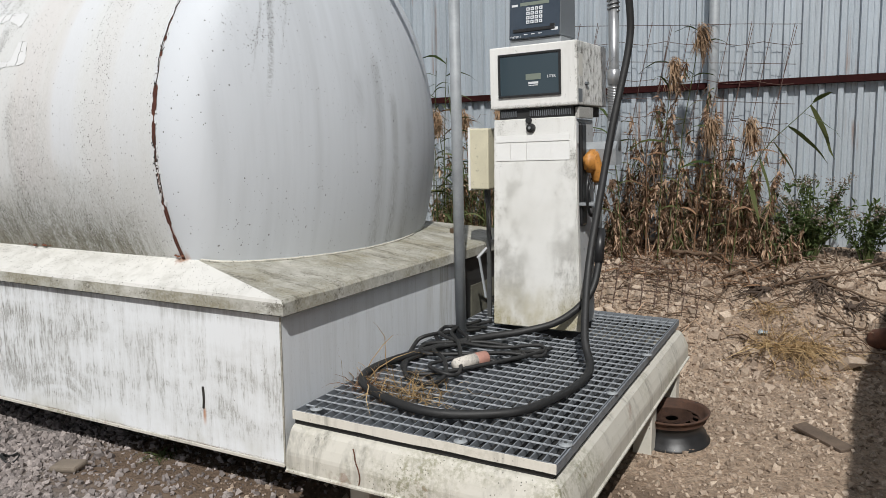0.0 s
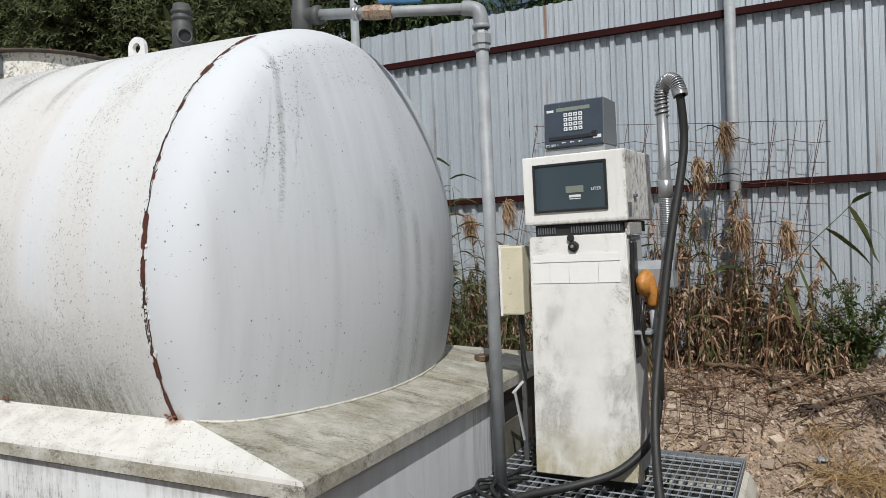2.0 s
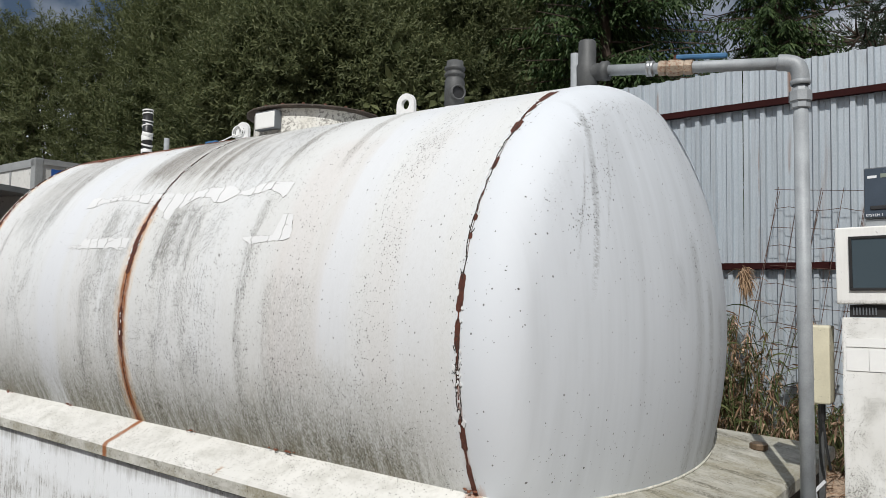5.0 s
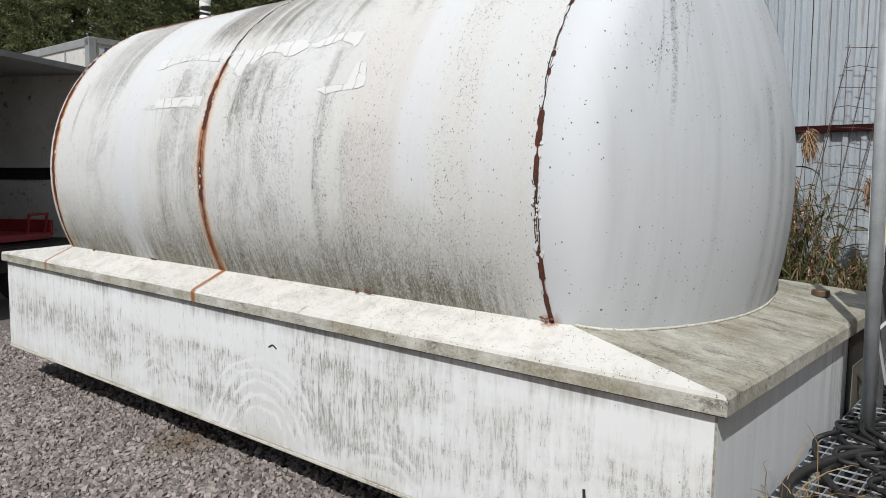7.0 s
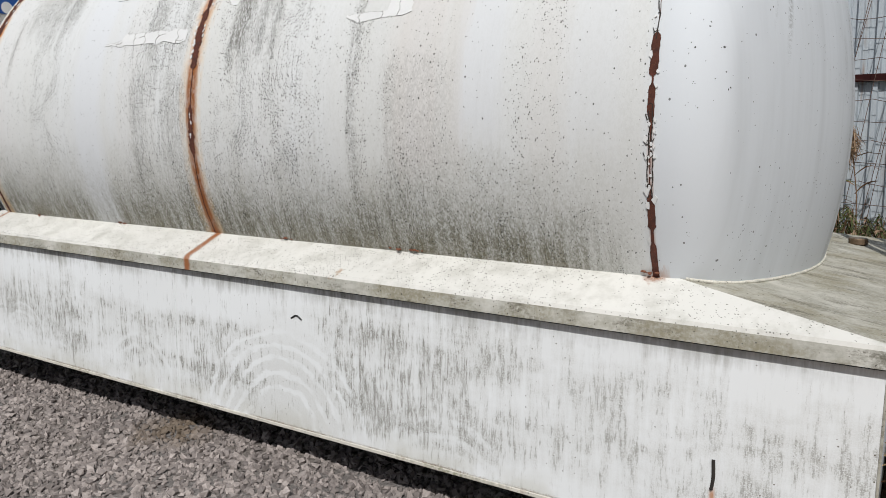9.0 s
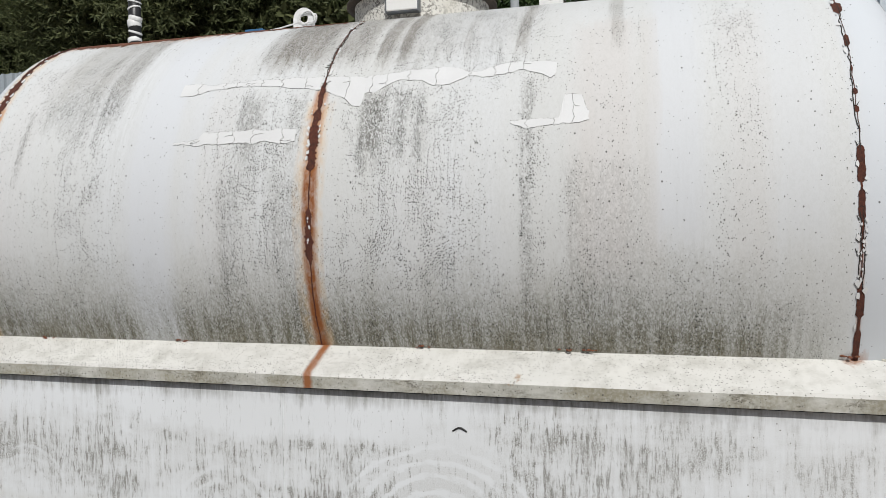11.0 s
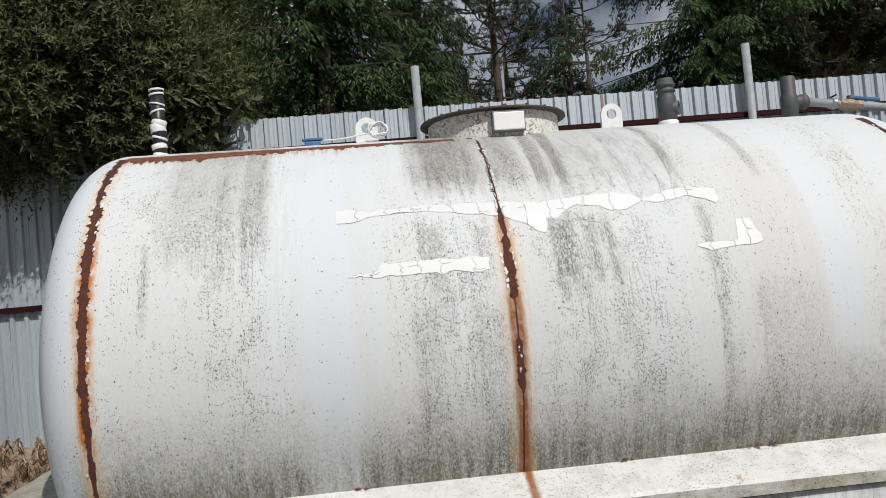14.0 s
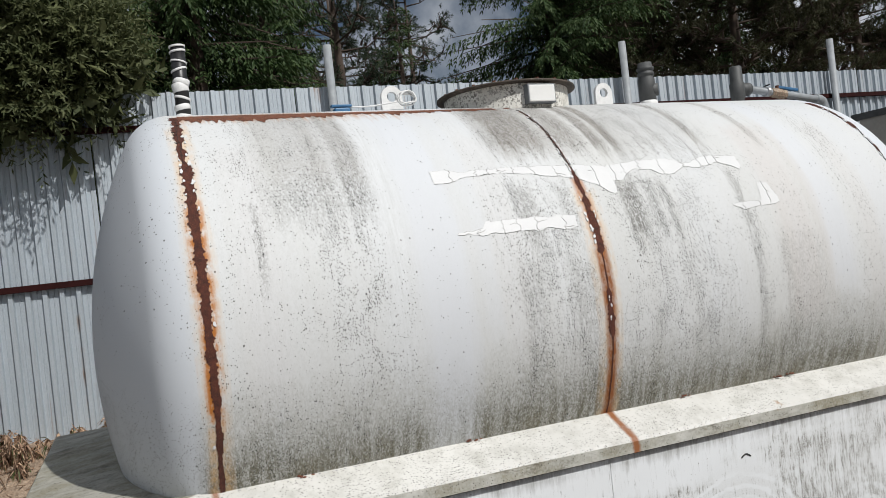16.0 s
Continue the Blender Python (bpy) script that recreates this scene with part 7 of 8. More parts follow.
def pine(x, y, tall, seed, z_low, boughs=46, reach=2.3, tufts=1.0, mat=None, label="airy pine tree with a dark bare trunk against the sky"):
    """A pine: bare trunk, rising limbs and needle tufts gathered at the ends of the twigs."""
    rng = np.random.default_rng(seed)
    t = thing("pine_tree", pose(x, y, height(x, y)), label, "tree", group="pines behind the fence")
    limbs, tuft, way = [], [], []
    for i in range(boughs):
        z = rng.uniform(z_low, tall)
        a = rng.uniform(0, 2 * math.pi)
        L = rng.uniform(0.6, 1.0) * reach * (1 - 0.57 * (z - z_low) / (tall - z_low))
        d = np.array([math.cos(a), math.sin(a), 0.0])
        tip = d * L + UP * (z + L * rng.uniform(0.05, 0.5))
        mid = d * L * 0.5 + UP * (z + L * 0.05)
        limbs.append([(0, 0, z), tuple(mid), tuple(tip)])
        for j in range(int((3 + 4 * L) * tufts)):
            f = rng.uniform(0.4, 1.02)
            c = (UP * z) * (1 - f) ** 2 + 2 * mid * f * (1 - f) + tip * f * f
            end = c + unit(d * 0.5 + UP * 0.35 + rng.normal(0, 0.55, 3)) * rng.uniform(0.2, 0.5)
            limbs.append([tuple(c), tuple((c + end) / 2 + rng.normal(0, 0.02, 3)), tuple(end)])
            for q in range(4):
                g = rng.uniform(0.35, 1.0)
                tuft.append(c + (end - c) * g + rng.normal(0, 0.05, 3))
                way.append(unit(end - c + rng.normal(0, 0.15, 3)))
    tuft, way = np.repeat(np.array(tuft), 17, 0), np.repeat(np.array(way), 17, 0)
    n = len(tuft)
    part("trunk", tube([(0, 0, -0.2), (0.05, 0.02, tall * 0.5), (0, 0, tall)], 0.16, 10, radii=[0.17, 0.11, 0.02]), M_BARK, t, smooth=True)
    tagged(part("bough", stems(limbs, 0.028, 0.006, 5), M_BARK, t), kind="stuff")
    part("crown", leaves(tuft + way * rng.uniform(0, 0.12, n)[:, None], way * 0.9 + rng.normal(0, 0.6, (n, 3)), rng.normal(size=(n, 3)), rng.uniform(0.08, 0.14, n), 0.014, 0.05), mat or M_PINE, t)
    return t


pn = pine(-2.55, 16.3, 10.0, 31, 4.4)
for x, y, turn in ((-1.3, 21.5, 110), (1.5, 22.5, 220), (-5.6, 20.2, 300), (-4.0, 23.0, 60)):
    copy_thing(pn, pose(x, y, height(x, y), 0, 0, turn))
dense = pine(5.25, 12.3, 10.0, 33, 3.2, 95, 2.1, 1.9, M_PINEBROWN, "dense brownish pine tree behind the sheet fence")
for x, y, turn in ((7.6, 12.9, 100), (9.9, 13.2, 220), (3.3, 13.6, 300)):
    copy_thing(dense, pose(x, y, height(x, y), 0, 0, turn))

# ---------------------------------------------------------------- bank: weeds, mesh, rubble
def ribbons(base, dirs, length, width, droop, rng, seg=5):
    """Long bending blades as one mesh."""
    n = len(base)
    dirs = unit(dirs)
    side = unit(np.cross(dirs, UP + rng.normal(0, 0.35, (n, 3))))
    t = np.linspace(0, 1, seg + 1)
    L, W = np.broadcast_to(length, n), np.broadcast_to(width, n)
    c = base[:, None] + dirs[:, None] * (L[:, None] * t)[..., None] - UP * (np.broadcast_to(droop, n)[:, None] * L[:, None] * t ** 2)[..., None]
    c = c + rng.normal(0, 0.02, (n, seg + 1, 3)) * t[None, :, None] * L[:, None, None]
    prof = np.array([0.35, 0.9, 1.0, 0.8, 0.5, 0.06])
    prof = np.interp(t, np.linspace(0, 1, 6), prof)
    h = (W[:, None] * prof * 0.5)[..., None] * side[:, None]
    v = np.stack([c - h, c + h], 2).reshape(-1, 3)
    k = np.arange(n)[:, None] * (2 * (seg + 1))
    s = np.arange(seg)[None] * 2
    b = (k + s).reshape(-1)
    f = np.stack([b, b + 1, b + 3, b + 2], 1)
    me = bpy.data.meshes.new("mesh")
    me.vertices.add(len(v))
    me.vertices.foreach_set("co", v.reshape(-1))
    me.loops.add(4 * len(f))
    me.loops.foreach_set("vertex_index", f.reshape(-1).astype(np.int32))
    me.polygons.add(len(f))
    me.polygons.foreach_set("loop_start", np.arange(0, 4 * len(f), 4, dtype=np.int32))
    me.update(calc_edges=True)
    return me


M_REDDRY = leaf_material("withered_leaf", (0.11, 0.060, 0.037), (0.80, 0.57, 0.40), 0.35, 0.8)


def dry_heap(x0, x1, y0, y1, ztop, n, seed, label, name="dry_weeds", green=0.12):
    """A tangle of dead stalks and leaves leaning on the mesh."""
    rng = np.random.default_rng(seed)
    t = thing(name, pose((x0 + x1) / 2, (y0 + y1) / 2, height((x0 + x1) / 2, y0)), label, "weeds", kind="stuff")
    o = np.array(t.matrix_world.translation)
    m = max(8, n // 42)
    sx, sy = rng.uniform(x0, x1, m), rng.uniform(y0, y1, m)
    paths, base, d = [], [], []
    for x, y in zip(sx, sy):
        zg = height(x, y)
        L = max(0.15, (ztop(x) - zg) * rng.uniform(0.45, 1.08))
        p, q = np.array([x, y, zg]), np.array([x + rng.normal(0, 0.2) * L, y + rng.normal(0.03, 0.1) * L, zg + L])
        mid = (p + q) / 2 + rng.normal(0, 0.04, 3)
        paths.append([Vector(v - o) for v in (p, mid, q)])
        k = int(80 + 40 * rng.random())
        f = (rng.choice(rng.uniform(0.12, 1.0, 9), k) + rng.normal(0, 0.03, k)).clip(0.08, 1.0)[:, None]
        base.append(p * (1 - f) ** 2 + 2 * mid * f * (1 - f) + q * f * f - o)
        a = rng.uniform(0, 6.28, k)
        d.append(np.stack([0.7 * np.cos(a), 0.7 * np.sin(a), rng.normal(-0.3, 0.75, k)], 1))
    part("stalks", stems(paths, 0.0045, 0.002, 4), M_REDDRY, t)
    base, d = np.concatenate(base), np.concatenate(d)
    k = len(base)
    pick = rng.random(k)
    for mat, lo, hi, size in ((M_REDDRY, 0.0, 0.84 * (1 - green), 0.7), (M_REEDDRY, 0.84 * (1 - green), 1 - green, 1.15), (M_REEDGREEN, 1 - green, 1.0, 1.3)):
        s = (pick >= lo) & (pick < hi)
        c = int(s.sum())
        part("leaves", ribbons(base[s], d[s], rng.uniform(0.035, 0.115, c) * size, rng.uniform(0.006, 0.018, c) * (1.5 if size < 1 else 0.75), 0.6, rng, 4), mat, t)
    k = n // 6
    litter = np.stack([rng.uniform(x0, x1, k), rng.uniform(y0 - 0.3, y1, k), np.zeros(k)], 1)
    litter[:, 2] = [height(x, y) + 0.015 for x, y, _ in litter]
    part("litter", ribbons(litter - o, np.stack([rng.normal(size=k), rng.normal(size=k), np.abs(rng.normal(0, 0.25, k))], 1), rng.uniform(0.08, 0.3, k), rng.uniform(0.005, 0.014, k), 0.2, rng, 3), M_REEDDRY, t)
    return t


def heap_top(x):
    return 0.95 + 1.05 * math.exp(-((x + 1.73) / 0.16) ** 2) + 0.85 * math.exp(-((x + 1.18) / 0.13) ** 2) + 0.62 * math.exp(-((x + 0.9) / 0.10) ** 2) + 0.45 * math.exp(-((x + 2.05) / 0.25) ** 2) + 0.3 * math.exp(-((x + 1.4) / 0.3) ** 2)


dry_heap(-2.15, -0.55, 6.7, 7.06, heap_top, 5400, 41, "heap of dry brown reeds and weeds against the fence")
dry_heap(-3.9, -2.3, 6.45, 7.05, lambda x: 1.0 + 0.7 * math.exp(-((x + 3.4) / 0.4) ** 2), 4600, 42, "green and dry weeds between tank and fence", green=0.5)
dry_heap(-9.6, -7.4, 6.2, 7.1, lambda x: 0.84, 3400, 43, "flattened dry grass at the fence foot", "dry_grass")


M_PLUME = leaf_material("reed_plume", (0.26, 0.165, 0.10), (0.52, 0.37, 0.24), 0.25, 0.9)


def reed(x, y, tall, lean, seed, green=True, plume=True, name="reed"):
    rng = np.random.default_rng(seed)
    t = thing(name, pose(x, y, height(x, y) - 0.02), "tall reed with long leaves and a feathery plume" if plume else "tall reed with long narrow leaves", "reed", group="reeds at the fence")
    tip = Vector((lean[0], lean[1], tall))
    mid = Vector((lean[0] * 0.3, lean[1] * 0.3, tall * 0.55))
    part("stalk", stems([[Vector((0, 0, 0)), mid, tip]], 0.006, 0.003, 6), M_REEDGREEN if green else M_REEDDRY, t)
    n = 12
    f = np.linspace(0.25, 0.97, n)
    base = np.array([(Vector((0, 0, 0)) * (1 - a) ** 2 + 2 * mid * a * (1 - a) + tip * a * a)[:] for a in f])
    ang = np.arange(n) * math.pi + rng.normal(0, 0.5, n)
    d = np.stack([np.cos(ang), 0.4 * np.sin(ang), np.full(n, 0.75)], 1) + rng.normal(0, 0.12, (n, 3))
    part("leaves", ribbons(base, d, rng.uniform(0.25, 0.48, n), rng.uniform(0.016, 0.028, n), 0.75, rng, 6), M_REEDGREEN if green else M_REEDDRY, t)
    if plume:
        m = 330
        p = np.tile(np.array(tip[:]), (m, 1)) - UP * rng.uniform(0, 0.15, m)[:, None] + rng.normal(0, 0.02, (m, 3))
        d = rng.normal(size=(m, 3)) * 0.5 + np.array([0.35, -0.1, -0.5])
        part("plume", ribbons(p, d, rng.uniform(0.04, 0.12, m), 0.008, 0.7, rng, 3), M_PLUME, t, "feathery straw-coloured plume")
    return t


for i, (x, y, tall, lean, green, plume) in enumerate((
        (-1.5, 6.75, 1.98, (0.2, 0.0), True, True), (-1.62, 6.7, 1.74, (0.12, -0.05), True, True), (-1.32, 6.72, 1.22, (0.12, -0.02), False, True), (-1.72, 6.7, 1.4, (0.0, -0.04), False, False), (-1.0, 6.72, 1.0, (0.1, -0.03), False, False), (-3.7, 6.6, 1.95, (0.06, 0.0), True, False), (-3.5, 6.55, 1.72, (-0.1, 0.0), True, False), (-3.88, 6.7, 1.8, (0.08, -0.02), True, False), (-1.9, 6.6, 1.35, (-0.15, 0), True, False),
        (-3.62, 6.6, 1.45, (-0.12, -0.05), True, True), (-3.4, 6.55, 1.2, (0.2, -0.08), True, False), (-3.25, 6.7, 1.05, (-0.1, -0.1), True, False), (-3.55, 6.45, 0.95, (0.12, -0.12), True, False), (-3.3, 6.8, 1.5, (0.12, 0), False, True), (-3.0, 6.75, 1.0, (0.25, -0.05), True, False), (-3.72, 6.5, 1.1, (0.05, -0.1), True, False),
        (-3.15, 6.5, 1.3, (-0.15, -0.1), True, False), (-3.45, 6.75, 1.4, (-0.05, -0.1), False, True), (-2.85, 6.7, 1.2, (-0.2, -0.05), True, False), (-2.6, 6.8, 1.1, (-0.1, 0), False, True), (-1.2, 6.7, 1.15, (0.05, 0), True, False), (-1.05, 6.6, 1.25, (0.18, -0.05), False, True))):
    reed(x, y, tall, lean, 60 + i, green, plume)


def leaning_reed():
    """One long green shoot with broad leaves leaning out to the side."""
    rng = np.random.default_rng(77)
    t = thing("leaning_reed", pose(-1.0, 6.6, height(-1.0, 6.6)), "long green reed shoot with broad leaves leaning sideways", "reed", group="reeds at the fence")
    pts = [Vector((0, 0, 0)), Vector((0.15, 0, 0.85)), Vector((0.58, 0.05, 1.36))]
    part("stalk", stems([[Vector(p) for p in curve_pts(pts, 5)]], 0.006, 0.003, 6), M_REEDGREEN, t)
    base = np.array([(0.2, 0, 0.93), (0.3, 0.02, 1.05), (0.4, 0.03, 1.17), (0.5, 0.04, 1.27), (0.57, 0.05, 1.35), (0.12, 0, 0.75), (0.55, 0.05, 1.33)])
    d = np.array([(0.35, -0.1, -0.9), (0.5, -0.1, -0.6), (0.6, -0.1, -0.35), (0.7, -0.1, -0.25), (0.5, -0.2, 0.5), (0.3, 0.0, -0.8), (0.45, 0.1, -0.75)])
    part("leaves", ribbons(base, d, np.array([0.32, 0.32, 0.34, 0.3, 0.2, 0.28, 0.36]), 0.042, 0.35, rng, 6), M_REEDGREEN, t)


leaning_reed()


def green_weed(x, y, h, r, n, seed, label):
    rng = np.random.default_rng(seed)
    t = thing("green_weed", pose(x, y, height(x, y) - 0.02), label, "bush", group="green weeds at the fence")
    paths, pos, ax, fl = [], [], [], []
    for i in range(n):
        a = rng.uniform(0, 6.28)
        tip = np.array([r * rng.random() ** 0.5 * math.cos(a), 0.55 * r * math.sin(a), h * rng.uniform(0.55, 1.1)])
        mid = tip * np.array([0.4, 0.4, 0.55])
        paths.append([Vector((0.03 * math.cos(a), 0.03 * math.sin(a), 0)), Vector(mid), Vector(tip)])
        m = 32
        f = rng.uniform(0.25, 1.0, m)
        p = 2 * mid * (f * (1 - f))[:, None] + tip * (f * f)[:, None]
        pos.append(p)
        q = rng.normal(size=(m, 3)) + UP * 0.35
        ax.append(q)
        if rng.random() < 0.6:
            fl.append(tip)
    pos, ax = np.concatenate(pos), np.concatenate(ax)
    for q in paths:
        part("stalk", stems([q], 0.005, 0.002, 4), M_REEDGREEN, t)
    part("leaves", leaves(pos, ax, rng.normal(size=pos.shape) + UP, rng.uniform(0.035, 0.08, len(pos)), rng.uniform(0.012, 0.024, len(pos)), 0.2), M_WEED, t)
    if fl:
        for p in fl:
            q = np.repeat(np.array([p]), 26, 0)
            tagged(part("seed_head", leaves(q + rng.normal(0, 0.022, q.shape), rng.normal(size=q.shape), rng.normal(size=q.shape), 0.022, 0.014, 0.1), M_SEED, t, "dry grey-brown seed head"), kind="stuff")


M_SEED = leaf_material("seed_head", (0.16, 0.13, 0.10), (0.34, 0.29, 0.24), 0.15, 0.9)
green_weed(-0.42, 6.88, 0.62, 0.34, 46, 81, "green leafy weed with brown seed heads")
green_weed(-0.02, 6.92, 0.55, 0.25, 22, 82, "green leafy weed with brown seed heads")
green_weed(-0.66, 6.78, 0.42, 0.2, 14, 83, "small green leafy weed")
green_weed(0.25, 6.7, 0.7, 0.2, 16, 84, "green leafy weed by the fence")


def build_mesh_panel():
    """Welded wire mesh leaning on the fence, with kinked cross wires."""
    p = thing("leaning_wire_mesh", pose(-1.9, 6.98, 1.3, -7, 4.6, 0), "rusty welded wire mesh panel leaning on the fence", "wire mesh")
    w0, w1, z0, z1 = -1.24, 1.22, -0.72, 1.36
    for i in range(13):
        z = z1 - i * 0.165
        pts = []
        for k in range(25):
            x = w0 + (w1 - w0) * k / 24 + (0.03 if i % 3 == 1 else 0)
            pts.append((x, 0.004 * noise.noise((x * 3, i, 0)), z + (0.018 * ((k % 4) == 1) - 0.012 * ((k % 4) == 3)) * (i % 2) + 0.006 * noise.noise((x * 2, i, 4))))
        part("wire", tube(pts, 0.0028, 5), M_WIRE, p)
    for i in range(15):
        x = w0 + (w1 - w0) * (i + 0.2) / 14.5
        tilt = 0.12 + 0.05 * noise.noise((i, 0.5, 0))
        part("wire", tube([(x - tilt * (z1 - z0) * 0.55, -0.006, z0), (x, -0.006, z1 + 0.03 * random.random())], 0.0028, 5), M_WIRE, p)
        if i % 2 == 0:
            part("wire", tube([(x - 0.02 - tilt * (z1 - z0) * 0.7, -0.05, z0), (x + 0.02, -0.03, z1 - 0.02)], 0.0028, 5), M_WIRE, p)


build_mesh_panel()


def build_low_mesh():
    p = thing("wire_mesh_scrap", pose(-1.52, 6.0, height(-1.52, 6.0) - 0.03, -28, 0, 2), "rusty wire mesh scrap half buried in rubble", "wire mesh")
    for i in range(5):
        part("wire", tube([(-0.42, 0.004 * i, 0.02 + i * 0.1), (0.38, 0.0, 0.0 + i * 0.1)], 0.003, 5), M_WIRE, p)
    for i in range(8):
        x = -0.4 + i * 0.11
        part("wire", tube([(x, -0.006, -0.05), (x + 0.015, -0.006, 0.46 + 0.05 * random.random())], 0.003, 5), M_WIRE, p)


build_low_mesh()


def branch(name, pts, r0, r1, label, seed):
    rng = np.random.default_rng(seed)
    c = curve_pts(pts, 6)
    t = thing(name, Matrix.Translation(c[0]), label, "branch", group="dead branches on the bank")
    loc = [p - c[0] for p in c]
    loc = [p + Vector(rng.normal(0, 0.008, 3)) for p in loc]
    n = len(loc)
    part("stick", tube(loc, r0, 7, radii=[r0 + (r1 - r0) * i / (n - 1) for i in range(n)]), M_TWIG, t, smooth=True)
    tw = []
    for i in range(5):
        p = loc[int(rng.integers(2, n - 1))]
        q = p + Vector(rng.normal(0, 0.12, 3)) + Vector((0.05, -0.03, 0.04))
        tw.append([p, (p + q) / 2 + Vector(rng.normal(0, 0.01, 3)), q])
    for q in tw:
        part("twig", stems([q], r1 * 0.8, 0.0015, 5), M_TWIG, t)


def gz(x, y, d=0.02):
    return (x, y, height(x, y) + d)


branch("dead_branch", [gz(-1.5, 6.72, 0.08), gz(-1.2, 6.7, 0.06), gz(-0.96, 6.62, 0.03)], 0.02, 0.012, "thick grey dead branch on the bank", 91)
branch("dead_branch", [gz(-1.02, 6.5, 0.02), gz(-0.8, 6.6, 0.06), gz(-0.5, 6.72, 0.14)], 0.014, 0.006, "crooked dead branch at the foot of the weeds", 92)
branch("dead_branch", [gz(-0.8, 6.3, 0.02), gz(-0.59, 6.4, 0.05), gz(-0.2, 6.5, 0.08), gz(0.3, 6.7, 0.2)], 0.017, 0.006, "long dark dead branch lying on the rubble", 93)
branch("dead_branch", [gz(-0.35, 6.45, 0.06), gz(-0.1, 6.3, 0.08), gz(0.3, 6.2, 0.05)], 0.012, 0.005, "thin dark dead branch on the rubble", 94)
branch("dead_branch", [gz(-0.3, 6.1, 0.03), gz(0.0, 5.95, 0.05), gz(0.35, 5.9, 0.02)], 0.009, 0.004, "thin dead branch on the rubble", 95)
branch("dead_branch", [gz(-1.6, 6.3, 0.05), gz(-1.3, 6.25, 0.04), gz(-1.0, 6.2, 0.02)], 0.008, 0.004, "thin pale dead stem on the rubble", 96)


def root_stock(x, y, size, n, seed, turn):
    """A dead root with many crooked strands spreading over the bank."""
    rng = np.random.default_rng(seed)
    t = thing("dead_root", pose(x, y, height(x, y)), "dark tangled dead root on the rubble bank", "root", group="dead roots on the bank")
    lump = bmesh.new()
    bmesh.ops.create_icosphere(lump, subdivisions=2, radius=0.03)
    for v in lump.verts:
        v.co = Vector((v.co.x * 1.6, v.co.y, v.co.z * 0.7)) * (1 + 0.5 * noise.noise(v.co * 18 + Vector((seed, 0, 0)))) + Vector((0, 0, 0.03))
    part("stump", lump, M_ROOT, t, smooth=True)
    for i in range(n):
        a = math.radians(turn) + rng.normal(0, 0.55) + (math.pi if rng.random() < 0.3 else 0)
        L = size * rng.uniform(0.45, 1.1)
        pts = []
        for q in range(6):
            f = q / 5
            px, py = L * f * math.cos(a) + rng.normal(0, 0.02), L * f * math.sin(a) * 0.8 + rng.normal(0, 0.02)
            pts.append((px, py, height(x + px, y + py) - height(x, y) + 0.015 + 0.07 * math.sin(math.pi * min(1, f * 1.2)) * rng.uniform(0.3, 1.0)))
        part("root_strand", stems([[Vector(p) for p in pts]], rng.uniform(0.004, 0.011), 0.0015, 5), M_ROOT, t)


M_ROOT = simple("dead_root", (0.085, 0.06, 0.045), 0.95, 0.0, 0.4, 20, 0.5)
root_stock(-0.68, 6.36, 0.36, 16, 201, 200)
root_stock(-0.33, 6.42, 0.4, 18, 202, -80)
root_stock(-0.1, 6.2, 0.35, 10, 203, -30)


def build_rag():
    """A crumpled scrap of pale blue film."""
    t = thing("plastic_scrap", pose(-0.65, 5.9, height(-0.65, 5.9)), "crumpled pale blue plastic scrap on the rubble", "litter")
    bm = bmesh.new()
    n = 9
    grid = [[bm.verts.new((0.008 * (i - 4) * (1 + 0.3 * noise.noise((i, j, 3))), 0.008 * (j - 4), 0.02 + 0.035 * noise.noise((i * 0.7, j * 0.7, 8)))) for j in range(n)] for i in range(n)]
    for i in range(n - 1):
        for j in range(n - 1):
            bm.faces.new((grid[i][j], grid[i + 1][j], grid[i + 1][j + 1], grid[i][j + 1]))
    part("film", bm, M_SCRAP, t)


M_SCRAP = simple("pale_blue_film", (0.33, 0.42, 0.48), 0.35, 0.0, 0.3, 40, 0.2)
build_rag()


def straw_tuft(x, y, r, n, seed, label, tall=0.12, mat=None, at=None, flat=1.0):
    rng = np.random.default_rng(seed)
    z = height(x, y) if at is None else at
    t = thing("straw_tuft", pose(x, y, z), label, "dry grass")
    base = np.stack([rng.normal(0, r * 0.4, n), rng.normal(0, r * 0.35, n), np.full(n, 0.004)], 1)
    d = np.stack([rng.normal(0.3, 1.0, n) * flat, rng.normal(0, 0.7, n) * flat, np.abs(rng.normal(0.55, 0.4, n))], 1)
    tagged(part("tuft", ribbons(base, d, rng.uniform(0.5, 1.4, n) * tall * 2, rng.uniform(0.003, 0.006, n), 0.5, rng, 4), mat or M_STRAW, t), kind="stuff")


straw_tuft(-0.44, 5.8, 0.3, 760, 101, "pale yellow straw tuft on the rubble", 0.17, flat=1.5)
straw_tuft(-0.63, 6.14, 0.14, 160, 102, "yellow dry grass tuft on the rubble", 0.12)
straw_tuft(-0.3, 5.5, 0.15, 140, 103, "flattened dry grass on the rubble", 0.1)
straw_tuft(-3.05, 2.5, 0.07, 60, 104, "small green weed at the edge of the gravel", 0.06, M_WEED)
gp = PLAT @ Vector((0.34, 0.38, 0.0))
straw_tuft(gp.x, gp.y, 0.2, 210, 105, "dry grass tuft growing through the grating", 0.10, M_STRAW, at=gp.z - 0.03, flat=0.6)
gp = PLAT @ Vector((0.14, 0.37, 0.0))
straw_tuft(gp.x, gp.y, 0.09, 80, 106, "dry grass growing through the grating", 0.10, M_REEDDRY, at=gp.z - 0.03, flat=0.5)
gp = PLAT @ Vector((0.05, 0.42, 0.0))
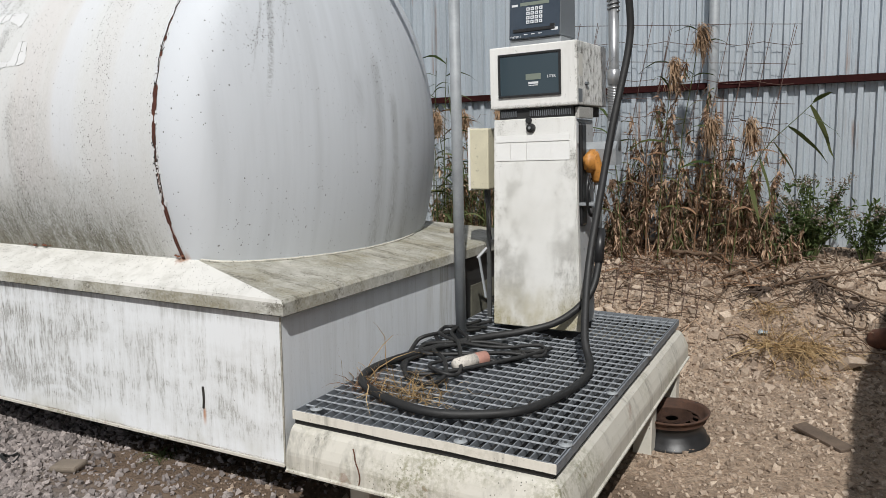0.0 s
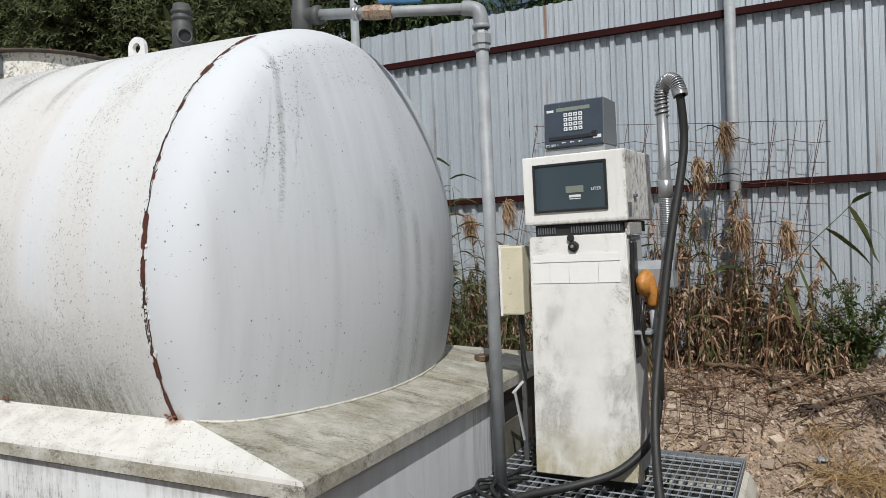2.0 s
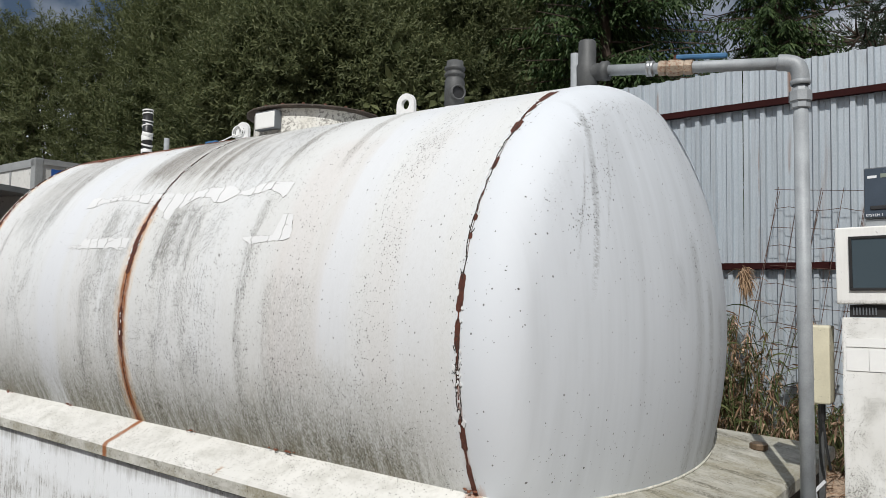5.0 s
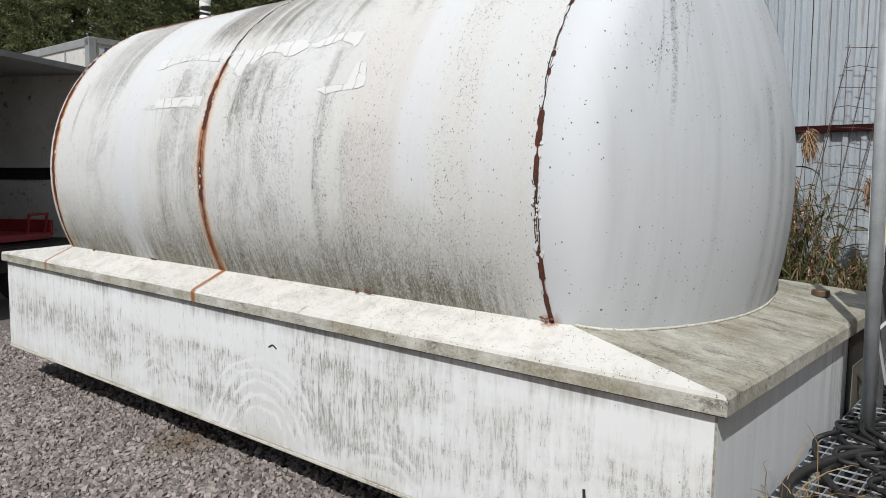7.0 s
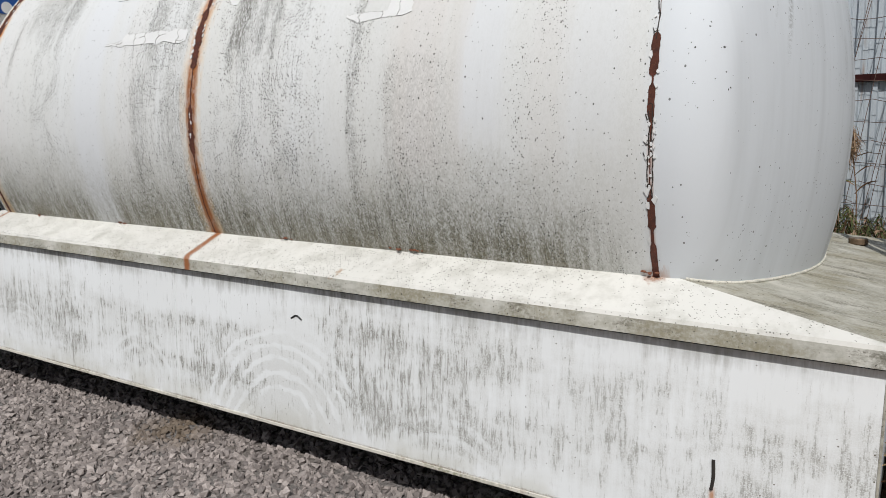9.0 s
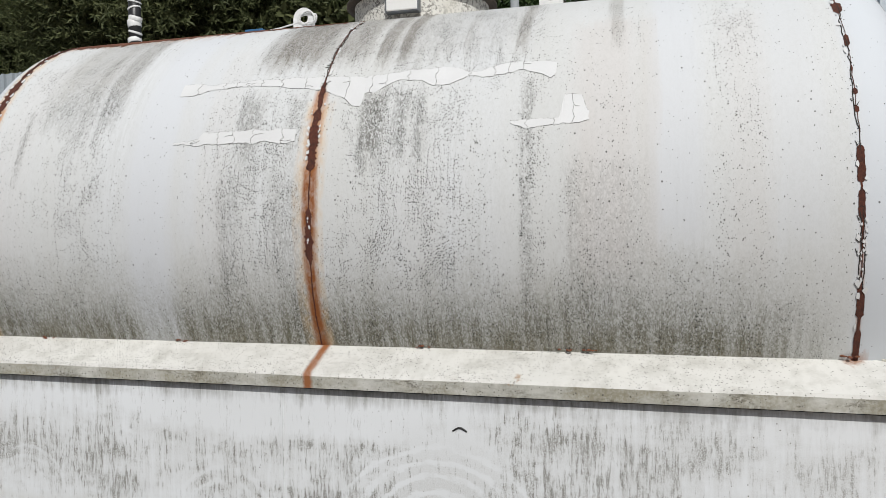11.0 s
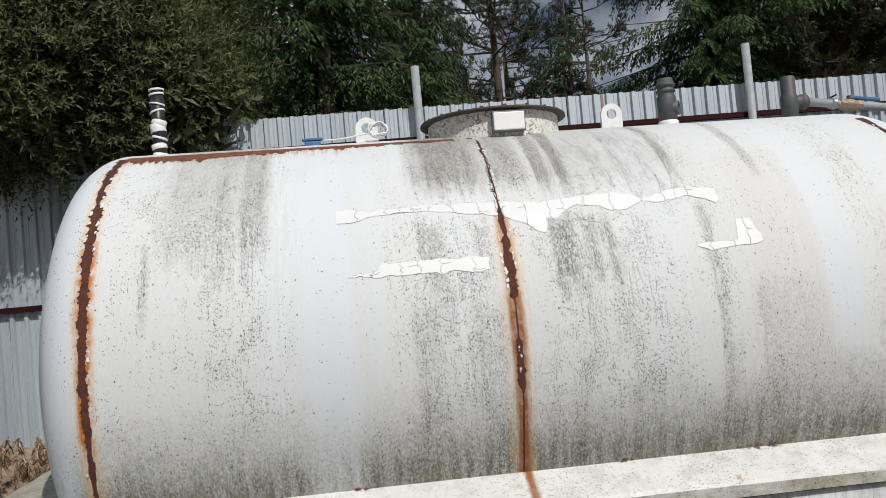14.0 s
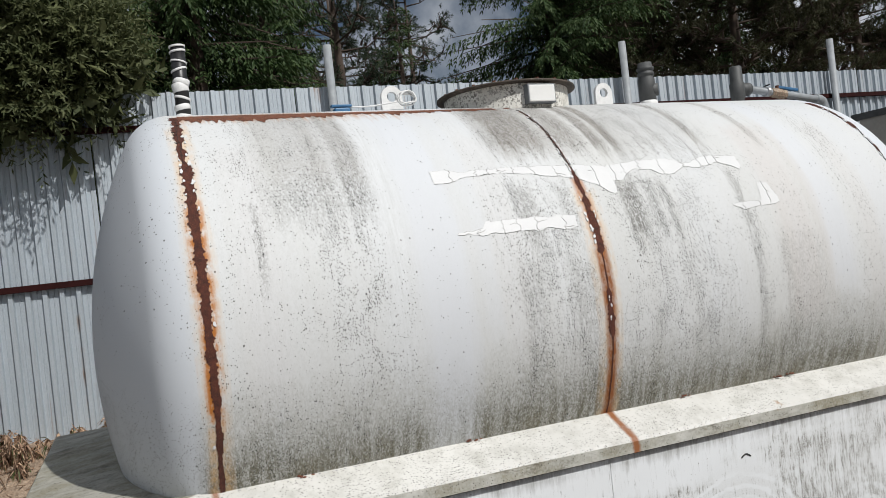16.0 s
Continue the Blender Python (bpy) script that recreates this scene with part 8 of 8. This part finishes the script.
straw_tuft(gp.x, gp.y, 0.16, 26, 107, "thin tall dry grass stems on the grating", 0.22, M_STRAW, at=gp.z - 0.03, flat=0.35)


def build_litter():
    c = thing("rubber_ring", pose(-3.68, 2.10, height(-3.68, 2.10) + 0.025), "small black rubber ring lying on the gravel", "ring")
    pts = [(0.055 * math.cos(a), 0.035 * math.sin(a), 0.012 * math.sin(2 * a)) for a in (2 * math.pi * i / 24 for i in range(25))]
    part("ring", tube(pts, 0.0045, 7), M_BLACK, c, smooth=True)
    part("strand", tube([(p[0] * 0.85, p[1] * 0.85, p[2] + 0.008) for p in pts[3:20]], 0.0035, 6), M_BLACK, c, smooth=True)
    s = solid("flat_stone", box(-0.075, 0.075, -0.05, 0.05, -0.01, 0.022, 0.012), M_FLAT, pose(-3.32, 2.17, height(-3.32, 2.17) + 0.015, 3, -4, 15), "flat brown stone on the gravel", "stone")
    solid("board_piece", box(-0.17, 0.17, -0.045, 0.045, 0.0, 0.02, 0.004), M_BOARD, pose(-0.17, 4.38, height(-0.17, 4.38) + 0.0, 4, 3, -43), "weathered brown board piece on the dirt", "board")
    solid("boulder", stones(np.array([[0, 0, 0]]), np.array([0.075]), np.random.default_rng(5)), M_RUBBLE, pose(-0.07, 5.6, height(-0.07, 5.6) + 0.04), "pale brown stone block on the rubble", "stone")
    b = thing("rusty_can", pose(0.13, 5.85, height(0.13, 5.85) + 0.07, 70, 20, 30), "rusty brown tin can half in the rubble", "can")
    part("can_body", lathe([(0.0, -0.1), (0.075, -0.1), (0.078, -0.09), (0.074, -0.03), (0.078, 0.0), (0.074, 0.04), (0.078, 0.1), (0.07, 0.1), (0.068, -0.08), (0.0, -0.08)], 20, "z"), M_RUST, b, smooth=True)
    part("can_rim", lathe([(0.078, 0.1), (0.082, 0.102), (0.08, 0.108), (0.07, 0.104)], 20, "z"), M_RUST, b, smooth=True)


M_FLAT = simple("brown_stone", (0.20, 0.165, 0.13), 0.9, 0.0, 0.25, 20, 0.4)
M_BOARD = simple("old_board", (0.13, 0.095, 0.07), 0.9, 0.0, 0.35, 14, 0.5)
build_litter()


def scatter(name, x0, x1, y0, y1, n, smin, smax, seed, mat, label, keep=None, sink=0.3):
    rng = np.random.default_rng(seed)
    xs, ys = rng.uniform(x0, x1, n), rng.uniform(y0, y1, n)
    size = smin + (smax - smin) * rng.random(n) ** 2.2
    if keep is not None:
        k = np.array([keep(x, y) > r for x, y, r in zip(xs, ys, rng.random(n))])
        xs, ys, size = xs[k], ys[k], size[k]
    z = np.array([height(x, y) for x, y in zip(xs, ys)]) + size * sink
    solid(name, stones(np.stack([xs, ys, z], 1), size, rng), mat, Matrix(), label, "stones", kind="stuff")


scatter("gravel", -10.5, -1.4, -0.4, 3.4, 72000, 0.012, 0.025, 111, M_GRAVEL, "crushed grey gravel spread over the yard", lambda x, y: smooth01(-10.3, -8.0, x + 1.2 * noise.noise((x, y, 3))) * smooth01(-0.3, 0.9, y + 0.9 * noise.noise((x, y, 6))) * (1.0 if x < -2.7 else max(0.0, 1 - (x + 2.7) / 0.9) * 0.8) * (1 - smooth01(2.75, 3.1, y)) * (1 - 0.93 * smooth01(-3.7, -3.15, x) * smooth01(1.85, 2.2, y + 0.2 * noise.noise((x * 3, y * 3, 0)))))
scatter("rubble", -2.3, 1.3, 3.2, 7.2, 26000, 0.006, 0.024, 112, M_RUBBLE, "brown rubble and stones on the bank", lambda x, y: 0.25 + 0.75 * smooth01(4.2, 5.6, y))
scatter("rubble_coarse", -2.2, 1.0, 5.2, 7.1, 700, 0.02, 0.058, 113, M_RUBBLE, "larger broken stones on the bank", None, 0.2)
scatter("soil_stones", -3.6, -2.2, 1.9, 2.9, 900, 0.006, 0.02, 116, M_GRAVEL, "loose stones in the brown soil by the tank base", None)
scatter("small_stones", -2.6, -0.05, 2.3, 5.0, 2600, 0.005, 0.017, 114, M_RUBBLE, "small stones on the bare dirt", None)



def twig_litter(x0, x1, y0, y1, n, seed):
    """Short dead twigs and dark roots strewn over the bank below the weeds."""
    rng = np.random.default_rng(seed)
    o = Vector(gz((x0 + x1) / 2, (y0 + y1) / 2, 0.0))
    paths = []
    for i in range(n):
        x, y = rng.uniform(x0, x1), y1 - (y1 - y0) * rng.random() ** 1.7
        a, L = rng.normal(0.0, 0.7) + (math.pi if rng.random() < 0.5 else 0), rng.uniform(0.06, 0.34)
        p = Vector(gz(x, y, rng.uniform(0.005, 0.04)))
        q = Vector(gz(x + L * math.cos(a), y + L * math.sin(a), rng.uniform(0.005, 0.06)))
        m = (p + q) / 2 + Vector((rng.normal(0, 0.02), rng.normal(0, 0.02), abs(rng.normal(0, 0.025)) + 0.01))
        paths.append([p - o, m - o, q - o])
    cut = n // 2
    t = thing("twig_litter", Matrix.Translation(o), "dead brown twigs strewn over the rubble below the weeds", "twigs", kind="stuff")
    part("thick_twigs", stems(paths[:cut], 0.0065, 0.003, 5), M_TWIG, t)
    part("thin_twigs", stems(paths[cut:], 0.0035, 0.0015, 4), M_REDDRY, t)


twig_litter(-1.95, 0.5, 5.55, 6.85, 230, 131)
